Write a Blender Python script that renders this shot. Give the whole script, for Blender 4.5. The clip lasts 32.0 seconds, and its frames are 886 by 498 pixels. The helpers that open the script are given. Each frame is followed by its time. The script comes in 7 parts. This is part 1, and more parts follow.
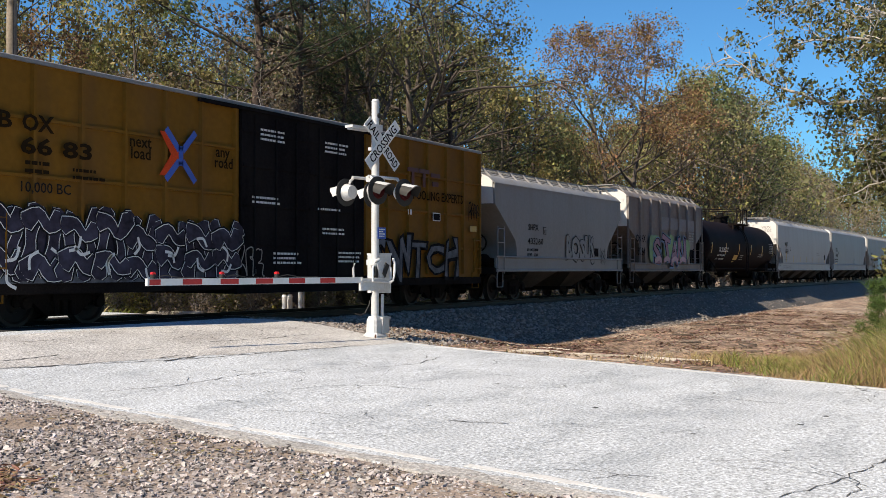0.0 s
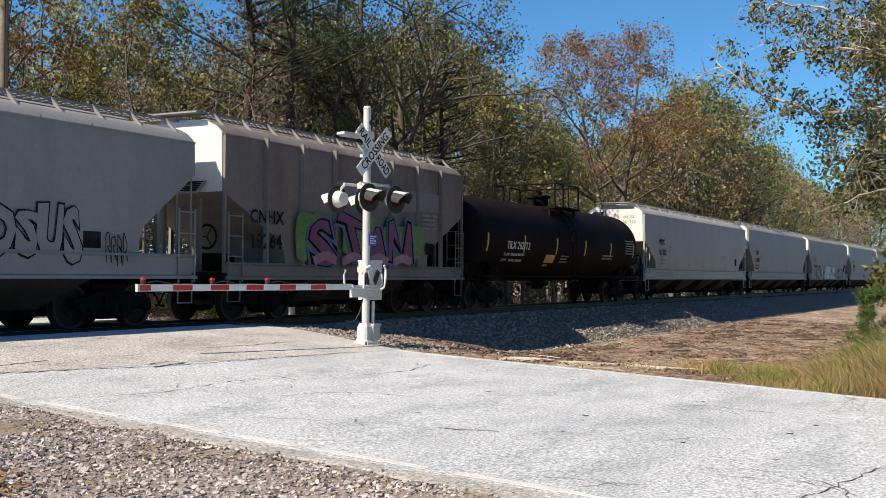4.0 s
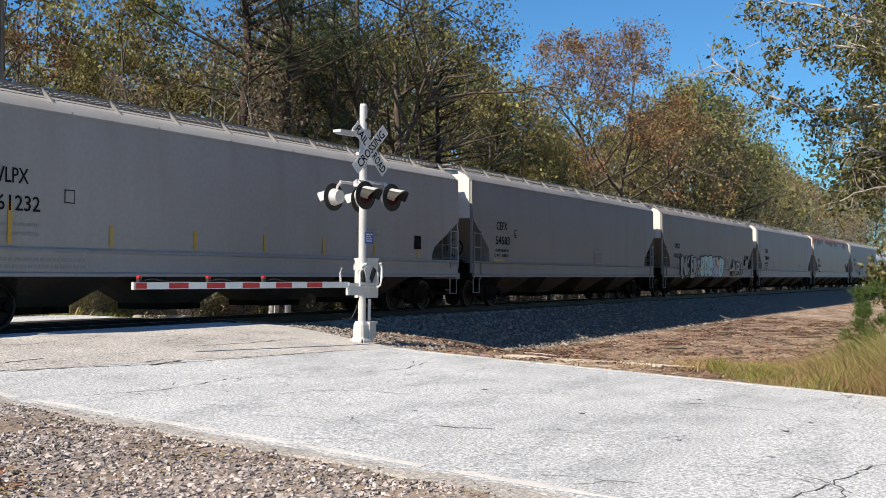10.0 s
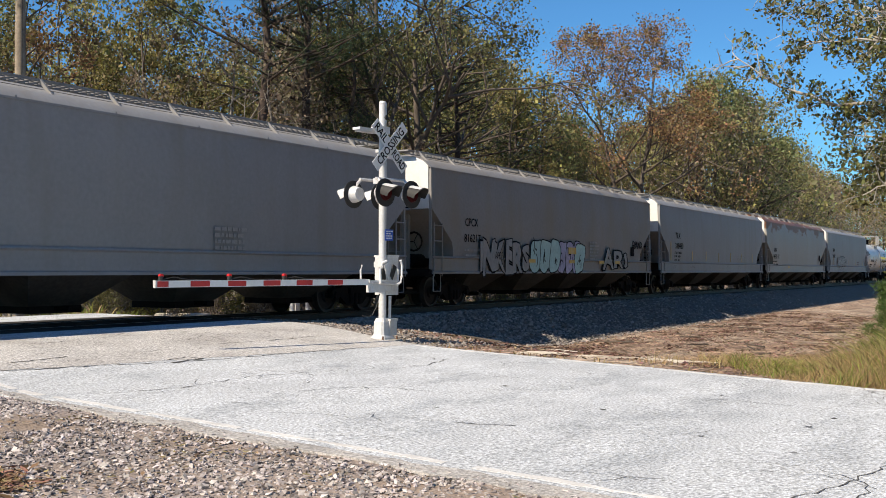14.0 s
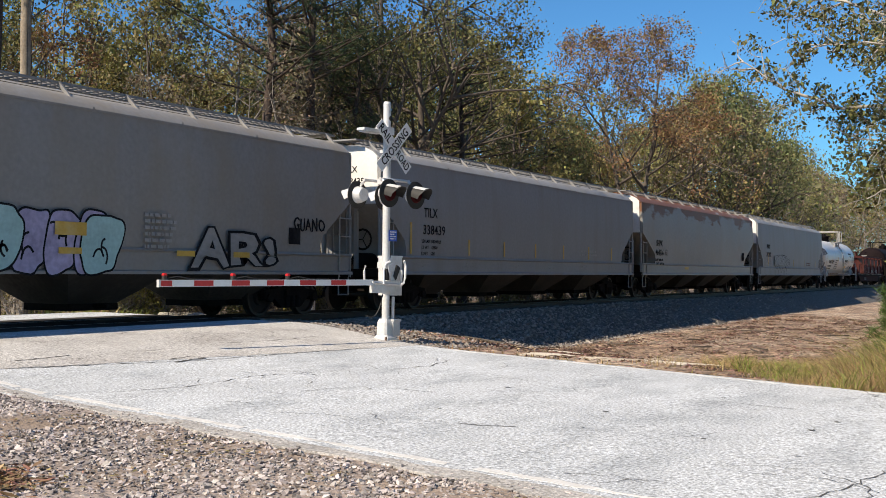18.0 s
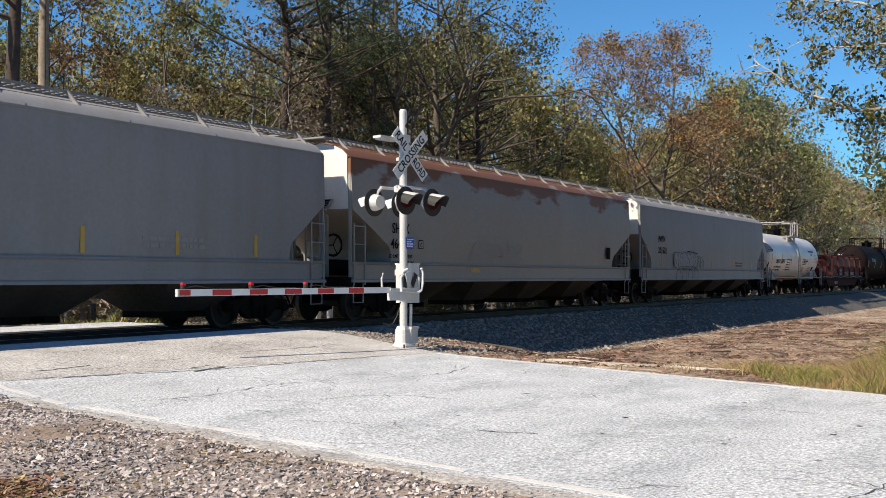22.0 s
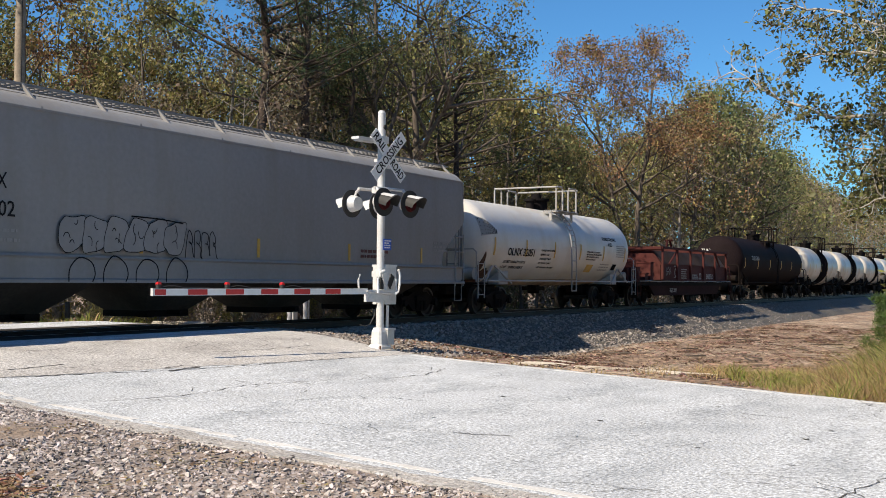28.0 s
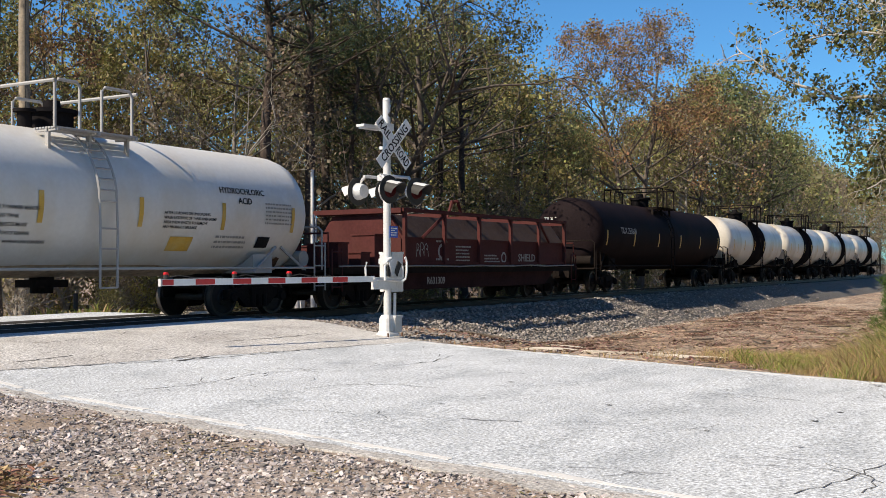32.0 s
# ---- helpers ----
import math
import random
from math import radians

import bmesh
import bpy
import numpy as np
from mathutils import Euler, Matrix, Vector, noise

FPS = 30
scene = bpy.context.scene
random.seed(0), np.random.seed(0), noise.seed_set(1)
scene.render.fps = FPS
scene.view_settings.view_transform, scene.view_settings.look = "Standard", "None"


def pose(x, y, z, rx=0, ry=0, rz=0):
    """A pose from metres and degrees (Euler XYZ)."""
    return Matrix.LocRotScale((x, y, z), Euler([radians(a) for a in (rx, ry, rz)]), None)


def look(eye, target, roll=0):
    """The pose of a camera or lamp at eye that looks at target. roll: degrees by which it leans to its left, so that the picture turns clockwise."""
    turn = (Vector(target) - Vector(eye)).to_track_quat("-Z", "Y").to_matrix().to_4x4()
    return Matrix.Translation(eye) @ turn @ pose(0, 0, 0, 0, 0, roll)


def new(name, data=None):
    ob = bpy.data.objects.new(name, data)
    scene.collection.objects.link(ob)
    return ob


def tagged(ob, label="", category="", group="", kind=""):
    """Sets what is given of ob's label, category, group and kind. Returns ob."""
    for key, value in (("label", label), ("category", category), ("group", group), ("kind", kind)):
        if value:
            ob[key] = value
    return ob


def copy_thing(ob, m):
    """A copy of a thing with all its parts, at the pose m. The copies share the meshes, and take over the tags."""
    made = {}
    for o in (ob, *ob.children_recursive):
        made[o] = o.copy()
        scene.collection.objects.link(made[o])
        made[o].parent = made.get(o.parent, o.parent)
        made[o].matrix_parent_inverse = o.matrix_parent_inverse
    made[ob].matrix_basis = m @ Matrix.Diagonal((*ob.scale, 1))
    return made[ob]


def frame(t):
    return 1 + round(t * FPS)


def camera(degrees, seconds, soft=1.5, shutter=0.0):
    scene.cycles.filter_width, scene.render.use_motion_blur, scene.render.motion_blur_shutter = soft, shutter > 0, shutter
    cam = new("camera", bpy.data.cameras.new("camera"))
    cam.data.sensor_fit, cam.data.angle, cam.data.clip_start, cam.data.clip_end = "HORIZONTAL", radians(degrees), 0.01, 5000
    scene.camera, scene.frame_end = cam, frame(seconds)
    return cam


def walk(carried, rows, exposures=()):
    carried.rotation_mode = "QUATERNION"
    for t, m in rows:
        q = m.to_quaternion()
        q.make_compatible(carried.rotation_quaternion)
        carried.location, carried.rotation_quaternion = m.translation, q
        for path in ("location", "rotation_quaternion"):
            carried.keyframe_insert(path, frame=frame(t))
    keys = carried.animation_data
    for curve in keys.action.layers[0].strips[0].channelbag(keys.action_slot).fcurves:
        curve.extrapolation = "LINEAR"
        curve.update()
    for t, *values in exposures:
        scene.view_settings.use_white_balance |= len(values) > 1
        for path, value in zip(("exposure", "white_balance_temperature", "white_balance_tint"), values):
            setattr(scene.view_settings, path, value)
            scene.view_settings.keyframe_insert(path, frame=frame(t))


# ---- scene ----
# World: x runs along the track, away from the viewer; y across it, towards the train; z = 0 at the rail head.
EYE = (0.0, 0.0, 1.12)
cam = camera(44.09, 32.0, 0.45)
# seconds, yaw, pitch, roll: a hand-held camera that only turns
TURNS = [
    (0.0, -60.977, 1.024, -0.066), (0.5, -61.574, 1.003, -0.178), (1.0, -61.794, 1.026, -0.156),
    (1.5, -61.765, 1.156, -0.169), (2.0, -61.747, 1.276, -0.279), (2.5, -61.679, 1.446, -0.373),
    (3.0, -61.611, 1.491, -0.416), (3.5, -61.480, 1.457, -0.403), (5.5, -61.508, 1.304, -0.322),
    (6.0, -61.669, 1.321, -0.267), (6.5, -62.149, 1.251, -0.156), (7.0, -62.178, 1.359, -0.030),
    (7.5, -61.915, 1.583, 0.013), (8.0, -61.607, 1.633, -0.016), (8.5, -61.474, 1.500, -0.045),
    (9.0, -61.457, 1.383, -0.128), (9.5, -61.585, 1.331, -0.222), (10.0, -61.648, 1.297, -0.364),
    (10.5, -61.645, 1.280, -0.367), (11.0, -61.447, 1.487, -0.415), (11.5, -61.603, 1.627, -0.482),
    (12.0, -61.280, 1.330, -0.354), (12.5, -60.933, 1.047, -0.116), (13.0, -60.746, 1.020, -0.000),
    (13.5, -60.678, 1.058, 0.004), (14.0, -60.591, 1.125, -0.062), (14.5, -60.460, 1.118, -0.278),
    (16.5, -60.690, 0.749, -0.407), (17.0, -60.643, 0.661, -0.372), (17.5, -60.535, 0.882, -0.390),
    (18.0, -60.410, 1.172, -0.409), (18.5, -60.201, 1.254, -0.418), (19.0, -60.065, 1.084, -0.424),
    (19.5, -59.723, 1.242, -0.271), (20.0, -58.299, 1.547, -0.009), (20.5, -56.044, 1.785, 0.292),
    (21.0, -55.388, 1.807, 0.417), (21.5, -57.429, 1.660, 0.348), (22.0, -59.497, 1.535, 0.144),
    (22.5, -60.464, 1.631, -0.071), (23.0, -61.095, 1.892, -0.150), (23.5, -61.339, 1.999, -0.227),
    (24.0, -61.525, 1.817, -0.251), (24.5, -61.468, 1.291, -0.247), (25.0, -61.401, 1.205, -0.323),
    (25.5, -61.272, 1.262, -0.375), (27.5, -60.950, 1.719, -0.469), (28.0, -60.703, 1.639, -0.433),
    (28.5, -60.438, 1.614, -0.326), (29.0, -60.341, 1.335, -0.172), (29.5, -60.118, 1.079, 0.051),
    (30.0, -60.098, 1.087, 0.207), (30.5, -59.999, 1.107, 0.258), (31.0, -59.958, 1.097, 0.266),
    (31.5, -60.041, 1.118, 0.301), (32.0, -60.343, 0.942, 0.313),
]
walk(cam, [(t, pose(*EYE, 90 + p, r, y)) for t, y, p, r in TURNS], [(0.0, 0.5, 7900, 10), (32.0, 0.5, 7900, 10)])

# ---- light ----
SUN_WAY = Vector((-1.0, 0.42, 1.0)).normalized()
sun_data = bpy.data.lights.new("sun", "SUN")
sun_data.energy, sun_data.angle, sun_data.color = 5.0, radians(0.53), (1.0, 0.955, 0.89)
sun = new("sun", sun_data)
sun.matrix_world = look(SUN_WAY * 60, (0, 0, 0))
world = bpy.data.worlds.new("sky")
scene.world = world
world.use_nodes = True
_n = world.node_tree.nodes
sky = _n.new("ShaderNodeTexSky")
sky.sky_type, sky.sun_disc = "NISHITA", False
sky.sun_elevation, sky.sun_rotation = math.asin(SUN_WAY.z), math.atan2(SUN_WAY.x, SUN_WAY.y)
sky.air_density, sky.dust_density, sky.ozone_density = 1.0, 0.1, 2.0
# the deep blue of a dry autumn noon
tint = _n.new("ShaderNodeMix")
tint.data_type, tint.blend_type = "RGBA", "MULTIPLY"
tint.inputs[0].default_value, tint.inputs[7].default_value = 1.0, (0.34, 0.91, 1.5, 1.0)
world.node_tree.links.new(sky.outputs[0], tint.inputs[6])
world.node_tree.links.new(tint.outputs[2], _n["Background"].inputs[0])
_n["Background"].inputs[1].default_value = 0.074

# how far the train has gone at each whole second, metres
GONE = [0.00, 6.71, 13.43, 20.13, 26.76, 33.31, 39.81, 46.26, 52.69, 59.09, 65.47, 71.80, 78.08, 84.29, 90.45, 96.56, 102.65, 108.73, 114.78, 120.78, 126.70, 132.51, 138.24, 143.92, 149.60, 155.25, 160.87, 166.51, 172.25, 178.12, 184.08, 190.08, 196.05]
TRACK_Y = 17.75

# ---- materials ----
def mat(name, c, rough=0.6, metal=0.0, var=0.15, s1=1.5, s2=30.0, bump=0.1, dirt=None, dirt_amt=0.5, dirt_scale=(1, 1, 1), rnd=0.0, island=0.0, emit=0.0, trans=0.0, bump_dist=0.01, spec=0.5):
    """A surface with colour varied at two scales, optional stains and fine relief."""
    m = bpy.data.materials.new(name)
    m.use_nodes = True
    nt = m.node_tree
    n, l = nt.nodes, nt.links
    b = n["Principled BSDF"]
    b.inputs["Roughness"].default_value, b.inputs["Metallic"].default_value = rough, metal
    b.inputs["Specular IOR Level"].default_value = spec
    tc = n.new("ShaderNodeTexCoord")
    n1, n2 = n.new("ShaderNodeTexNoise"), n.new("ShaderNodeTexNoise")
    for q, s, d in ((n1, s1, 5), (n2, s2, 4)):
        q.inputs["Scale"].default_value, q.inputs["Detail"].default_value = s, d
        l.new(tc.outputs["Object"], q.inputs["Vector"])
    add = n.new("ShaderNodeMath")
    add.operation = "ADD"
    l.new(n1.outputs[0], add.inputs[0]), l.new(n2.outputs[0], add.inputs[1])
    ramp = n.new("ShaderNodeMapRange")
    ramp.inputs[1].default_value, ramp.inputs[2].default_value = 0.7, 1.3
    l.new(add.outputs[0], ramp.inputs[0])
    mix = n.new("ShaderNodeMix")
    mix.data_type = "RGBA"
    mix.inputs[6].default_value = (*[max(0.0, v * (1 - var)) for v in c], 1)
    mix.inputs[7].default_value = (*[min(1.0, v * (1 + var)) for v in c], 1)
    l.new(ramp.outputs[0], mix.inputs[0])
    out = mix.outputs[2]
    if dirt:
        mp = n.new("ShaderNodeMapping")
        mp.inputs["Scale"].default_value = dirt_scale
        l.new(tc.outputs["Object"], mp.inputs[0])
        n3 = n.new("ShaderNodeTexNoise")
        n3.inputs["Scale"].default_value, n3.inputs["Detail"].default_value = 1.0, 8
        l.new(mp.outputs[0], n3.inputs["Vector"])
        r3 = n.new("ShaderNodeMapRange")
        r3.inputs[1].default_value, r3.inputs[2].default_value, r3.inputs[4].default_value = 0.48, 0.7, dirt_amt
        l.new(n3.outputs[0], r3.inputs[0])
        m3 = n.new("ShaderNodeMix")
        m3.data_type = "RGBA"
        l.new(r3.outputs[0], m3.inputs[0]), l.new(out, m3.inputs[6])
        m3.inputs[7].default_value = (*dirt, 1)
        out = m3.outputs[2]
    if rnd or island:
        hs = n.new("ShaderNodeHueSaturation")
        src = n.new("ShaderNodeObjectInfo").outputs["Random"] if rnd else n.new("ShaderNodeNewGeometry").outputs["Random Per Island"]
        a = rnd or island
        for key, lo, hi, seed in (("Value", 1 - a, 1 + a, 1.0), ("Hue", 0.5 - 0.06 * a, 0.5 + 0.06 * a, 7.31)):
            mu = n.new("ShaderNodeMath")
            mu.operation = "MULTIPLY"
            mu.inputs[1].default_value = seed
            l.new(src, mu.inputs[0])
            fr = n.new("ShaderNodeMath")
            fr.operation = "FRACT"
            l.new(mu.outputs[0], fr.inputs[0])
            mr = n.new("ShaderNodeMapRange")
            mr.inputs[3].default_value, mr.inputs[4].default_value = lo, hi
            l.new(fr.outputs[0], mr.inputs[0])
            l.new(mr.outputs[0], hs.inputs[key])
        l.new(out, hs.inputs["Color"])
        out = hs.outputs[0]
    l.new(out, b.inputs["Base Color"])
    if bump:
        bp = n.new("ShaderNodeBump")
        bp.inputs["Strength"].default_value, bp.inputs["Distance"].default_value = bump, bump_dist
        l.new(n2.outputs[0], bp.inputs["Height"])
        l.new(bp.outputs[0], b.inputs["Normal"])
    if emit:
        b.inputs["Emission Color"].default_value, b.inputs["Emission Strength"].default_value = (*c, 1), emit
    if trans:
        tr = n.new("ShaderNodeBsdfTranslucent")
        ad = n.new("ShaderNodeMixShader")
        ad.inputs[0].default_value = trans
        l.new(out, tr.inputs[0]), l.new(b.outputs[0], ad.inputs[1]), l.new(tr.outputs[0], ad.inputs[2])
        l.new(ad.outputs[0], n["Material Output"].inputs[0])
    return m



def speckle(m, scale, lo, hi, scale2=140.0, stretch=(1, 1, 1)):
    """Breaks a surface up into fine light and dark grains."""
    nt = m.node_tree
    n, l = nt.nodes, nt.links
    b = n["Principled BSDF"]
    src = b.inputs["Base Color"].links[0].from_socket
    tc = n.new("ShaderNodeTexCoord")
    mp = n.new("ShaderNodeMapping")
    mp.inputs["Scale"].default_value = stretch
    l.new(tc.outputs["Object"], mp.inputs[0])
    out = src
    for sc, a, c in ((scale, lo, hi), (scale2, 0.5 + lo / 2, 0.5 + hi / 2)):
        nz = n.new("ShaderNodeTexNoise")
        nz.inputs["Scale"].default_value, nz.inputs["Detail"].default_value, nz.inputs["Roughness"].default_value = sc, 3, 0.7
        l.new(mp.outputs[0], nz.inputs["Vector"])
        mr = n.new("ShaderNodeMapRange")
        mr.inputs[1].default_value, mr.inputs[2].default_value, mr.inputs[3].default_value, mr.inputs[4].default_value = 0.36, 0.64, a, c
        l.new(nz.outputs[0], mr.inputs[0])
        mx = n.new("ShaderNodeMix")
        mx.data_type, mx.blend_type = "RGBA", "MULTIPLY"
        mx.inputs[0].default_value = 1.0
        l.new(out, mx.inputs[6]), l.new(mr.outputs[0], mx.inputs[7])
        out = mx.outputs[2]
    l.new(out, b.inputs["Base Color"])
    return m


M = {
    "road": speckle(mat("worn_asphalt", (0.468, 0.495, 0.523), 0.9, var=0.12, s1=0.8, s2=30, bump=0.6, dirt=(0.3, 0.325, 0.35), dirt_amt=0.7, dirt_scale=(0.7, 1.6, 1), bump_dist=0.015), 34.0, 0.48, 1.44, 85.0),
    "oldroad": speckle(mat("older_brownish_asphalt", (0.44, 0.43, 0.42), 0.92, var=0.15, s1=0.9, s2=30, bump=0.7, dirt=(0.31, 0.295, 0.285), dirt_amt=0.7, dirt_scale=(0.8, 0.8, 1), bump_dist=0.015), 32.0, 0.42, 1.5, 80.0),
    "line": mat("worn_white_road_paint", (0.58, 0.575, 0.565), 0.8, var=0.2, s1=1, s2=40, dirt=(0.42, 0.41, 0.4), dirt_amt=1.0, dirt_scale=(2.6, 2.6, 1)),
    "edge": speckle(mat("dark_crumbled_asphalt_edge", (0.37, 0.355, 0.34), 0.95, var=0.3, s1=2, s2=20, bump=0.9, bump_dist=0.02), 30.0, 0.6, 1.3, 80.0),
    "crack": mat("dark_crack_filler", (0.07, 0.068, 0.065), 0.9, var=0.4, s1=3, s2=50),
    "dirt": speckle(mat("pine_straw_and_sandy_soil", (0.225, 0.155, 0.11), 0.95, var=0.75, s1=1.1, s2=4, bump=0.9, dirt=(0.4, 0.34, 0.27), dirt_amt=0.7, dirt_scale=(0.4, 0.8, 1), bump_dist=0.05), 6.0, 0.35, 1.75, 20.0),
    "sand": mat("pale_washed_sand", (0.6, 0.53, 0.43), 0.95, var=0.2, s1=1.0, s2=25, bump=0.5, dirt=(0.28, 0.2, 0.13), dirt_amt=0.8, dirt_scale=(1.2, 1.2, 1)),
    "gravel": mat("crushed_grey_gravel_bed", (0.26, 0.218, 0.2), 0.95, var=0.45, s1=0.7, s2=22, bump=1.0, dirt=(0.24, 0.17, 0.11), dirt_amt=0.6, dirt_scale=(0.5, 0.5, 1), bump_dist=0.04),
    "stone": mat("crushed_stone", (0.31, 0.278, 0.27), 0.9, var=0.25, s1=1.2, s2=40, island=0.65),
    "ballast": mat("granite_ballast", (0.1, 0.092, 0.085), 0.92, var=0.6, s1=6, s2=16, bump=1.0, bump_dist=0.06),
    "bstone": mat("granite_ballast_stone", (0.235, 0.21, 0.193), 0.9, var=0.25, s1=4, s2=30, island=0.45),
    "rail": mat("brown_rail_steel", (0.07, 0.045, 0.035), 0.65, 0.4, var=0.3, s1=3, s2=40),
    "railtop": mat("polished_rail_head", (0.45, 0.44, 0.43), 0.3, 1.0, var=0.1),
    "tie": mat("creosoted_tie", (0.055, 0.045, 0.038), 0.9, var=0.35, s1=3, s2=25, bump=0.5, rnd=0.3),
    "panel": mat("dark_crossing_panel", (0.03, 0.028, 0.027), 0.9, var=0.4, s1=2, s2=20, bump=0.5, spec=0.1, rnd=0.25),
    "concrete": mat("weathered_concrete", (0.4, 0.36, 0.29), 0.9, var=0.2, s1=2, s2=30, bump=0.4),
}


# ---- building helpers ----
class Bld:
    """Collects boxes, tubes, prisms and sheets into one mesh."""

    def __init__(self):
        self.v, self.f = [], []

    def add(self, vs, fs):
        o = len(self.v)
        self.v += [tuple(q) for q in vs]
        self.f += [tuple(i + o for i in q) for q in fs]
        return self

    def box(self, x0, x1, y0, y1, z0, z1, m=None):
        vs = [Vector((x, y, z)) for x in (x0, x1) for y in (y0, y1) for z in (z0, z1)]
        if m is not None:
            vs = [m @ q for q in vs]
        return self.add(vs, [(0, 1, 3, 2), (4, 6, 7, 5), (0, 4, 5, 1), (2, 3, 7, 6), (0, 2, 6, 4), (1, 5, 7, 3)])

    def tube(self, pts, r, n=6, caps=True):
        pts = [Vector(q) for q in pts]
        rs = r if isinstance(r, (list, tuple)) else [r] * len(pts)
        vs, fs = [], []
        for i, q in enumerate(pts):
            d = (pts[min(i + 1, len(pts) - 1)] - pts[max(i - 1, 0)]).normalized()
            a = d.orthogonal().normalized() if abs(d.z) > 0.95 else d.cross(Vector((0, 0, 1))).normalized()
            b = d.cross(a)
            vs += [q + (a * math.cos(k * math.tau / n) + b * math.sin(k * math.tau / n)) * rs[i] for k in range(n)]
        for i in range(len(pts) - 1):
            fs += [(i * n + k, i * n + (k + 1) % n, (i + 1) * n + (k + 1) % n, (i + 1) * n + k) for k in range(n)]
        if caps:
            fs += [tuple(range(n - 1, -1, -1)), tuple((len(pts) - 1) * n + k for k in range(n))]
        return self.add(vs, fs)

    def prism(self, poly, a, b, axis="x"):
        """A polygon drawn out from a to b along an axis; the polygon's two numbers are the other two axes in order."""
        put = {"x": lambda t, p, q: (t, p, q), "y": lambda t, p, q: (p, t, q), "z": lambda t, p, q: (p, q, t)}[axis]
        n = len(poly)
        vs = [put(a, *q) for q in poly] + [put(b, *q) for q in poly]
        return self.add(vs, [tuple(range(n)), tuple(range(2 * n - 1, n - 1, -1))] + [(i, n + i, n + (i + 1) % n, (i + 1) % n) for i in range(n)])

    def loft(self, rings, closed=True, caps=True):
        n = len(rings[0])
        vs = [q for r in rings for q in r]
        k = n if closed else n - 1
        fs = [(i * n + j, i * n + (j + 1) % n, (i + 1) * n + (j + 1) % n, (i + 1) * n + j) for i in range(len(rings) - 1) for j in range(k)]
        if caps and closed:
            fs += [tuple(range(n - 1, -1, -1)), tuple((len(rings) - 1) * n + j for j in range(n))]
        return self.add(vs, fs)

    def disc(self, c, axis, r0, r1, h, n=24):
        c, axis = Vector(c), Vector(axis).normalized()
        return self.tube([c - axis * h / 2, c + axis * h / 2], [r0, r1], n)

    def mesh(self, name, material, smooth=False):
        me = bpy.data.meshes.new(name)
        me.from_pydata(self.v, [], self.f)
        bm = bmesh.new()
        bm.from_mesh(me)
        bmesh.ops.recalc_face_normals(bm, faces=bm.faces)
        bm.to_mesh(me)
        bm.free()
        if smooth:
            me.polygons.foreach_set("use_smooth", [True] * len(me.polygons))
            if smooth != "all":
                me.set_sharp_from_angle(angle=radians(38))
        for q in (material if isinstance(material, (list, tuple)) else [material]):
            me.materials.append(q)
        return me


def part(name, b, material, parent=None, label="", smooth=False, m=None):
    """Links a mesh as one object, under a thing or a part."""
    me = b if isinstance(b, bpy.types.Mesh) else b.mesh(name, material, smooth)
    ob = new(name, me)
    ob.parent = parent
    if m is not None:
        ob.matrix_basis = m
    if label:
        ob["label"] = label
    return ob


def sheet(name, verts, faces, material, parent=None, smooth=False):
    me = bpy.data.meshes.new(name)
    me.from_pydata(verts, [], faces)
    me.materials.append(material)
    if smooth:
        me.polygons.foreach_set("use_smooth", [True] * len(me.polygons))
    ob = new(name, me)
    ob.parent = parent
    return ob


def empty(name, m=None):
    ob = new(name)
    ob.empty_display_size = 0.3
    if m is not None:
        ob.matrix_basis = m
    return ob


def smooth01(t):
    t = min(1.0, max(0.0, t))
    return t * t * (3 - 2 * t)


def stones(name, spots, size, material, seed=1, label="", flat=0.65):
    """Many loose angular stones in one mesh: spots are (x, y, z)."""
    rng = np.random.default_rng(seed)
    base = np.array([(x, y, z) for x in (-0.7, 0.7) for y in (-0.7, 0.7) for z in (-0.6, 0.6)])
    tri = [(0, 1, 3), (0, 3, 2), (4, 6, 7), (4, 7, 5), (0, 4, 5), (0, 5, 1), (2, 3, 7), (2, 7, 6), (0, 2, 6), (0, 6, 4), (1, 5, 7), (1, 7, 3)]
    n = len(spots)
    s = size * np.exp(np.clip(rng.normal(0, 0.38, (n, 1, 1)), -0.9, 0.62))
    jit = base[None] * (1 + rng.uniform(-0.75, 0.35, (n, 8, 3))) * s * rng.uniform(0.65, 1.25, (n, 1, 3))
    jit[:, :, 2] *= flat
    for ax, am in ((0, 0.5), (1, 0.5), (2, math.pi)):
        a = rng.uniform(-am, am, n)[:, None]
        i, j = [q for q in (0, 1, 2) if q != ax]
        p, q = jit[:, :, i].copy(), jit[:, :, j].copy()
        jit[:, :, i], jit[:, :, j] = p * np.cos(a) - q * np.sin(a), p * np.sin(a) + q * np.cos(a)
    jit += np.array(spots)[:, None, :]
    faces = (np.array(tri)[None] + (np.arange(n) * 8)[:, None, None]).reshape(-1, 3)
    ob = sheet(name, jit.reshape(-1, 3).tolist(), faces.tolist(), material)
    return tagged(ob, label, "gravel", kind="stuff")

# ---- ground, road, track ----
def road_z(y):
    """Height of the road's surface along y: it climbs to the crossing and falls behind it."""
    if y < 14.6:
        return -0.30 + 0.0154 * (y - 10) * (1 - smooth01((y - 10) / 4.6)) + 0.31 * smooth01((y - 10) / 4.6)
    if y < 21:
        return 0.01
    return 0.01 - 0.5 * smooth01((y - 21) / 9)


def near_edge(y):
    return 8.76 + 0.185 * (y - 10.9)


def far_edge(y):
    return 17.96 + 0.2975 * (y - 11.1) if y < 14 else 18.82 + 0.185 * (y - 14)


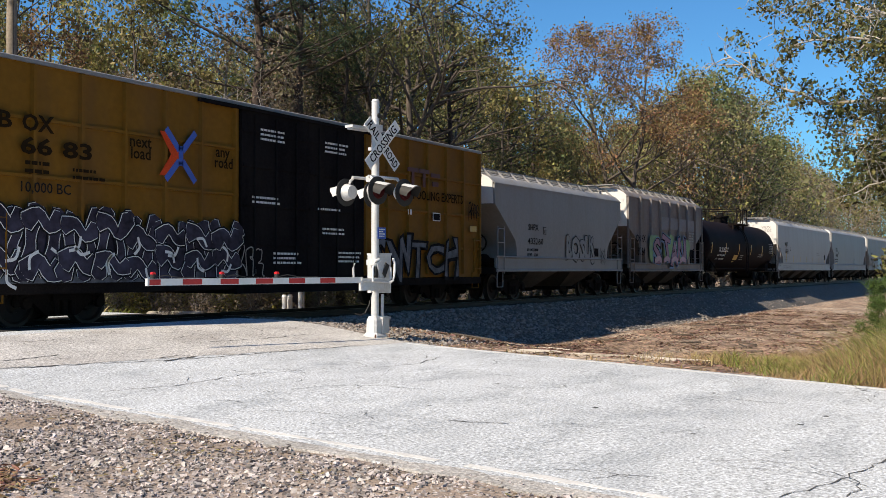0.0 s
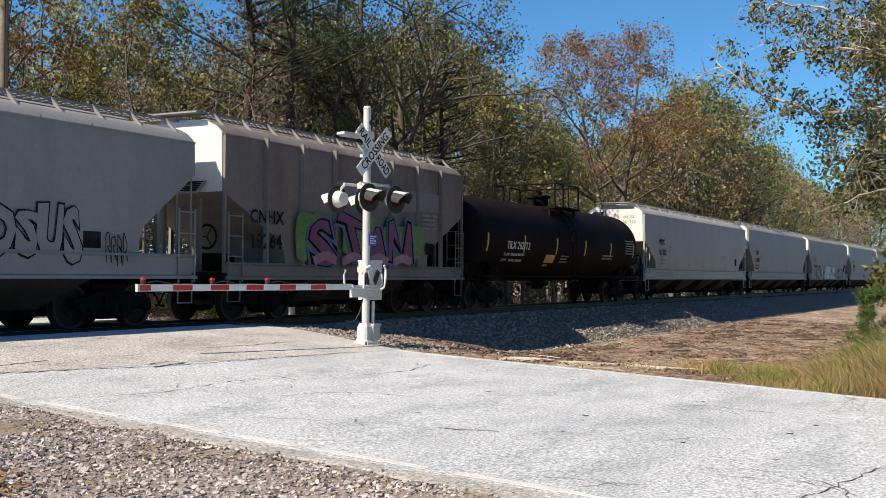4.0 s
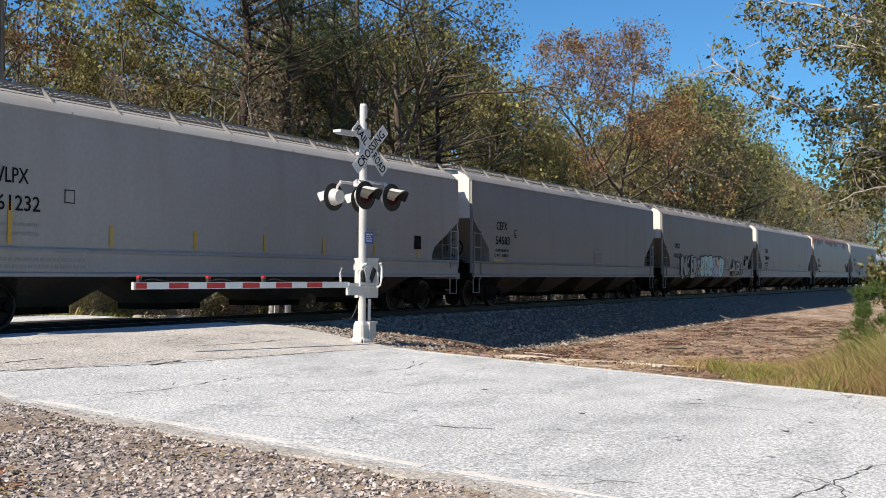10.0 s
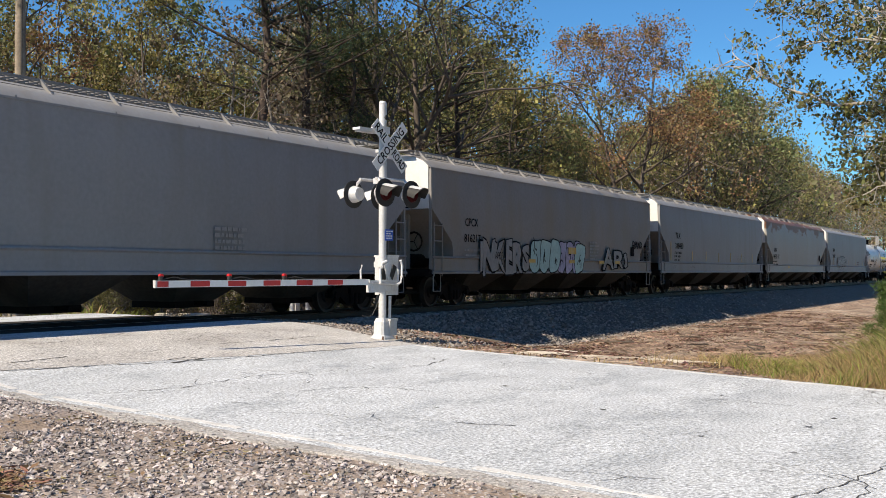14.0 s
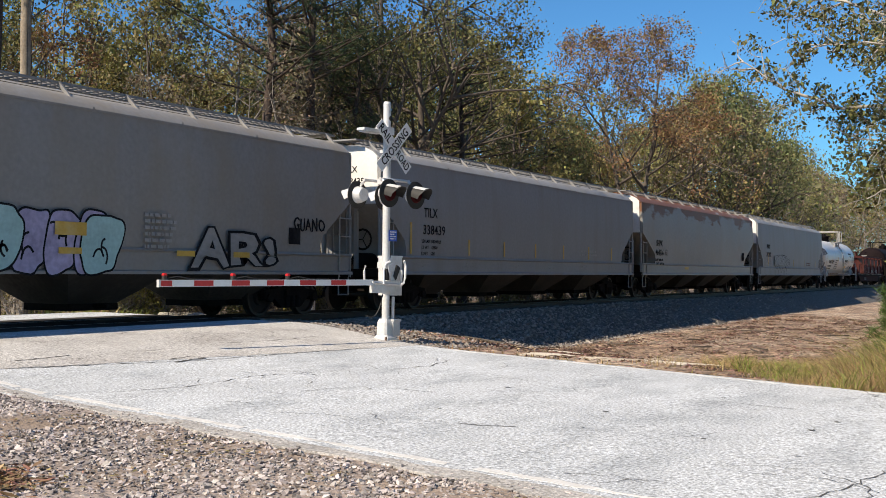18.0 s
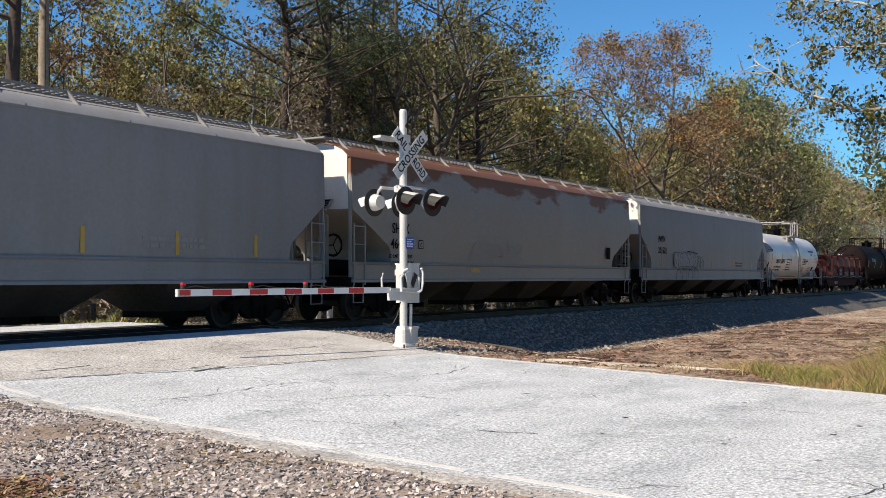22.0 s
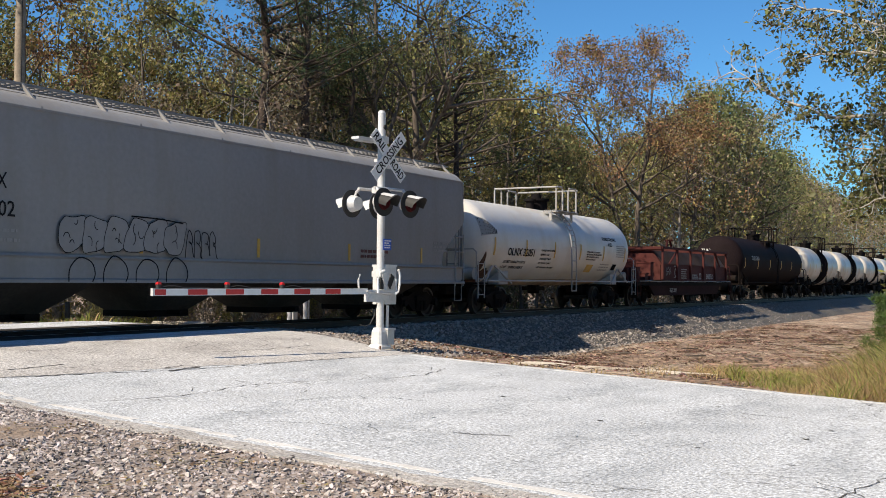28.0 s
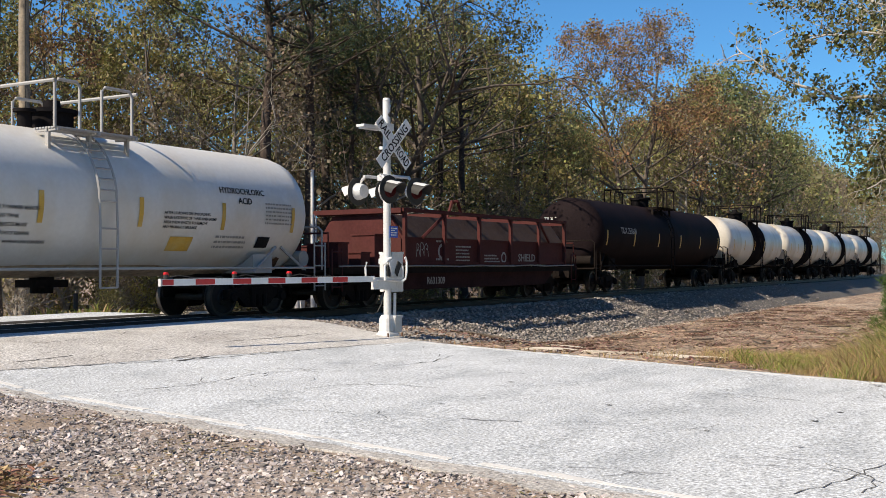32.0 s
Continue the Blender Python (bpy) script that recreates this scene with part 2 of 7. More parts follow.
def bed_z(y):
    """Height of the ballast bed across the track."""
    d = abs(y - TRACK_Y)
    return -0.19 - max(0.0, d - 1.75) * 0.5


def soil_z(x, y):
    """Height of the bare ground."""
    side = x - far_edge(y)
    if side > 0:
        low = -1.22 - 0.12 * smooth01((13 - y) / 5) + 0.35 * smooth01((6.5 - y) / 4) * smooth01((side - 1) / 5)
        if y > TRACK_Y:
            low = -0.85
        z = road_z(y) - 0.07 + (low - road_z(y) + 0.07) * smooth01(side / (13 if y < TRACK_Y else 5))
    else:
        left = near_edge(y) - x
        z = road_z(y) - 0.07 if left < 0 else road_z(y) - 0.03 - 0.02 * min(left, 8)
        if y > 21:
            z = road_z(y) - 0.07 - 0.3 * smooth01(left / 4)
    return z + 0.05 * noise.noise((x * 0.35, y * 0.35, 0)) * smooth01((abs(side) if side > 0 else 0) / 2)


def axis_steps(lo, a, b, hi, fine, grow=1.25):
    mid = list(np.arange(a, b + fine / 2, fine))
    up, d = [mid[-1]], fine
    while up[-1] < hi:
        d *= grow
        up.append(up[-1] + d)
    down, d = [mid[0]], fine
    while down[-1] > lo:
        d *= grow
        down.append(down[-1] - d)
    return down[:0:-1] + mid + up[1:]


gx, gy = axis_steps(-2500, -6, 70, 2500, 0.6), axis_steps(-2500, -6, 32, 2500, 0.5)
gverts = [(x, y, soil_z(x, y)) for y in gy for x in gx]
gw = len(gx)
ground = sheet("ground", gverts, [(j * gw + i, j * gw + i + 1, (j + 1) * gw + i + 1, (j + 1) * gw + i) for j in range(len(gy) - 1) for i in range(gw - 1)], M["dirt"], smooth=True)
tagged(ground, "brown pine straw and sandy soil beside the railway", "ground", kind="structure")


def strip(name, ys, lefts, rights, z_of, thick, material, n=1):
    """A slab between two edges given along y."""
    b = Bld()
    rings = []
    for y in ys:
        l, r = lefts(y), rights(y)
        top = [(l + (r - l) * k / n, y, z_of(l + (r - l) * k / n, y)) for k in range(n + 1)]
        rings.append(top + [(r, y, top[-1][2] - thick), (l, y, top[0][2] - thick)])
    return b.loft(rings)


def ragged(f, amp, seed):
    return lambda y: f(y) + amp * noise.noise((y * 1.7, seed, 0)) + amp * 0.6 * noise.noise((y * 6.0, seed, 3))


crown = lambda x, y: road_z(y) + 0.0
road_ys = list(np.arange(-40, 60.01, 0.4))
road = new("road", strip("road", road_ys, ragged(lambda y: near_edge(y) - 0.35, 0.12, 1), ragged(far_edge, 0.07, 2), crown, 0.2, M["road"], 6).mesh("road", M["road"]))
tagged(road, "cracked sun-bleached grey asphalt road over the crossing", "road", kind="structure")
def broken_line(edge, a, y0, y1, seed, gap):
    """A painted edge line, worn through in places."""
    y = y0
    rng = random.Random(seed)
    while y < y1:
        ln = rng.uniform(0.5, 2.6)
        ys = list(np.arange(y, min(y1, y + ln), 0.1))
        if len(ys) > 2:
            part("edge_line", strip("edge_line", ys, ragged(lambda q: edge(q) + a, 0.04, seed), ragged(lambda q: edge(q) + a + 0.095, 0.04, seed + 1), lambda x, q: crown(x, q) + 0.004, 0.003, M["line"]), M["line"], road, "worn white edge line")
        y += ln + rng.uniform(0.02, gap)


broken_line(near_edge, -0.045, -6, 12.2, 5, 0.3)
broken_line(far_edge, -0.22, -6, 10.6, 7, 0.25)


def crack(pts, w, seed, name="crack"):
    """A wandering crack in the road's surface."""
    rng = random.Random(seed)
    b, path = Bld(), []
    for (x0, y0), (x1, y1) in zip(pts, pts[1:]):
        n = max(2, int(math.hypot(x1 - x0, y1 - y0) / 0.12))
        path += [(x0 + (x1 - x0) * k / n + rng.uniform(-0.035, 0.035), y0 + (y1 - y0) * k / n + rng.uniform(-0.035, 0.035)) for k in range(n)]
    path.append(pts[-1])
    rings = []
    for i, (x, y) in enumerate(path):
        (ax, ay), (bx, by) = path[max(0, i - 1)], path[min(len(path) - 1, i + 1)]
        d = math.hypot(bx - ax, by - ay) or 1
        h = w * rng.uniform(0.25, 1.0) / 2
        nx, ny = -(by - ay) / d * h, (bx - ax) / d * h
        rings.append([(x + nx, y + ny, crown(x, y) + 0.005), (x - nx, y - ny, crown(x, y) + 0.005)])
    b.loft(rings, closed=False, caps=False)
    return part(name, b, M["crack"], road)


def seam_y(x):
    return 11.85 - (x - 9.3) * 0.145


edge_strip = part("pavement_edge", strip("pavement_edge", list(np.arange(-6, 11.0, 0.2)), ragged(lambda y: near_edge(y) - 0.4, 0.14, 1.7), ragged(lambda y: near_edge(y) - 0.17, 0.12, 12), lambda x, y: crown(x, y) + 0.005, 0.02, M["edge"]), M["edge"], road, "dark crumbled pavement edge")
# older pavement between the seam and the crossing
pb, rows = Bld(), []
for k in range(41):
    u, row = k / 40, []
    for q in range(13):
        y0 = seam_y(near_edge(11.6) + 0.1 + u * (far_edge(11.3) - near_edge(11.6))) + 0.06 * noise.noise((u * 17, 3, 3))
        y = y0 + (15.0 - y0) * q / 12
        x = near_edge(y) + 0.1 + u * (far_edge(y) - 0.02 - near_edge(y) - 0.1)
        row.append((x, y, crown(x, y) + 0.004))
    rows.append(row)
pb.loft(rows, closed=False, caps=False)
part("old_pavement", pb, M["oldroad"], road, "older brownish pavement by the crossing")
crack([(9.47, 11.82), (10.92, 11.55), (12.44, 11.2), (14.61, 11.03), (16.4, 10.85)], 0.05, 1)
crack([(14.22, 12.37), (15.46, 12.27), (16.99, 12.28)], 0.075, 2)
crack([(10.0, 12.3), (10.4, 12.32), (11.01, 12.4)], 0.1, 3)
crack([(11.95, 11.27), (12.35, 11.3), (12.71, 11.35), (12.55, 11.55), (12.1, 11.5)], 0.09, 4)
crack([(7.6, 1.6), (7.98, 1.49), (8.53, 1.36), (9.44, 1.21), (10.5, 0.7)], 0.02, 5)
crack([(9.44, 5.18), (9.6, 4.6)], 0.03, 6)
crack([(10.6, 7.99), (11.2, 7.8), (11.56, 7.3), (11.55, 6.66)], 0.025, 7)
crack([(12.79, 3.95), (12.89, 3.37), (12.77, 2.63)], 0.025, 8)
crack([(9.1, 9.6), (10.2, 9.3), (11.6, 9.5), (13.0, 9.0)], 0.025, 9)
crack([(13.4, 8.6), (14.4, 8.4), (15.6, 8.7)], 0.025, 10)
rc = random.Random(77)
for k in range(60):
    y = rc.uniform(1.0, 10.6)
    x = rc.uniform(near_edge(y) + 0.4, far_edge(y) - 0.5)
    a, d = rc.uniform(-0.5, 0.5) + (1.4 if k % 3 else 0.2), rc.uniform(0.3, 1.1)
    crack([(x, y), (x + d * 0.5 * math.cos(a), y + d * 0.5 * math.sin(a)), (x + d * math.cos(a + 0.4), y + d * math.sin(a + 0.4))], rc.uniform(0.009, 0.018), 100 + k)
for k, (x, y) in enumerate(((9.56, 1.97), (11.97, 2.06), (11.2, 2.17), (8.63, 3.14), (11.2, 4.33), (14.2, 8.48), (8.54, 6.17), (9.96, 4.09), (12.6, 6.2), (10.3, 5.9), (13.3, 3.6), (10.0, 2.9))):
    n = 9
    part("tar_spot", Bld().add([(x + rc.uniform(0.01, 0.07) * (0.3 + (k % 3) * 0.25) * math.cos(q * math.tau / n), y + rc.uniform(0.015, 0.09) * (1.1 - (k % 4) * 0.25) * math.sin(q * math.tau / n), crown(x, y) + 0.006) for q in range(n)], [tuple(range(n))]), M["crack"], road)

for k in range(24):
    y = rc.uniform(12.0, 14.4)
    x = rc.uniform(near_edge(y) + 0.3, far_edge(y) - 0.8)
    d, a = rc.uniform(0.4, 1.8), rc.uniform(-0.25, 0.25) + (1.35 if k % 5 == 0 else 0.0)
    crack([(x, y), (x + d * 0.5 * math.cos(a), y + d * 0.5 * math.sin(a)), (x + d * math.cos(a + 0.2), min(14.5, y + d * math.sin(a + 0.2)))], rc.uniform(0.01, 0.028), 300 + k)

# the gravel shoulder nearest the viewer
gravel_ys = list(np.arange(-6, 14.4, 0.3))
shoulder = new("gravel_shoulder", strip("gravel_shoulder", gravel_ys, lambda y: -6.0, ragged(lambda y: near_edge(y) - 0.3, 0.15, 9), lambda x, y: soil_z(x, y) + 0.025 + 0.02 * noise.noise((x * 1.3, y * 1.3, 4)), 0.1, M["gravel"], 24).mesh("gravel_shoulder", M["gravel"]))
tagged(shoulder, "grey and brown crushed gravel shoulder", "gravel", kind="structure")

# ballast bed, ties, rails
bed_ys = [11.5, 12.5, 13.5, 14.2, 15.0, 15.5, 16.0, 16.5, 17.75, 19.0, 19.5, 20.5, 21.5, 22.5, 23.5]
bed_xs = list(np.arange(-60, 19.0, 3.0)) + list(np.arange(19.0, 70, 0.5)) + list(np.arange(70, 340, 4.0))


def bed_top(x, y):
    z = bed_z(y)
    if near_edge(y) - 0.3 < x < far_edge(y) + 0.05:
        return -0.25
    return z + 0.04 * noise.noise((x * 0.9, y * 1.5, 7))


bw = len(bed_ys)
ballast = sheet("ballast", [(x, y, bed_top(x, y)) for x in bed_xs for y in bed_ys], [(i * bw + j, (i + 1) * bw + j, (i + 1) * bw + j + 1, i * bw + j + 1) for i in range(len(bed_xs) - 1) for j in range(bw - 1)], M["ballast"])
tagged(ballast, "grey granite ballast bank under the track", "ballast", kind="structure")

track = empty("railway_track")
tagged(track, "rusty steel rails on dark wooden ties", "railway track", kind="structure")
for side in (-1, 1):
    yc = TRACK_Y + side * 0.754
    web = [(yc + q[0], q[1]) for q in ((-0.07, -0.17), (0.07, -0.17), (0.07, -0.155), (0.012, -0.135), (0.012, -0.04), (0.036, -0.03), (0.036, -0.004), (-0.036, -0.004), (-0.036, -0.03), (-0.012, -0.04), (-0.012, -0.135), (-0.07, -0.155))]
    rail = part("rail", Bld().prism(web, -60, 340), M["rail"], track, "rusty steel rail")
    part("rail_head", Bld().prism([(yc - 0.03, -0.004), (yc + 0.03, -0.004), (yc + 0.026, 0.0), (yc - 0.026, 0.0)], -60, 340), M["railtop"], rail, "polished running surface")
# dark timber and rubber panels that carry the road over the rails
for y0, y1 in ((15.95, 16.9), (17.09, 17.73), (17.77, 18.41), (18.6, 19.5)):
    x = near_edge(17) - 0.5
    while x < far_edge(17) + 0.1:
        part("crossing_panel", Bld().box(x + 0.006, min(x + 2.4, far_edge(17) + 0.3) - 0.006, y0, y1, -0.1, 0.016), M["panel"], track, "dark worn crossing panel")
        x += 2.4
tie_me = Bld().box(-0.115, 0.115, -1.3, 1.3, -0.34, -0.172).mesh("tie", M["tie"])
far_ties = Bld()
for k in range(700):
    x = -20 + k * 0.5
    if near_edge(17) - 0.4 < x < far_edge(17) + 0.1:
        continue
    if 18 < x < 90:
        ob = part("tie", tie_me, None, track, m=pose(x + 0.04 * math.sin(k * 2.3), TRACK_Y + 0.05 * math.sin(k * 1.7), 0, 0, 0, 1.5 * math.sin(k * 3.1)))
    else:
        far_ties.box(x - 0.115, x + 0.115, TRACK_Y - 1.3, TRACK_Y + 1.3, -0.34, -0.172)
tagged(part("ties", far_ties, M["tie"], track), kind="stuff")

# ---- train ----
M.update({
    "yellow": mat("weathered_yellow_car_paint", (0.195, 0.09, 0.013), 0.6, var=0.14, s1=0.6, s2=9, spec=0.08, bump=0.05, dirt=(0.14, 0.07, 0.025), dirt_amt=0.55, dirt_scale=(1.2, 1.2, 0.25)),
    "black": mat("black_car_paint", (0.013, 0.012, 0.013), 0.55, spec=0.0, var=0.3, s1=1, s2=12, bump=0.04, dirt=(0.03, 0.026, 0.024), dirt_amt=0.5, dirt_scale=(0.8, 0.8, 0.3)),
    "tankblack": mat("black_tank_paint", (0.014, 0.0098, 0.011), 0.65, spec=0.02, var=0.25, s1=0.8, s2=14, bump=0.03, dirt=(0.026, 0.015, 0.012), dirt_amt=0.6, dirt_scale=(0.5, 0.5, 0.4)),
    "white": mat("white_car_paint", (0.345, 0.342, 0.338), 0.5, var=0.07, s1=0.5, s2=10, spec=0.08, bump=0.03, dirt=(0.29, 0.272, 0.245), dirt_amt=0.45, dirt_scale=(1.3, 1.3, 0.22)),
    # far whiter than the bodies: sunlight on the car ends painted into the colour
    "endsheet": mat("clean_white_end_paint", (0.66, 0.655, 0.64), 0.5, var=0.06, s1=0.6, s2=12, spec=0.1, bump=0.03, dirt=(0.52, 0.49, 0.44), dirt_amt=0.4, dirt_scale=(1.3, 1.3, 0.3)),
    "grey": mat("light_grey_car_paint", (0.258, 0.26, 0.265), 0.5, var=0.08, s1=0.5, s2=10, spec=0.08, bump=0.03, dirt=(0.225, 0.212, 0.195), dirt_amt=0.55, dirt_scale=(1.4, 1.4, 0.2)),
    "warm": mat("stained_grey_car_paint", (0.245, 0.238, 0.232), 0.52, var=0.1, s1=0.5, s2=10, spec=0.08, bump=0.03, dirt=(0.24, 0.205, 0.16), dirt_amt=0.6, dirt_scale=(1.0, 1.0, 0.25)),
    "taupe": mat("grimy_taupe_car_paint", (0.21, 0.188, 0.178), 0.6, var=0.14, s1=0.5, s2=10, spec=0.08, bump=0.05, dirt=(0.14, 0.11, 0.088), dirt_amt=0.65, dirt_scale=(1.2, 1.2, 0.2)),
    "faded": mat("pale_repainted_patch", (0.225, 0.222, 0.235), 0.6, var=0.12, s1=1.2, s2=10, spec=0.08, bump=0.03, dirt=(0.2, 0.182, 0.172), dirt_amt=0.8, dirt_scale=(0.8, 0.8, 1.5)),
    "tankwhite": mat("white_tank_paint", (0.6, 0.595, 0.575), 0.4, var=0.06, s1=0.5, s2=10, bump=0.02, dirt=(0.5, 0.42, 0.3), dirt_amt=0.55, dirt_scale=(0.7, 0.7, 0.35)),
    "maroon": mat("faded_maroon_car_paint", (0.07, 0.021, 0.02), 0.75, spec=0.1, var=0.2, s1=0.8, s2=12, bump=0.06, dirt=(0.08, 0.03, 0.025), dirt_amt=0.6, dirt_scale=(1, 1, 0.4)),
    "girder": mat("dark_maroon_girder_paint", (0.03, 0.013, 0.013), 0.85, spec=0.06, var=0.3, s1=1, s2=14, bump=0.1),
    "hoodroof": mat("grey_brown_hood_sheet", (0.06, 0.042, 0.038), 0.8, spec=0.1, var=0.25, s1=1.0, s2=10, bump=0.05, dirt=(0.08, 0.055, 0.045), dirt_amt=0.6, dirt_scale=(1, 1, 0.5)),
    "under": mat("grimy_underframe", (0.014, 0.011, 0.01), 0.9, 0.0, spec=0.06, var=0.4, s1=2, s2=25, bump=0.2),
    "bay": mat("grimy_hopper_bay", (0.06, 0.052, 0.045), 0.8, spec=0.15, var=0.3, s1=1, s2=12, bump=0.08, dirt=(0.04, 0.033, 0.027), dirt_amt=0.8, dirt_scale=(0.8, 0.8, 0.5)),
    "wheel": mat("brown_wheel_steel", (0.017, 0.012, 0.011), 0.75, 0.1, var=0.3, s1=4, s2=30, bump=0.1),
    "tread": mat("worn_bright_wheel_rim", (0.05, 0.042, 0.038), 0.6, 0.5, var=0.15),
    "grate": mat("galvanised_grating", (0.24, 0.235, 0.23), 0.55, 0.3, var=0.15, s1=2, s2=30),
    "ink": mat("black_stencil_paint", (0.016, 0.016, 0.018), 0.6, spec=0.0, var=0.2, dirt=(0.08, 0.08, 0.08), dirt_amt=0.2, dirt_scale=(3, 3, 3)),
    "inkbrown": mat("dark_brown_stencil_paint", (0.022, 0.014, 0.008), 0.6, spec=0.0, var=0.2),
    "inkwhite": mat("white_stencil_paint", (0.7, 0.7, 0.69), 0.6, var=0.1),
    "inkgrey": mat("faded_grey_stencil_paint", (0.26, 0.255, 0.25), 0.6, var=0.15),
    "reflect": mat("yellow_reflective_tape", (0.52, 0.31, 0.05), 0.5, var=0.12, s1=2, s2=20, dirt=(0.5, 0.4, 0.2), dirt_amt=0.5, dirt_scale=(3, 3, 3)),
    "sprayblue": mat("blue_spray_paint", (0.04, 0.1, 0.24), 0.5, var=0.3, s1=2, s2=12),
    "spraygrey": mat("silver_spray_paint", (0.33, 0.34, 0.38), 0.45, 0.2, var=0.35, s1=1.5, s2=9),
    "sprayteal": mat("pale_teal_spray_paint", (0.27, 0.45, 0.45), 0.5, var=0.15, s1=2, s2=12),
    "spraypink": mat("pink_spray_paint", (0.33, 0.15, 0.21), 0.5, var=0.25, s1=1.5, s2=9),
    "spraypurple": mat("purple_spray_paint", (0.17, 0.03, 0.11), 0.5, var=0.25, s1=1.5, s2=9),
    "spraygreen": mat("green_spray_paint", (0.09, 0.2, 0.045), 0.5, var=0.25, s1=1.5, s2=9),
    "spraydark": mat("dark_violet_spray_paint", (0.03, 0.026, 0.042), 0.5, spec=0.1, var=0.6, dirt=(0.08, 0.08, 0.13), dirt_amt=0.5, dirt_scale=(1.6, 1.6, 2.2), s1=1.5, s2=9),
"red": mat("red_paint", (0.5, 0.05, 0.03), 0.5, var=0.15),
    "spraymauve": mat("mauve_spray_paint", (0.3, 0.27, 0.42), 0.5, var=0.3, s1=1.5, s2=9),
    "bubblegrey": mat("pale_grey_spray_paint", (0.255, 0.25, 0.248), 0.5, spec=0.15, var=0.2, s1=1.5, s2=9),
    "slate": mat("slate_blue_spray_paint", (0.1, 0.112, 0.135), 0.5, spec=0.1, var=0.6, s1=1.5, s2=7),
    "orange": mat("orange_red_paint", (0.6, 0.06, 0.015), 0.5, spec=0.1, var=0.2),
    "blue": mat("blue_paint", (0.03, 0.1, 0.42), 0.5, var=0.15),
    "redbrown": mat("faded_red_paint", (0.09, 0.02, 0.02), 0.55, var=0.2),
})


def rusty(m, lo, hi):
    """Rust that has run down in streaks from the eaves, between two heights."""
    nt = m.node_tree
    n, l = nt.nodes, nt.links
    b = n["Principled BSDF"]
    src = b.inputs["Base Color"].links[0].from_socket
    tc = n.new("ShaderNodeTexCoord")
    mp = n.new("ShaderNodeMapping")
    mp.inputs["Scale"].default_value = (0.8, 0.8, 2.4)
    l.new(tc.outputs["Object"], mp.inputs[0])
    nz = n.new("ShaderNodeTexNoise")
    nz.inputs["Scale"].default_value, nz.inputs["Detail"].default_value = 1.0, 7
    l.new(mp.outputs[0], nz.inputs["Vector"])
    patch = n.new("ShaderNodeTexNoise")
    patch.inputs["Scale"].default_value, patch.inputs["Detail"].default_value = 0.6, 5
    l.new(tc.outputs["Object"], patch.inputs["Vector"])
    sx = n.new("ShaderNodeSeparateXYZ")
    l.new(tc.outputs["Object"], sx.inputs[0])
    zr = n.new("ShaderNodeMapRange")
    zr.inputs[1].default_value, zr.inputs[2].default_value = lo, hi
    l.new(sx.outputs[2], zr.inputs[0])
    a1 = n.new("ShaderNodeMath")
    a1.operation = "ADD"
    l.new(nz.outputs[0], a1.inputs[0]), l.new(patch.outputs[0], a1.inputs[1])
    a2 = n.new("ShaderNodeMath")
    a2.operation = "MULTIPLY_ADD"
    l.new(zr.outputs[0], a2.inputs[0])
    a2.inputs[1].default_value = 0.75
    l.new(a1.outputs[0], a2.inputs[2])
    th = n.new("ShaderNodeMapRange")
    th.inputs[1].default_value, th.inputs[2].default_value = 1.5, 1.62
    l.new(a2.outputs[0], th.inputs[0])
    mx = n.new("ShaderNodeMix")
    mx.data_type = "RGBA"
    l.new(th.outputs[0], mx.inputs[0]), l.new(src, mx.inputs[6])
    mx.inputs[7].default_value = (0.17, 0.068, 0.028, 1)
    l.new(mx.outputs[2], b.inputs["Base Color"])
    return m


M["rusty"] = rusty(mat("cream_car_paint_with_rust", (0.27, 0.262, 0.242), 0.55, var=0.1, s1=0.5, s2=10, bump=0.04, dirt=(0.27, 0.235, 0.19), dirt_amt=0.5, dirt_scale=(1.0, 1.0, 0.25)), 3.0, 4.25)
M["splash"] = rusty(mat("white_tank_paint_with_spills", (0.57, 0.54, 0.48), 0.42, var=0.08, s1=0.5, s2=10, bump=0.02, dirt=(0.36, 0.28, 0.18), dirt_amt=0.7, dirt_scale=(0.9, 0.9, 0.3)), 6.0, 8.0)

LETTERS = {}
SKIN = {}


def on_side(parent, y, z0, z1):
    """Where paint of a given layer lies on a car's curved side, between two heights."""
    wall = SKIN.get(parent.name)
    if wall is None or wall(z0) is None or not 1.55 < -y < 1.575:
        return y
    return -(max(wall(z0), wall((z0 + z1) / 2), wall(z1)) + 0.005 + 0.6 * (-y - 1.55))


def glyphs(s, offset=0.0, wild=0.0, seed=0):
    """Lettering as a flat mesh, one metre per em; wild bends it as sprayed letters are."""
    key = (s, offset, wild, seed)
    if key not in LETTERS:
        cu = bpy.data.curves.new("letters", "FONT")
        cu.body, cu.offset, cu.resolution_u, cu.extrude = s, offset, 2, 0.002
        ob = bpy.data.objects.new("letters", cu)
        scene.collection.objects.link(ob)
        me = bpy.data.meshes.new_from_object(ob.evaluated_get(bpy.context.evaluated_depsgraph_get()))
        scene.collection.objects.unlink(ob)
        bpy.data.objects.remove(ob)
        bpy.data.curves.remove(cu)
        if wild:
            for v in me.vertices:
                p = Vector((v.co.x * 1.6, v.co.y * 1.6, seed * 3.7))
                v.co.x += wild * noise.noise(p)
                v.co.y += wild * 0.9 * noise.noise(p + Vector((9, 4, 0)))
        LETTERS[key] = me
    return LETTERS[key]


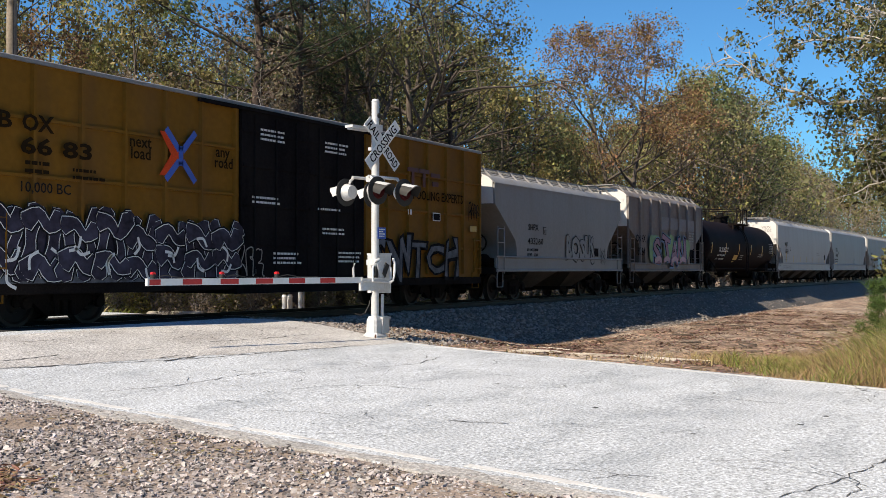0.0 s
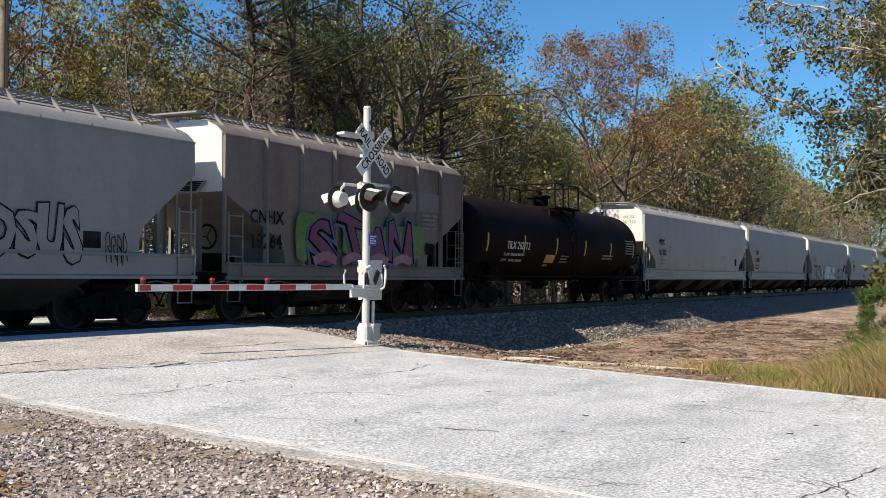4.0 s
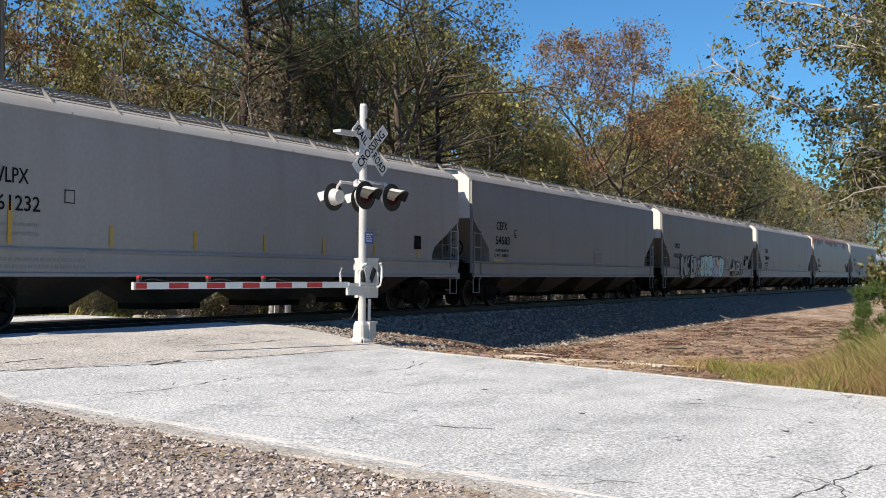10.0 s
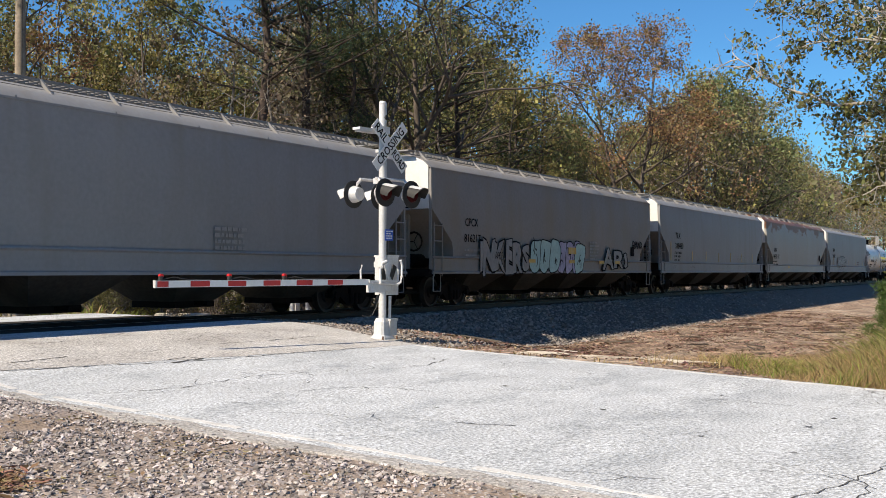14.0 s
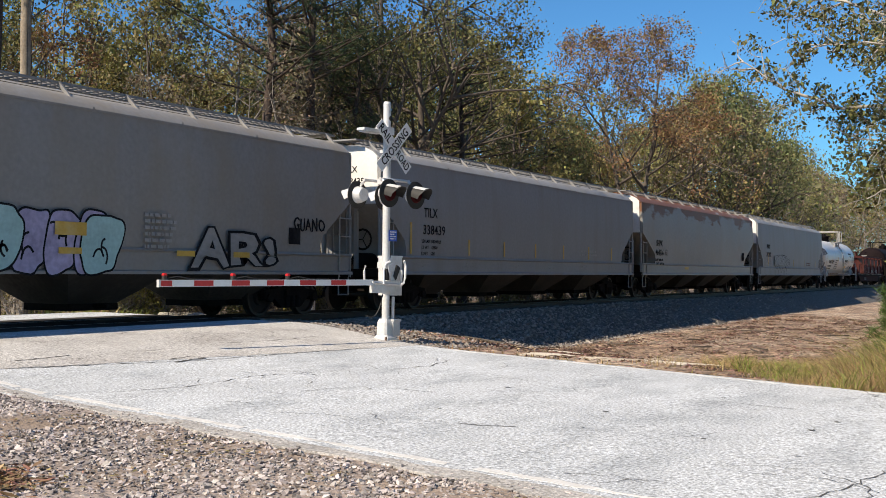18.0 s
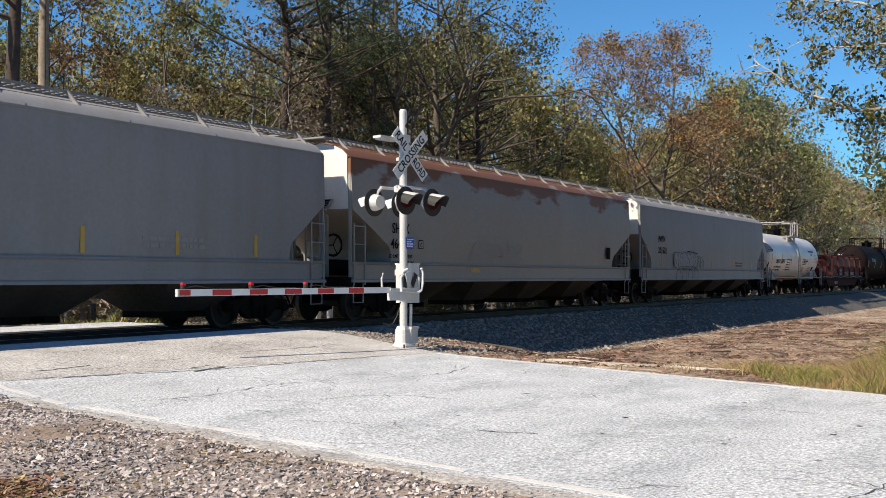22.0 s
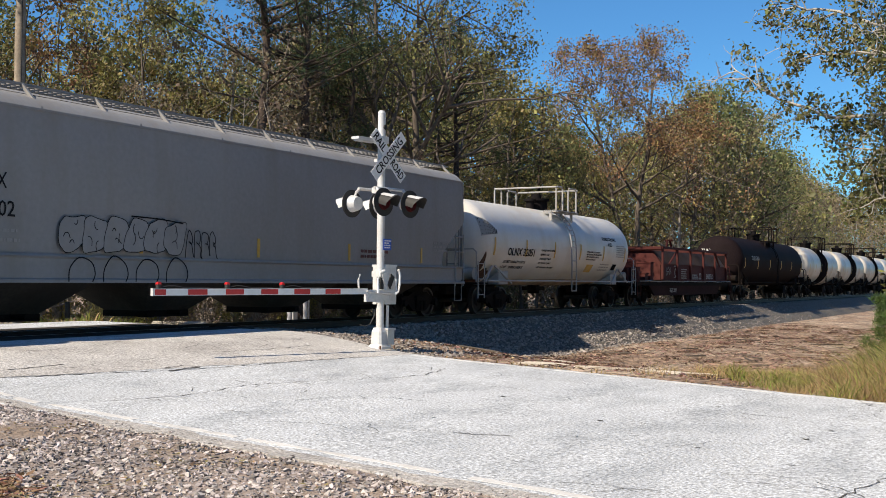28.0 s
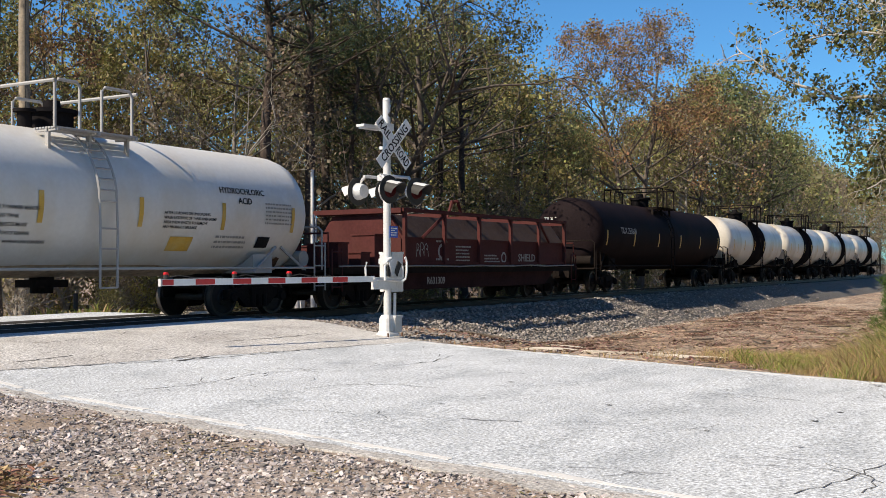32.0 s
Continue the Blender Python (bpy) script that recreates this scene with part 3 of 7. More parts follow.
def text(parent, s, x, z, size, material, y=-1.57, width=None, name="lettering", offset=0.012, wild=0.0, seed=0, m=None, lift=0.0):
    """Flat lettering on a side that faces -y; x, z is the lower left corner."""
    src = glyphs(s, offset, wild, seed)
    me = src.copy()
    me.materials.clear()
    me.materials.append(material)
    ob = part(name, me, None, parent)
    sx = size
    if width:
        span = max(v.co.x for v in me.vertices) - min(v.co.x for v in me.vertices)
        sx = width / span
    base = m if m is not None else pose(x, on_side(parent, y, z, z + 0.8 * size) - lift, z, 90)
    ob.matrix_basis = base @ Matrix.Diagonal((sx, size, 1, 1))
    return ob


def bars(parent, x, z, w, rows, h, gap, material, y=-1.572, seed=0, name="lettering"):
    """Lines of writing too small to read."""
    rng, b = random.Random(seed), Bld()
    y = on_side(parent, y, z - rows * (h + gap), z + h)
    for r in range(rows):
        u = x
        while u < x + w * rng.uniform(0.75, 1.0):
            k = rng.uniform(0.5, 2.6) * h
            b.box(u, u + k, y, y + 0.004, z - r * (h + gap), z - r * (h + gap) + h)
            u += k + 0.5 * h
    return tagged(part(name, b, material, parent), kind="stuff")


def panel(parent, x0, x1, z0, z1, material, y=-1.572, name="panel", d=0.005):
    y = on_side(parent, y, z0, z1)
    return part(name, Bld().box(x0, x1, y, y + d, z0, z1), material, parent)


def spray(parent, s, x, z, w, h, fill, edge, seed, y=-1.566, glow=None, wild=0.22, thick=0.075, fat=0.03):
    """A sprayed piece: fattened, bent letters with an outline, each laid a little over the last."""
    rng = random.Random(seed)
    spans = []
    for k, ch in enumerate(s):
        vs = glyphs(ch, fat, wild, seed + k).vertices
        spans.append((min(v.co.x for v in vs), max(v.co.x for v in vs)))
    gap = 0.08 - 2.0 * fat
    scale = w / (sum(b - a for a, b in spans) + gap * (len(s) - 1))
    layers = ([(glow, fat + 2.2 * thick, 0.0)] if glow else []) + [(edge, fat + thick, 0.004), (fill, fat, 0.008)]
    u = x
    for k, (ch, (lo, hi)) in enumerate(zip(s, spans)):
        tall, drop = h * rng.uniform(0.92, 1.1), h * rng.uniform(-0.05, 0.06)
        for material, off, lift in layers:
            me = glyphs(ch, off, wild, seed + k).copy()
            me.materials.clear()
            me.materials.append(material)
            ob = part("graffiti", me, None, parent)
            ob.matrix_basis = pose(u - lo * scale, y - lift - 0.0006 * k, z + 0.06 * h + drop, 90) @ Matrix.Diagonal((scale, tall, 1, 1))
        u += (hi - lo + gap) * scale


def scrawl(parent, x, z, w, h, material, seed, y=-1.572, r=0.022, loops=7, name="graffiti"):
    """A sprayed outline made of looping strokes."""
    rng, b = random.Random(seed), Bld()
    cw = w / loops
    for i in range(loops):
        x0 = x + i * cw
        pts = [(0.0, 0.0), (0.02, 0.75), (0.2, 1.0), (0.55, 0.98), (0.72, 0.75), (0.6, 0.55), (0.3, 0.5), (0.75, 0.42), (0.85, 0.1), (1.05, 0.0)]
        pts = [(x0 + (p + rng.uniform(-0.13, 0.13)) * cw, z + (q + rng.uniform(-0.13, 0.13)) * h) for p, q in pts]
        fine = []
        for k in range(len(pts) - 1):
            p0, p1, p2, p3 = (pts[max(0, min(len(pts) - 1, k + o))] for o in (-1, 0, 1, 2))
            for t in (0, 0.33, 0.67):
                fine.append(tuple(0.5 * (2 * p1[c] + (p2[c] - p0[c]) * t + (2 * p0[c] - 5 * p1[c] + 4 * p2[c] - p3[c]) * t * t + (3 * p1[c] - p0[c] - 3 * p2[c] + p3[c]) * t ** 3) for c in (0, 1)))
        rings = []
        for k, (u, v) in enumerate(fine):
            a, c = fine[max(0, k - 1)], fine[min(len(fine) - 1, k + 1)]
            d = math.hypot(c[0] - a[0], c[1] - a[1]) or 1
            nx, nz = -(c[1] - a[1]) / d * r, (c[0] - a[0]) / d * r
            rings.append([(u + nx, y, v + nz), (u - nx, y, v - nz)])
        b.loft(rings, closed=False, caps=False)
    return part(name, b, material, parent)


def ribbon(parent, pts, width, material, y, name="graffiti"):
    """A stroke of paint along a smooth line on a side that faces -y; width(t) is its half width."""
    fine, rings = [], []
    for k in range(len(pts) - 1):
        p0, p1, p2, p3 = (pts[max(0, min(len(pts) - 1, k + o))] for o in (-1, 0, 1, 2))
        for t in (0, 0.25, 0.5, 0.75):
            fine.append(tuple(0.5 * (2 * p1[c] + (p2[c] - p0[c]) * t + (2 * p0[c] - 5 * p1[c] + 4 * p2[c] - p3[c]) * t * t + (3 * p1[c] - p0[c] - 3 * p2[c] + p3[c]) * t ** 3) for c in (0, 1)))
    fine.append(pts[-1])
    for k, (u, v) in enumerate(fine):
        a, c = fine[max(0, k - 1)], fine[min(len(fine) - 1, k + 1)]
        d = math.hypot(c[0] - a[0], c[1] - a[1]) or 1
        r = width(k / (len(fine) - 1))
        nx, nz = -(c[1] - a[1]) / d * r, (c[0] - a[0]) / d * r
        rings.append([(u + nx, y, v + nz), (u - nx, y, v - nz)])
    return part(name, Bld().loft(rings, closed=False, caps=False), material, parent)


def bubbles(parent, x, z, w, h, fill, edge, seed, n=5, y=-1.566, line=0.04):
    """A sprayed piece of fat rounded letters that overlap."""
    rng = random.Random(seed)
    cw = w / n
    for i in range(n):
        cx, lift = x + cw * (i + 0.5), 0.003 + 0.0022 * i
        for grow_, material, up in ((line, edge, 0.0), (0.0, fill, 0.001)):
            ring = []
            for k in range(40):
                a = k * math.tau / 40
                rr = 1 + 0.16 * noise.noise((math.cos(a) * 1.6, math.sin(a) * 1.6, seed + i * 2.3)) + 0.06 * math.sin(3 * a + i)
                p, q = abs(math.cos(a)) ** 0.7 * (1 if math.cos(a) > 0 else -1), abs(math.sin(a)) ** 0.7 * (1 if math.sin(a) > 0 else -1)
                ring.append((cx + (cw * 0.56 * rr + grow_) * p + 0.12 * cw * q, y - lift - up, z + h * 0.5 + (h * 0.47 * rr + grow_) * q))
            part("graffiti", Bld().add(ring, [tuple(range(40))]), material, parent)
        for _ in range(3):
            u, v = cx + rng.uniform(-0.2, 0.2) * cw, z + h * rng.uniform(0.25, 0.75)
            ln, a = rng.uniform(0.18, 0.34) * h, rng.uniform(0, math.tau)
            pts = [(u + ln * t * math.cos(a + 0.9 * t) * 0.6, v + ln * t * math.sin(a + 0.9 * t)) for t in (-0.5, 0, 0.5, 0.9)]
            ribbon(parent, pts, lambda t: line * 0.55, edge, y - lift - 0.002)


def wild_piece(parent, x, z, w, h, seed, fill, mist, n=4, y=-1.59):
    """A sprayed piece of angular interlocked letters: dark fill, white rims, a pale mist along the foot."""
    rng = random.Random(seed)
    part("graffiti", Bld().add([(x + w * k / 24, y + 0.004, z + (0.0 if q == 0 else h * (0.38 + 0.12 * noise.noise((k * 0.6, seed, 0))))) for q in (0, 1) for k in range(25)], [(k, k + 1, 26 + k, 25 + k) for k in range(24)]), mist, parent, "pale sprayed mist")
    tops = [(x + w * k / 30, z + h * (0.8 + 0.22 * noise.noise((k * 0.55, seed, 7)))) for k in range(31)]
    part("graffiti", Bld().add([(u, y + 0.002, z + 0.16 * h) for u, v in tops] + [(u, y + 0.002, v) for u, v in tops], [(k, k + 1, 32 + k, 31 + k) for k in range(30)]), M["spraydark"], parent, "dark sprayed ground")
    cw = w / n
    layer = 0.0
    for i in range(n):
        cx, cz = x + cw * (i + 0.5), z + h * 0.5
        for j in range(4):
            # each letter is a few bent bars with barbed ends
            lean = rng.uniform(-0.5, 0.5)
            if j < 2:
                u = cx + (j - 0.5) * cw * 0.62
                pts = [(u - lean * 0.3 * h, z + 0.04 * h), (u + rng.uniform(-0.08, 0.08) * cw, cz - 0.1 * h), (u + rng.uniform(-0.1, 0.1) * cw, cz + 0.2 * h), (u + lean * 0.4 * h, z + h * rng.uniform(0.86, 1.04))]
            else:
                v = cz + ((j - 2.5) * 0.5 + rng.uniform(-0.08, 0.12)) * h
                pts = [(cx - 0.5 * cw, v + rng.uniform(-0.1, 0.1) * h), (cx - 0.1 * cw, v + 0.1 * h), (cx + 0.2 * cw, v - 0.06 * h), (cx + 0.55 * cw, v + rng.uniform(-0.05, 0.25) * h)]
            r = rng.uniform(0.17, 0.24) * cw
            shape = lambda t: r * (0.55 + 0.75 * abs(2 * t - 1) ** 1.5) * (1.0 if 0.06 < t < 0.94 else 0.35)
            for grow_, material in ((0.055, M["ink"]), (0.017, M["inkwhite"]), (0.0, fill)):
                ribbon(parent, pts, lambda t: shape(t) + grow_, material, y - layer)
                layer += 0.0012
        for _ in range(2):
            u, v, a = cx + rng.uniform(-0.3, 0.3) * cw, z + h * rng.uniform(0.15, 0.6), rng.uniform(0, 6.28)
            ln = 0.16 * h
            ribbon(parent, [(u, v), (u + ln * math.cos(a), v + ln * math.sin(a)), (u + ln * (math.cos(a) + math.cos(a + 1)), v + ln * (math.sin(a) + math.sin(a + 1)))], lambda t: 0.03, M["inkwhite"], y - layer)


# running gear, shared by all cars
def wheel_mesh():
    b = Bld()
    prof = [(0.02, 0.0), (0.1, -0.09), (0.17, -0.09), (0.19, -0.03), (0.36, -0.02), (0.39, -0.075), (0.452, -0.075), (0.457, 0.04), (0.485, 0.055), (0.485, 0.075), (0.4, 0.075), (0.37, 0.03), (0.19, 0.035), (0.12, 0.09), (0.02, 0.09)]
    for side in (-1, 1):
        n = 28
        rings = [[(r * math.cos(k * math.tau / n), side * 0.754 - side * -o, r * math.sin(k * math.tau / n)) for r, o in ((p[0], -p[1]) for p in prof)] for k in range(n + 1)]
        b.loft(rings, closed=False, caps=False)
        b.tube([(0, side * 1.03, 0), (0, side * 0.66, 0)], 0.085, 10)
    b.tube([(0, -0.7, 0), (0, 0.7, 0)], 0.08, 10)
    me = b.mesh("wheelset", [M["wheel"], M["tread"]], True)
    for p in me.polygons:
        c = p.center
        if 0.44 < math.hypot(c.x, c.z) < 0.47 and abs(abs(p.normal.y)) < 0.5:
            p.material_index = 1
        if 0.4 < math.hypot(c.x, c.z) < 0.455 and abs(p.normal.y) > 0.7 and abs(c.y) > 0.78:
            p.material_index = 1
    return me


WHEEL = wheel_mesh()


def frame_mesh():
    b = Bld()
    top = [(-1.05, 0.5), (-1.05, 0.62), (-0.62, 0.66), (-0.42, 0.76), (0.42, 0.76), (0.62, 0.66), (1.05, 0.62), (1.05, 0.5), (0.72, 0.48), (0.42, 0.24), (0.32, 0.2), (-0.32, 0.2), (-0.42, 0.24), (-0.72, 0.48)]
    b.prism(top, -0.07, 0.07, "y")
    for x in (-0.889, 0.889):
        b.disc((x, -0.1, 0.457), (0, 1, 0), 0.11, 0.11, 0.1, 12)
        b.box(x - 0.14, x + 0.14, -0.09, 0.09, 0.4, 0.6)
    for x in (-0.2, 0, 0.2):
        b.tube([(x, -0.1, 0.24), (x, -0.1, 0.52)], 0.075, 8)
    b.box(-0.3, 0.3, -0.16, 0.16, 0.5, 0.66)
    return b.mesh("side_frame", M["under"], True)


FRAME = frame_mesh()
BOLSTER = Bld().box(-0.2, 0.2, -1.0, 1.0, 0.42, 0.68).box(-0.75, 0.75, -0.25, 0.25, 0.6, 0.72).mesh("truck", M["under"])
# two added near-black plates that stand in for the shade inside the trucks
TRUCK_SHADE_PLATE = Bld().box(-0.44, 0.44, -0.025, 0.025, 0.25, 0.9).mesh("spring_plate", M["under"])
WHEEL_SHADE_PLATE = Bld().box(-1.35, 1.35, -0.03, 0.03, 0.45, 0.85).mesh("brake_beam", M["under"])
COUPLER = Bld().box(-0.05, 0.42, -0.09, 0.09, 0.78, 0.96).box(0.42, 0.56, -0.16, 0.12, 0.72, 1.0).box(0.52, 0.62, -0.02, 0.14, 0.74, 0.98).mesh("coupler", M["under"])
HOSE = Bld().tube([(0, -0.35, 0.75), (0.15, -0.33, 0.6), (0.3, -0.28, 0.42), (0.5, -0.2, 0.38), (0.62, -0.1, 0.42)], 0.025, 6).mesh("air_hose", M["under"])
WHEELS = []


def gear(car, half, inset=2.1, reach=0.45):
    """Two trucks, two couplers and hoses under a car whose frame reaches half to each end."""
    for s in (-1, 1):
        tr = part("truck", BOLSTER, None, car, m=pose(s * (half - inset), 0, 0))
        for y in (-1.03, 1.03):
            part("side_frame", FRAME, None, tr, m=pose(0, y, 0, 0, 0, 0 if y < 0 else 180))
        # added dark plates close the gaps, so no light shows through
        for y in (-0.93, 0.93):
            part("spring_plate", TRUCK_SHADE_PLATE, None, tr, m=pose(0, y, 0))
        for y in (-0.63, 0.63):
            part("brake_beam", WHEEL_SHADE_PLATE, None, tr, m=pose(0, y, 0))
        for x in (-0.889, 0.889):
            WHEELS.append(part("wheelset", WHEEL, None, tr, m=pose(x, 0, 0.457)))
        part("coupler", COUPLER, None, car, m=pose(s * (half - 0.05), 0, 0, 0, 0, 0 if s > 0 else 180))
        part("air_hose", HOSE, None, car, m=pose(s * (half - 0.1), 0, 0, 0, 0, 0 if s > 0 else 180))


def ladder(car, x, y, z0, z1, w, axis, material, n=None, name="ladder"):
    """Two rails and rungs; axis: along which the rungs run."""
    b = Bld()
    d = (w / 2, 0) if axis == "x" else (0, w / 2)
    for s in (-1, 1):
        b.tube([(x + s * d[0], y + s * d[1], z0), (x + s * d[0], y + s * d[1], z1)], 0.022, 5)
    n = n or max(2, int((z1 - z0) / 0.38))
    for k in range(n):
        z = z0 + 0.12 + (z1 - z0 - 0.2) * k / max(1, n - 1)
        b.tube([(x - d[0], y - d[1], z), (x + d[0], y + d[1], z)], 0.018, 5)
    return part(name, b, material, car)


def step(car, x, y, material):
    b = Bld()
    b.tube([(x - 0.22, y, 1.0), (x - 0.22, y, 0.5), (x + 0.22, y, 0.5), (x + 0.22, y, 1.0)], 0.02, 5)
    return part("sill_step", b, material, car)


def hopper_car(label, length, eave, material, zc=3.05, slope=1.6, plate=False, bays=4, ribs=0, floor=1.5, sill=(1.02, 1.55), post=True, bulge=0.06, bay_mat="bay"):
    """A covered hopper: body with sloped end sheets, side sills, roof walks, bays, ladders and running gear."""
    car = empty("covered_hopper_car")
    tagged(car, label, "freight car", "cars of the freight train")
    half = length / 2
    ribs_z = [0.0, 0.15, 0.35, 0.55, 0.75, 0.9, 1.0]

    def ring(x, zb):
        side = []
        for k in ribs_z:
            z = zb + (eave - 0.08 - zb) * k
            u = (z - floor) / (eave - floor)
            side.append((1.47 + bulge * math.sin(math.pi * max(0, min(1, u))) - 0.03 * u, z))
        roof = [(1.39, eave - 0.02), (1.24, eave + 0.12), (1.0, eave + 0.23), (0.6, eave + 0.3)]
        pts = side + roof
        return [(x, -w, z) for w, z in pts] + [(x, 0, eave + 0.33)] + [(x, w, z) for w, z in reversed(pts)]

    cut = [(0.0, 1.0), (0.45, 0.68), (0.92, 0.34), (0.985, 0.2), (1.0, 0.0)]
    left = [(-half + slope * u, floor + (zc - floor) * v) for u, v in cut]
    stations = left + [(-half + slope + (length - 2 * slope) * k / 6, floor) for k in range(1, 6)] + [(-x, z) for x, z in reversed(left)]
    SKIN[car.name] = lambda z: 1.47 + bulge * math.sin(math.pi * max(0, min(1, (z - floor) / (eave - floor)))) - 0.03 * (z - floor) / (eave - floor) if z > sill[1] and not ribs else None
    body = part("body", Bld().loft([ring(x, z) for x, z in stations]), material, car, smooth=True)
    for s in (-1, 1):
        part("side_sill", Bld().prism([(s * 1.44, sill[0]), (s * 1.56, sill[0]), (s * 1.56, sill[0] + 0.06), (s * 1.5, sill[0] + 0.09), (s * 1.5, sill[1] - 0.08), (s * 1.55, sill[1] - 0.04), (s * 1.52, sill[1]), (s * 1.44, sill[1])], -half, half), material, car)
        part("eave_rail", Bld().box(-half, half, s * 1.43 - 0.04, s * 1.43 + 0.04, eave - 0.12, eave - 0.075), material, car)
    for k in range(1, 7):
        x = -half + slope + (length - 2 * slope) * k / 7
        for s in (-1, 1):
            strip_ = [[(x + e, s * (1.474 + bulge * math.sin(math.pi * u) - 0.03 * u), floor + 0.05 + (eave - floor - 0.08) * u) for u in ribs_z] for e in (-0.02, 0.02)]
            part("weld_seam", Bld().loft(strip_, closed=False, caps=False), material, car)
    # end sill, platform, brake gear
    for s in (-1, 1):
        part("stub_sill", Bld().box(s * (half - 3.4), s * half, -0.3, 0.3, 0.68, 1.02), M["under"], car)
        part("end_sill", Bld().box(s * half - 0.12, s * half + 0.12, -1.5, 1.5, 0.95, 1.15).box(s * (half - slope * 0.8), s * half, -1.45, 1.45, 1.12, 1.17), M["under"] if not plate else material, car)
        for y in (-1.45, 1.45):
            if post:
                part("corner_post", Bld().box(s * half - 0.05 * s, s * (half + 0.012), y - 0.035, y + 0.035, 1.16, eave - 0.125), material, car)
            ladder(car, s * (half - 0.32), y * 1.06, 0.95 if not plate else 1.3, 2.55, 0.5, "x", material)
            step(car, s * (half - 0.32), y * 1.03, material)
        part("end_sheet", Bld().prism([(-1.4, zc + 0.02), (1.4, zc + 0.02)] + [(s_ * w_, eave + h_) for s_, k_ in ((1, 1), (-1, -1)) for w_, h_ in ((1.37, -0.03), (1.22, 0.11), (0.98, 0.22), (0.58, 0.29))[::k_]], s * (half + 0.004), s * (half + 0.02)), M["endsheet"], car, "white end sheet with sunlight painted in")
        part("end_post", Bld().box(s * (half - 0.25), s * (half - 0.15), -0.6, -0.5, 1.15, zc + 0.3).box(s * (half - 0.25), s * (half - 0.15), 0.5, 0.6, 1.15, zc + 0.3), material, car)
        ladder(car, s * (half + 0.05), -1.1 * s, 1.1, eave, 0.42, "y", material)
        if plate:
            part("end_railing", Bld().tube([(s * (half + 0.1), -1.4, 1.1), (s * (half + 0.1), -1.4, 2.05), (s * (half + 0.1), 1.4, 2.05), (s * (half + 0.1), 1.4, 1.1)], 0.03, 6).tube([(s * (half + 0.1), -1.4, 1.6), (s * (half + 0.1), 1.4, 1.6)], 0.025, 6), material, car)
    wheel_b = Bld()
    wheel_b.loft([[(-half + 0.3 + 0.03 * math.cos(q), -0.7 + (0.28 + 0.03 * math.sin(q)) * math.cos(a), 2.0 + (0.28 + 0.03 * math.sin(q)) * math.sin(a)) for q in (0, 1.57, 3.14, 4.71)] for a in [k * math.tau / 16 for k in range(17)]], caps=False)
    for k in range(3):
        a = k * math.tau / 3
        wheel_b.tube([(-half + 0.3, -0.7, 2.0), (-half + 0.3, -0.7 + 0.28 * math.cos(a), 2.0 + 0.28 * math.sin(a))], 0.015, 4)
    part("brake_wheel", wheel_b, M["under"], car)
    part("air_reservoir", Bld().disc((-half + 1.1, -0.3, 1.42), (1, 0, 0), 0.22, 0.22, 0.9, 14), material if plate else M["under"], car, smooth=True)
    # bays
    for k in range(bays):
        span = (length - 2 * slope - 1.0) / bays
        x = -half + slope + 0.5 + span * (k + 0.5)
        b = Bld()
        corner = ((-1, -1), (1, -1), (1, 1), (-1, 1))
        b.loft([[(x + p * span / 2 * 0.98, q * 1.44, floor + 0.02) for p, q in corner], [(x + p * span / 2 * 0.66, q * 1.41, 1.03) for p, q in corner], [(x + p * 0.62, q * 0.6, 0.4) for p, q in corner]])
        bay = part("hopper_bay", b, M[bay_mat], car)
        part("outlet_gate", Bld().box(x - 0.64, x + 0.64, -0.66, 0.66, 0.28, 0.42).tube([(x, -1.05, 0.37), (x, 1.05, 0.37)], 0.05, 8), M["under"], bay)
    # roof
    wz = eave + 0.46
    for s in (-1, 1):
        b = Bld()
        for y in (0.36, 0.86):
            b.box(-half + 0.1, half - 0.1, s * y - 0.02, s * y + 0.02, wz - 0.05, wz)
        for k in range(int(length / 0.22)):
            x = -half + 0.2 + k * 0.22
            b.box(x - 0.02, x + 0.02, s * 0.61 - 0.25, s * 0.61 + 0.25, wz - 0.035, wz - 0.012)
        for y in (0.48, 0.61, 0.74):
            b.box(-half + 0.1, half - 0.1, s * y - 0.012, s * y + 0.012, wz - 0.03, wz - 0.008)
        walk_part = part("roof_walk", b, M["grate"], car)
        for k in range(12):
            x = -half + 0.3 + (length - 0.6) * k / 11
            part("walk_bracket", Bld().add([(x - 0.024, s * 1.44, eave - 0.08), (x + 0.024, s * 1.44, eave - 0.08), (x + 0.024, s * 0.88, wz), (x - 0.024, s * 0.88, wz), (x - 0.024, s * 1.41, eave - 0.12), (x + 0.024, s * 1.41, eave - 0.12), (x + 0.024, s * 0.83, wz - 0.05), (x - 0.024, s * 0.83, wz - 0.05)], [(0, 1, 2, 3), (7, 6, 5, 4), (0, 4, 5, 1), (1, 5, 6, 2), (2, 6, 7, 3), (3, 7, 4, 0)]), M["grate"], walk_part)
    part("roof_hatch", Bld().box(-half + 0.8, half - 0.8, -0.3, 0.3, eave + 0.26, eave + 0.38).prism([(-0.32, eave + 0.38), (0.32, eave + 0.38), (0.18, eave + 0.44), (-0.18, eave + 0.44)], -half + 0.85, half - 0.85), material, car)
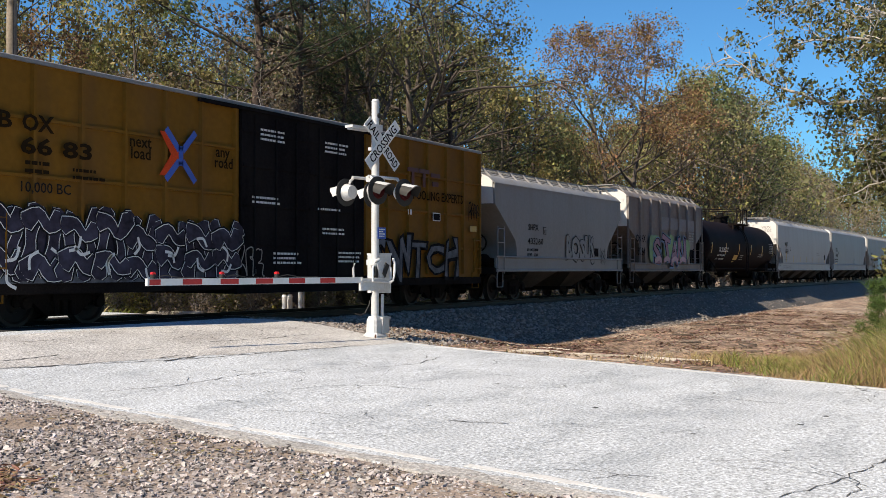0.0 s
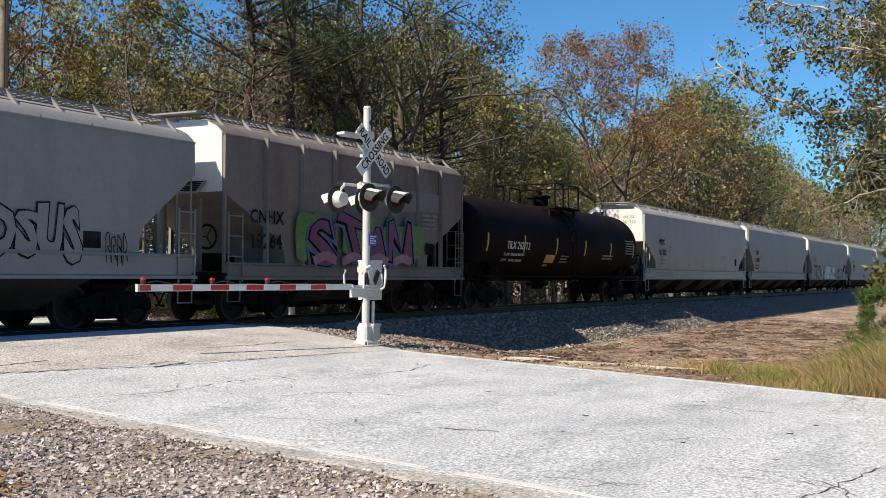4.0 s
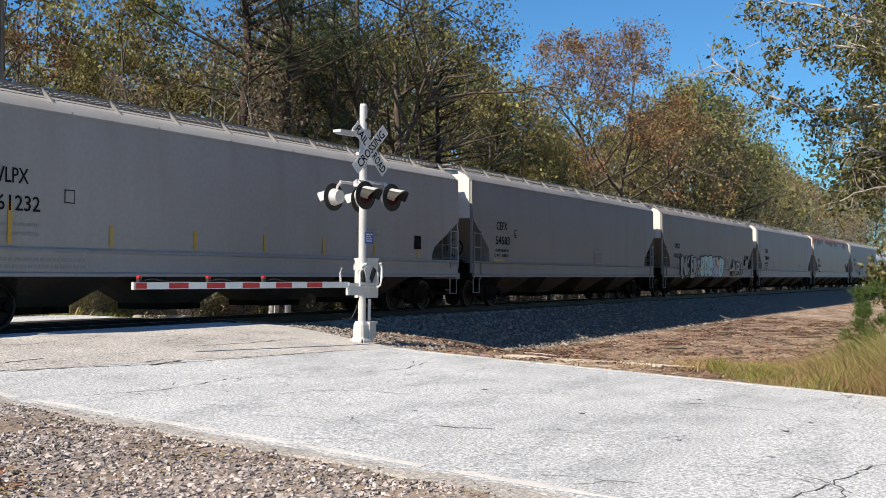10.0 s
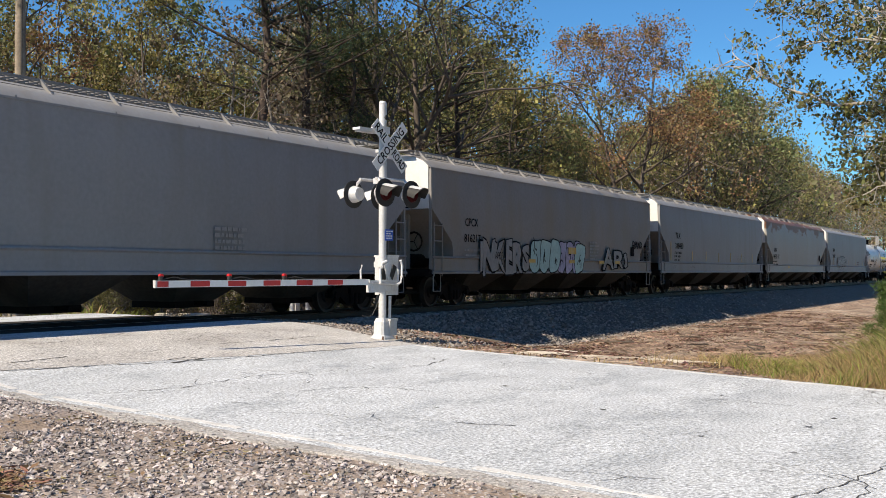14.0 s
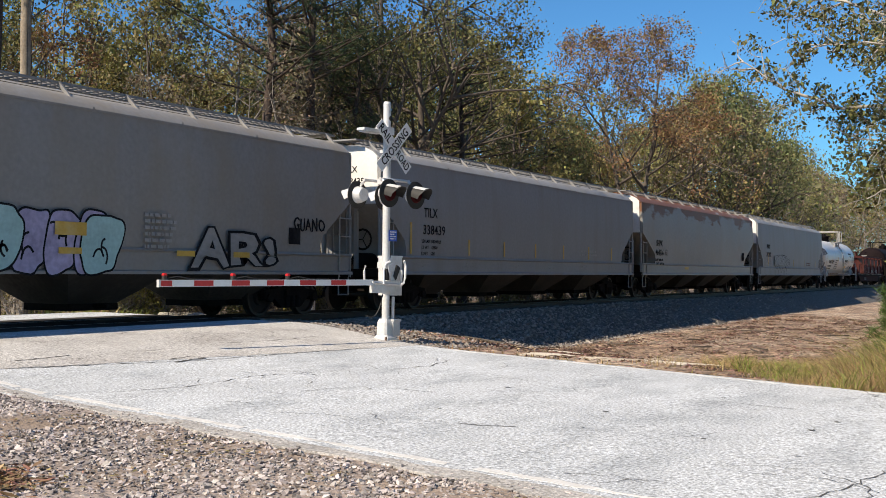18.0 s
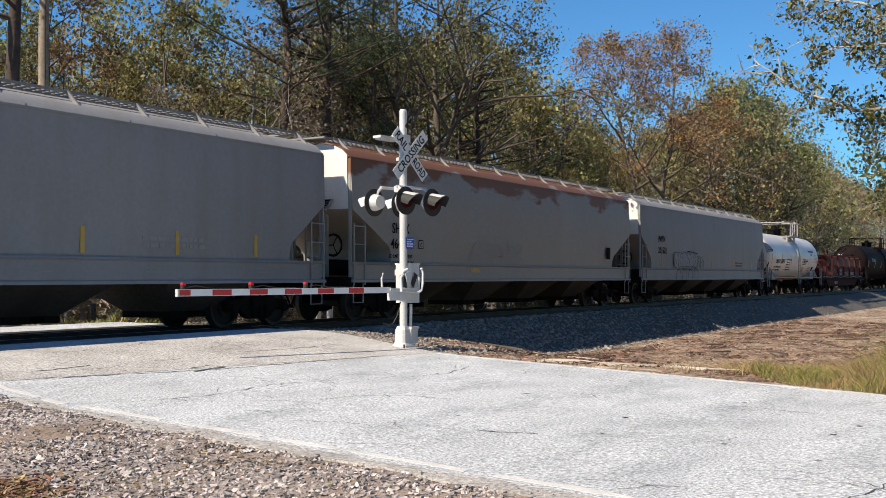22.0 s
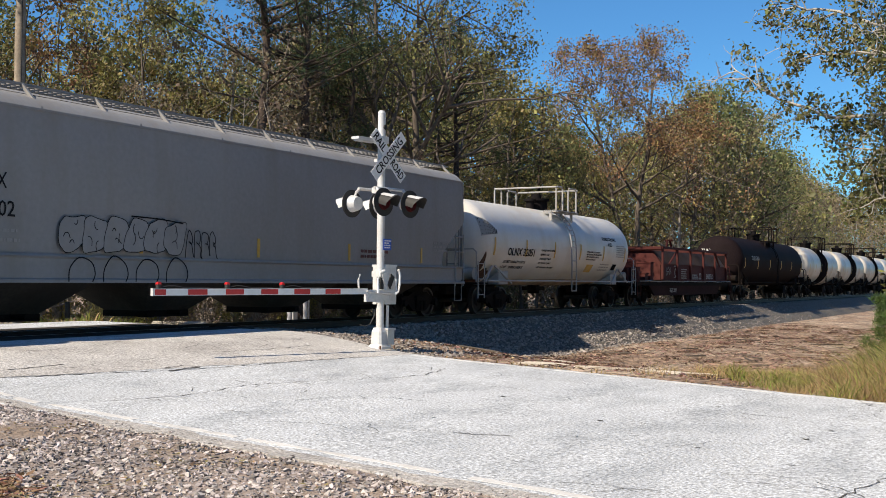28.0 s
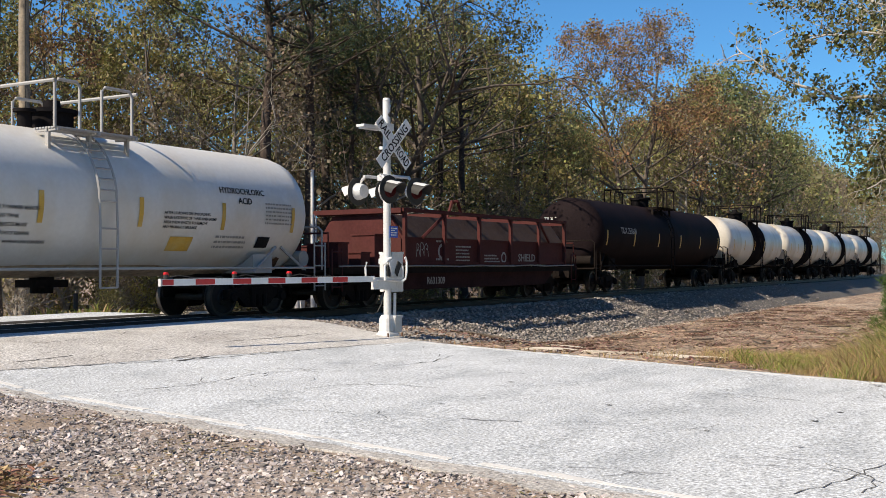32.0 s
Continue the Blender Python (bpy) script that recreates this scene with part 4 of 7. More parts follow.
    for s in (-1, 1):
        part("crossover_platform", Bld().box(s * half - 0.3, s * half + 0.14, -0.86, 0.86, wz - 0.05, wz - 0.01).box(s * (half + 0.2) - 0.015, s * (half + 0.2) + 0.015, 0.62, 0.68, eave - 0.1, wz - 0.04), M["grate"], car)
        for ya, yb, z in ((-0.95, -0.35, zc + 0.28), (0.45, 1.1, eave + 0.02)):
            ring = [[(s * (half + 0.04), y, z), (s * (half + 0.36), y, z - 0.3), (s * (half + 0.34), y, z - 0.33), (s * (half + 0.02), y, z - 0.03)] for y in (ya, yb)]
            grid = part("end_step", Bld().loft(ring), M["grate"], car, "tilted steel grating")
            for k in range(5):
                u = 0.12 + 0.17 * k
                part("slot", Bld().box(-0.006, 0.006, ya + 0.06, yb - 0.06, -0.02, 0.02), M["ink"], grid, m=pose(s * (half + 0.045 + 0.32 * u), 0, z - 0.3 * u + 0.004, 0, 0, 0))
    if ribs:
        for k in range(ribs):
            x = -half + 1.5 + (length - 3.0) * k / (ribs - 1)
            for s in (-1, 1):
                part("side_post", Bld().prism([(x - 0.06, s * 1.46), (x + 0.06, s * 1.46), (x + 0.03, s * 1.56), (x - 0.03, s * 1.56)], floor, eave - 0.02, "z"), material, car)
    gear(car, half, 2.0)
    return car


def tank_car(label, length, material, radius=1.5, zc=2.45, top="black", band=None, rail_mat="under", saddle="under", mid=0.0, reach=1.3):
    car = empty("tank_car")
    tagged(car, label, "freight car", "cars of the freight train")
    half = length / 2
    n = 40
    prof = [(-half, 0.0), (-half + 0.02, 0.35), (-half + 0.1, 0.68), (-half + 0.24, 0.87), (-half + 0.45, 0.97), (-half + 0.7, 1.0)]
    prof += [(-half + 0.75 + (length - 1.5) * k / 8, 1.0) for k in range(9)]
    prof += [(-x, r) for x, r in reversed(prof[:6])]
    rings = [[(x, radius * max(r, 0.002) * math.cos(k * math.tau / n), zc + radius * max(r, 0.002) * math.sin(k * math.tau / n)) for k in range(n)] for x, r in prof]
    part("tank", Bld().loft(rings), material, car, smooth="all")

    def hoop(x0, x1, r, a0=0.0, a1=math.tau, name="band", mat_=None, seg=36):
        b = Bld()
        vs = [[(x, r * math.cos(a0 + (a1 - a0) * k / seg), zc + r * math.sin(a0 + (a1 - a0) * k / seg)) for k in range(seg + 1)] for x in (x0, x1)]
        b.loft(vs, closed=False, caps=False)
        return part(name, b, mat_ or material, car, smooth="all")

    for k in range(5):
        x = -half + 1.4 + (length - 2.8) * k / 4
        hoop(x - 0.03, x + 0.03, radius + 0.008, name="weld_band")
    if band:
        hoop(-band, band, radius + 0.012, name="painted_band", mat_=M["black"])
    for k in range(6):
        x = -half + 1.0 + (length - 2.0) * k / 5
        hoop(x - 0.06, x + 0.06, radius + 0.012, math.pi * 0.97, math.pi * 1.1, "reflector", M["reflect"], 6)
    # stub sills and saddles
    for s in (-1, 1):
        part("stub_sill", Bld().box(s * (half - 3.2), s * (half + 0.35), -0.35, 0.35, 0.66, 1.05), M["under"], car)
        part("saddle", Bld().prism([(-1.3, 1.0), (1.3, 1.0), (1.3, 1.45), (0.95, 1.22), (0, 0.95), (-0.95, 1.22), (-1.3, 1.45)], s * (half - 2.3), s * (half - 1.6)), M[saddle], car)
        part("end_platform", Bld().box(s * (half - 0.5), s * (half + 0.35), -1.45, 1.45, 1.0, 1.06), M["under"], car)
        part("end_railing", Bld().tube([(s * (half + 0.25), -1.42, 1.05), (s * (half + 0.25), -1.42, 2.05), (s * (half + 0.25), -1.3, 2.15), (s * (half + 0.25), 1.3, 2.15), (s * (half + 0.25), 1.42, 2.05), (s * (half + 0.25), 1.42, 1.05)], 0.028, 6), M[rail_mat], car)
        part("side_brace", Bld().tube([(s * (half - 0.4), -1.4, 1.03), (s * (half - 1.2), -1.25, 1.62)], 0.035, 6).tube([(s * (half - 2.4), -1.4, 1.03), (s * (half - 1.4), -1.25, 1.62)], 0.035, 6), M[rail_mat], car)
        ladder(car, s * (half + 0.05), -1.5, 0.55, 1.75, 0.45, "x", M[rail_mat])
        part("air_reservoir", Bld().disc((s * (half - 0.15), -0.75, 1.35), (0, 1, 0), 0.2, 0.2, 0.8, 14), M[rail_mat] if rail_mat != "under" else M["under"], car, smooth=True)
    part("side_railing", Bld().tube([(-half + 0.3, -1.56, 1.12), (half - 0.3, -1.56, 1.12)], 0.03, 6).tube([(-half + 0.3, 1.56, 1.12), (half - 0.3, 1.56, 1.12)], 0.03, 6), M[rail_mat], car)
    # dome, platform, ladders
    zt = zc + radius
    part("manway", Bld().disc((mid, 0, zt + 0.14), (0, 0, 1), 0.42, 0.42, 0.4, 20).disc((mid, 0, zt + 0.38), (0, 0, 1), 0.5, 0.5, 0.08, 20).disc((mid, 0, zt + 0.5), (0, 0, 1), 0.2, 0.16, 0.22, 14), M[top], car, smooth=True)
    part("valve", Bld().disc((mid - 0.75, -0.1, zt + 0.16), (0, 0, 1), 0.14, 0.14, 0.4, 12).disc((mid - 0.75, -0.1, zt + 0.32), (0, 0, 1), 0.22, 0.22, 0.06, 12), M[top], car, smooth=True)
    fit_mat = M[rail_mat]
    for y in (-1.05, 1.05):
        plat = Bld().box(mid - reach, mid + reach, y - 0.03, y + 0.03, zt - 0.17, zt - 0.125)
        for x in (mid - reach + 0.05, mid, mid + reach - 0.05):
            plat.box(x - 0.03, x + 0.03, y - 0.3, y + 0.3, zt - 0.17, zt - 0.12)
            plat.box(x - 0.03, x + 0.03, y - 0.05, y + 0.05, zt - 0.55, zt - 0.12)
        plat = part("platform", plat, fit_mat, car)
        slat = Bld().box(mid - reach, mid + reach, -0.03, 0.03, -0.015, 0.015).mesh("slat", fit_mat)
        for k in range(8):
            part("slat", slat, None, plat, m=pose(0, y - 0.25 + k * 0.08, zt - 0.104))
    for y in (-1.3, 1.3):
        for x0, x1 in ((mid - reach, mid - 0.45), (mid + 0.1, mid + reach - 0.15)):
            part("railing", Bld().tube([(x0, y, zt - 0.12), (x0, y, zt + 0.72), (x0 + 0.08, y, zt + 0.8), (x1 - 0.08, y, zt + 0.8), (x1, y, zt + 0.72), (x1, y, zt - 0.12)], 0.035, 6), fit_mat, car)
    for x in (mid - reach, mid + reach):
        part("railing", Bld().tube([(x, -1.3, zt + 0.78), (x, 1.3, zt + 0.78)], 0.035, 6), fit_mat, car)
    lb = Bld()
    arc = [(-(radius + 0.12) * math.cos(a), zc + (radius + 0.12) * math.sin(a)) for a in [radians(q) for q in range(0, 66, 8)]]
    path = [(-1.6, 0.75), (-(radius + 0.14), 1.9)] + arc
    for x in (mid - 0.22, mid + 0.22):
        lb.tube([(x, p, q) for p, q in path], 0.025, 5)
    for (p0, q0), (p1, q1) in zip(path, path[1:]):
        for t in ((0.0, 0.33, 0.66) if abs(q1 - q0) > 0.6 else (0.0,)):
            lb.tube([(mid - 0.22, p0 + (p1 - p0) * t, q0 + (q1 - q0) * t), (mid + 0.22, p0 + (p1 - p0) * t, q0 + (q1 - q0) * t)], 0.02, 5)
    part("ladder", lb, M[rail_mat] if rail_mat != "under" else M["black"], car)
    part("bottom_valve", Bld().disc((0, 0, zc - radius - 0.12), (0, 0, 1), 0.22, 0.25, 0.4, 14).box(-0.4, 0.4, -0.3, 0.3, zc - radius - 0.2, zc - radius - 0.05), M["under"], car)
    gear(car, half + 0.3, 2.2)
    return car


def on_tank(z, zc=2.45, radius=1.5):
    """The pose and y of flat lettering laid against a tank's near side at height z."""
    a = math.asin(max(-1, min(1, (z - zc) / radius)))
    return a


def tank_text(car, s, x, z, size, material, zc=2.45, radius=1.5, width=None, name="lettering", offset=0.012):
    a = on_tank(z, zc, radius)
    r = radius + 0.014
    ob = text(car, s, x, z, size, material, 0, width, name, offset, m=Matrix.Translation((x, -r * math.cos(a), zc + r * math.sin(a))) @ Matrix.Rotation(math.pi / 2 - a, 4, "X"))
    # bend the letters round the tank
    me, k = ob.data, size
    for v in me.vertices:
        u = v.co.y * k / r
        d = r * (1 - math.cos(u))
        v.co.y, v.co.z = r * math.sin(u) / k, v.co.z - d
    return ob


def tank_bars(car, x, z, w, rows, h, gap, material, seed=0, zc=2.45, radius=1.5):
    rng, b = random.Random(seed), Bld()
    r = radius + 0.014
    for i in range(rows):
        a0, a1 = (on_tank(z - i * (h + gap) + q, zc, radius) for q in (0, h))
        u = x
        while u < x + w * rng.uniform(0.75, 1.0):
            k = rng.uniform(0.5, 2.6) * h
            b.add([(u, -r * math.cos(a0), zc + r * math.sin(a0)), (u + k, -r * math.cos(a0), zc + r * math.sin(a0)), (u + k, -r * math.cos(a1), zc + r * math.sin(a1)), (u, -r * math.cos(a1), zc + r * math.sin(a1))], [(0, 1, 2, 3)])
            u += k + 0.5 * h
    return tagged(part("lettering", b, material, car), kind="stuff")


def tank_panel(car, x0, x1, z0, z1, material, zc=2.45, radius=1.5, name="placard"):
    r = radius + 0.012
    a0, a1 = on_tank(z0, zc, radius), on_tank(z1, zc, radius)
    rings = [[(x, -r * math.cos(a0 + (a1 - a0) * k / 6), zc + r * math.sin(a0 + (a1 - a0) * k / 6)) for k in range(7)] for x in (x0, x1)]
    return part(name, Bld().loft(rings, closed=False, caps=False), material, car)


def boxcar(label, length, top):
    car = empty("boxcar")
    tagged(car, label, "freight car", "cars of the freight train")
    half = length / 2
    z0, y = 0.86, 1.5
    part("body", Bld().prism([(-y, z0), (y, z0), (y, top - 0.12), (y - 0.1, top - 0.03), (0, top + 0.1), (-y + 0.1, top - 0.03), (-y, top - 0.12)], -half, half), M["yellow"], car)
    part("roof", Bld().prism([(-y - 0.06, top - 0.12), (-y - 0.06, top - 0.05), (-y + 0.1, top + 0.0), (0, top + 0.14), (y - 0.1, top + 0.0), (y + 0.06, top - 0.05), (y + 0.06, top - 0.12)], -half - 0.02, half + 0.02), M["grate"], car, "galvanised roof")
    rb = [x for x in np.arange(-half + 0.08, -2.6, 1.13)]
    for x in [*rb, *[-q for q in rb]]:
        for s in (-1, 1):
            part("side_post", Bld().prism([(x - 0.06, s * y), (x + 0.06, s * y), (x + 0.035, s * (y + 0.08)), (x - 0.035, s * (y + 0.08))], z0 + 0.1, top - 0.14, "z"), M["yellow"], car)
    for a, b in ((-half, -2.6), (2.6, half)):
        for z in (1.75, 2.8, 3.85):
            part("side_rib", Bld().box(a + 0.1, b, -y - 0.055, -y, z - 0.03, z + 0.03), M["yellow"], car)
        part("side_sill", Bld().box(a, b, -y - 0.05, y + 0.05, z0 - 0.22, z0 - 0.02), M["under"], car)
    part("door_sill", Bld().box(-2.7, 2.7, -y - 0.1, y + 0.1, z0 - 0.32, z0 + 0.02), M["black"], car)
    for x0, x1 in ((-2.55, 0.0), (0.02, 2.55)):
        door = part("door", Bld().box(x0, x1, -y - 0.09, -y - 0.005, z0 + 0.02, top - 0.16), M["black"], car, "black plug door")
        for k in range(3):
            u = x0 + 0.45 + k * 0.8
            part("lock_rod", Bld().tube([(u, -y - 0.12, z0 + 0.1), (u, -y - 0.12, top - 0.3)], 0.025, 6), M["black"], door)
        for z in (1.7, 2.6, 3.5, 4.3):
            part("door_rib", Bld().box(x0 + 0.05, x1 - 0.05, -y - 0.115, -y - 0.09, z - 0.04, z + 0.04), M["black"], door)
    for z in (z0 + 0.05, top - 0.16):
        part("door_track", Bld().box(-4.0, 4.0, -y - 0.13, -y - 0.05, z - 0.06, z + 0.02), M["black"], car)
    part("centre_sill", Bld().box(-half - 0.3, half + 0.3, -0.35, 0.35, 0.6, 0.86), M["under"], car)
    for s in (-1, 1):
        for yy in (-1, 1):
            ladder(car, s * (half - 0.35), yy * (y + 0.09), 1.0, 2.1, 0.45, "x", M["yellow"])
            step(car, s * (half - 0.35), yy * (y + 0.02), M["yellow"])
        for z in np.arange(1.2, top - 0.3, 0.28):
            part("end_rib", Bld().box(s * half, s * (half + 0.06), -1.4, 1.4, z - 0.05, z + 0.05), M["yellow"], car)
    return car, half, y


def coil_car(label, length):
    car = empty("coil_car")
    tagged(car, label, "freight car", "cars of the freight train")
    half = length / 2
    part("deck", Bld().prism([(-1.5, 0.95), (1.5, 0.95), (1.5, 1.12), (-1.5, 1.12)], -half, half), M["under"], car)
    part("side_rail", Bld().tube([(-half + 0.4 + (2 * half - 0.8) * k / 12, -1.53, 1.15 + 0.02 * math.sin(k * 2.3)) for k in range(13)], 0.022, 6), M["grate"], car)
    for y in (-1.4, 1.32):
        part("side_girder", Bld().prism([(-half + 1.9, 1.0), (-half + 2.8, 0.48), (half - 2.8, 0.48), (half - 1.9, 1.0)], y, y + 0.08, "y"), M["girder"], car)
    h2 = half - 1.25
    h0 = -h2 + 2.4
    hood = [(-1.46, 1.19), (-1.46, 1.95), (-0.98, 2.62), (0.98, 2.62), (1.46, 1.95), (1.46, 1.19)]
    part("hood", Bld().prism(hood, h0, h2), M["maroon"], car, "maroon steel coil hood")
    part("hood_slope", Bld().prism([(-1.452, 1.98), (-1.0, 2.61), (-1.01, 2.625), (-1.467, 1.985)], h0 + 0.15, h2 - 0.1), M["hoodroof"], car, "dull grey-brown sloped hood side")
    part("hood_end", Bld().prism([(-1.4, 1.22), (-1.4, 1.93), (-0.95, 2.58), (0.95, 2.58), (1.4, 1.93), (1.4, 1.22)], h0 - 0.03, h0 - 0.002), M["maroon"], car, "sunlit red hood end")
    for k in range(6):
        x = h0 + (h2 - h0) * k / 5
        part("side_post", Bld().box(x - 0.06, x + 0.06, -1.56, -1.465, 1.19, 2.7), M["maroon"], car)
        part("cross_beam", Bld().box(x - 0.05, x + 0.05, -1.5, 1.5, 2.63, 2.74), M["maroon"], car)
        if k in (1, 4):
            d = -1.25 if k == 1 else 0.9
            part("diagonal_brace", Bld().tube([(x + d, -1.5, 1.98), (x, -1.53, 2.68)], 0.05, 5), M["maroon"], car)
    for y in (-1.5, 1.5):
        part("top_rail", Bld().box(h0 - 0.15, h2 + 0.1, y - 0.07, y + 0.07, 2.7, 2.8), M["maroon"], car)
    part("end_beam", Bld().box(h0 - 0.2, h0 - 0.05, -1.5, 1.5, 2.66, 2.8), M["maroon"], car)
    part("hood_rim", Bld().box(h0, h2, -1.52, -1.462, 1.2, 1.27).box(h0, h2, -1.49, -1.462, 1.93, 1.98), M["maroon"], car)
    part("lifting_frame", Bld().tube([(0.65, 0, 2.66), (1.0, 0, 3.3), (1.4, 0, 3.3), (1.75, 0, 2.66)], 0.06, 6).tube([(0.8, -0.3, 3.3), (1.6, 0.3, 3.3)], 0.05, 6), M["maroon"], car)
    for x, y0, y1, z in ((-h2 - 0.2, -1.2, -0.5, 1.75), (-h2 + 0.7, -1.3, -0.9, 1.5), (-h2 + 1.3, -1.35, -0.6, 2.0), (-h2 + 1.1, 0.2, 1.2, 1.7)):
        part("equipment_box", Bld().box(x - 0.22, x + 0.22, y0, y1, 1.12, z).box(x - 0.25, x + 0.25, y0 - 0.03, y1 + 0.03, z, z + 0.04), M["maroon"], car)
    for s in (-1, 1):
        part("end_railing", Bld().tube([(s * (half - 0.1), -1.4, 1.1), (s * (half - 0.1), -1.4, 2.0), (s * (half - 0.1), 1.4, 2.0), (s * (half - 0.1), 1.4, 1.1)], 0.03, 6), M["maroon"], car)
        part("brake_stand", Bld().box(s * (half - 0.7), s * (half - 0.4), -0.9, -0.5, 1.12, 1.75), M["maroon"], car)
        part("brake_stand", Bld().box(s * (half - 0.95), s * (half - 0.85), 0.1, 0.7, 1.12, 1.95), M["maroon"], car)
        ladder(car, s * (half - 0.35), -1.5, 0.5, 1.6, 0.45, "x", M["maroon"])
    part("centre_sill", Bld().box(-half - 0.2, half + 0.2, -0.35, 0.35, 0.62, 0.95), M["under"], car)
    gear(car, half, 2.0)
    return car


# the train, in order: left and right end of each body at the start, metres along the track
TRAIN = []


def place(car, a, b):
    TRAIN.append((car, (a + b) / 2))
    return car


def reflectors(car, half, n, z0=1.62, h=0.75, y=-1.556, first=None):
    for k in range(n):
        x = -half + 2.6 + (2 * half - 5.2) * k / max(1, n - 1)
        x = first if first is not None and k == 0 else x
        panel(car, x - 0.05, x + 0.05, z0, z0 + h * (1.0 if k == 0 else 0.55), M["reflect"], y, "reflector")


def data_block(car, x, z, mark, number, material=None, size=0.4, y=-1.56, lines=2, gap=0.5, wide=0.87, nw=1.27, data=()):
    """Reporting mark, number and small data on a hopper's near side."""
    ink = material or M["ink"]
    text(car, mark, x, z + gap, size, ink, y, wide, offset=0.004)
    text(car, number, x - 0.04, z, size, ink, y, wide * nw, offset=0.004)
    for k, line_ in enumerate(data):
        text(car, line_, x - 0.08, z - 0.25 - 0.18 * k, 0.14, ink, y, offset=0.004)
    if not data:
        bars(car, x - 0.1, z - 0.28, 1.5, lines, 0.06, 0.11, M["inkgrey"], y, seed=int(abs(x) * 100))


# 1 yellow boxcar
box_car, BH, BY = boxcar("weathered yellow boxcar with black doors and graffiti", 19.15, 4.98)
gear(box_car, BH, 2.3)
place(box_car, 12.6, 31.75)
for s, x, z, h in (("B", -9.22, 3.62, 0.42), ("OX", -8.68, 3.62, 0.42), ("66", -8.72, 3.2, 0.42), ("83", -7.75, 3.2, 0.42)):
    text(box_car, s, x, z, h, M["inkbrown"], -1.596, 0.3 if s == "B" else 0.72, offset=0.025)
text(box_car, "next", -6.05, 3.58, 0.34, M["inkbrown"], -1.596)
text(box_car, "load", -6.02, 3.34, 0.34, M["inkbrown"], -1.596)
text(box_car, "any", -3.45, 3.6, 0.34, M["inkbrown"], -1.596)
text(box_car, "road", -3.5, 3.36, 0.34, M["inkbrown"], -1.596)
for p in (((-5.01, 4.05), (-4.61, 3.62)), ((-4.11, 4.05), (-4.51, 3.62)), ((-5.01, 2.98), (-4.61, 3.4)), ((-4.11, 2.98), (-4.51, 3.4)), ((-4.56, 3.72), (-4.56, 3.3))):
    (u0, v0), (u1, v1) = p
    d = math.hypot(u1 - u0, v1 - v0)
    nx, nz = -(v1 - v0) / d * 0.07, (u1 - u0) / d * 0.07
    part("emblem", Bld().add([(u0 + nx, -1.599, v0 + nz), (u0 - nx, -1.599, v0 - nz), (u1 - nx, -1.599, v1 - nz), (u1 + nx, -1.599, v1 + nz)], [(0, 1, 2, 3)]), M["blue"], box_car, "blue arrow emblem")
part("emblem", Bld().add([(-5.2, -1.597, 3.98), (-4.86, -1.597, 3.52), (-5.2, -1.597, 3.06), (-4.92, -1.597, 3.06), (-4.5, -1.597, 3.52), (-4.92, -1.597, 3.98)], [(0, 1, 2, 3, 4, 5)]), M["orange"], box_car, "red arrow emblem")
bars(box_car, -8.6, 3.0, 0.6, 2, 0.07, 0.08, M["inkbrown"], -1.597, 3)
bars(box_car, -7.5, 2.95, 0.7, 2, 0.06, 0.08, M["inkbrown"], -1.597, 4)
text(box_car, "RAILCAR POOLING EXPERTS", 3.6, 3.15, 0.38, M["inkbrown"], -1.596, 4.6)
for x0, x1, z0, z1 in ((4.85, 5.45, 3.93, 4.05), (5.08, 5.22, 3.52, 3.93), (5.5, 6.1, 3.93, 4.05), (5.73, 5.87, 3.52, 3.93), (6.2, 6.75, 3.85, 3.97), (6.3, 6.65, 3.58, 3.72)):
    part("emblem", Bld().box(x0, x1, -1.597, -1.58, z0, z1), M["redbrown"], box_car, "faded red emblem")
panel(box_car, 6.35, 6.8, 2.55, 2.8, M["inkwhite"], -1.578, "placard"), panel(box_car, 6.38, 6.77, 2.58, 2.77, M["ink"], -1.582, "placard")
panel(box_car, 4.9, 5.1, 2.68, 2.83, M["inkwhite"], -1.578, "placard")
panel(box_car, 8.75, 9.2, 2.3, 2.48, M["reflect"], -1.58, "placard")
for k, (x, z, r) in enumerate(((-1.9, 4.35, 3), (0.7, 4.3, 3), (-2.2, 2.75, 2), (0.4, 2.6, 1), (-1.4, 1.45, 3), (1.3, 1.5, 3), (0.6, 2.1, 2))):
    bars(box_car, x, z, 1.1, r, 0.05, 0.06, M["inkwhite"], -1.62, 20 + k)
wild_piece(box_car, -9.5, 0.84, 3.4, 1.42, 3, M["spraydark"], M["slate"], 4)
wild_piece(box_car, -6.15, 0.84, 3.45, 1.3, 5, M["spraydark"], M["slate"], 4)
scrawl(box_car, -2.75, 0.95, 1.0, 0.7, M["inkgrey"], 15, -1.625, 0.015, 3)
spray(box_car, "SWTCH", 2.95, 0.9, 5.0, 1.3, M["slate"], M["ink"], 11, -1.6, wild=0.25, thick=0.06)
text(box_car, "10,000 BC", -8.75, 2.5, 0.27, M["ink"], -1.6, 1.15, "graffiti", 0.006)
scrawl(box_car, 8.65, 2.7, 0.7, 0.5, M["ink"], 4, -1.59, 0.02, 4)
panel(box_car, -6.75, -6.6, 0.95, 1.75, M["reflect"], -1.6, "grab_iron"), panel(box_car, -3.2, -3.05, 0.95, 1.4, M["reflect"], -1.6, "grab_iron")

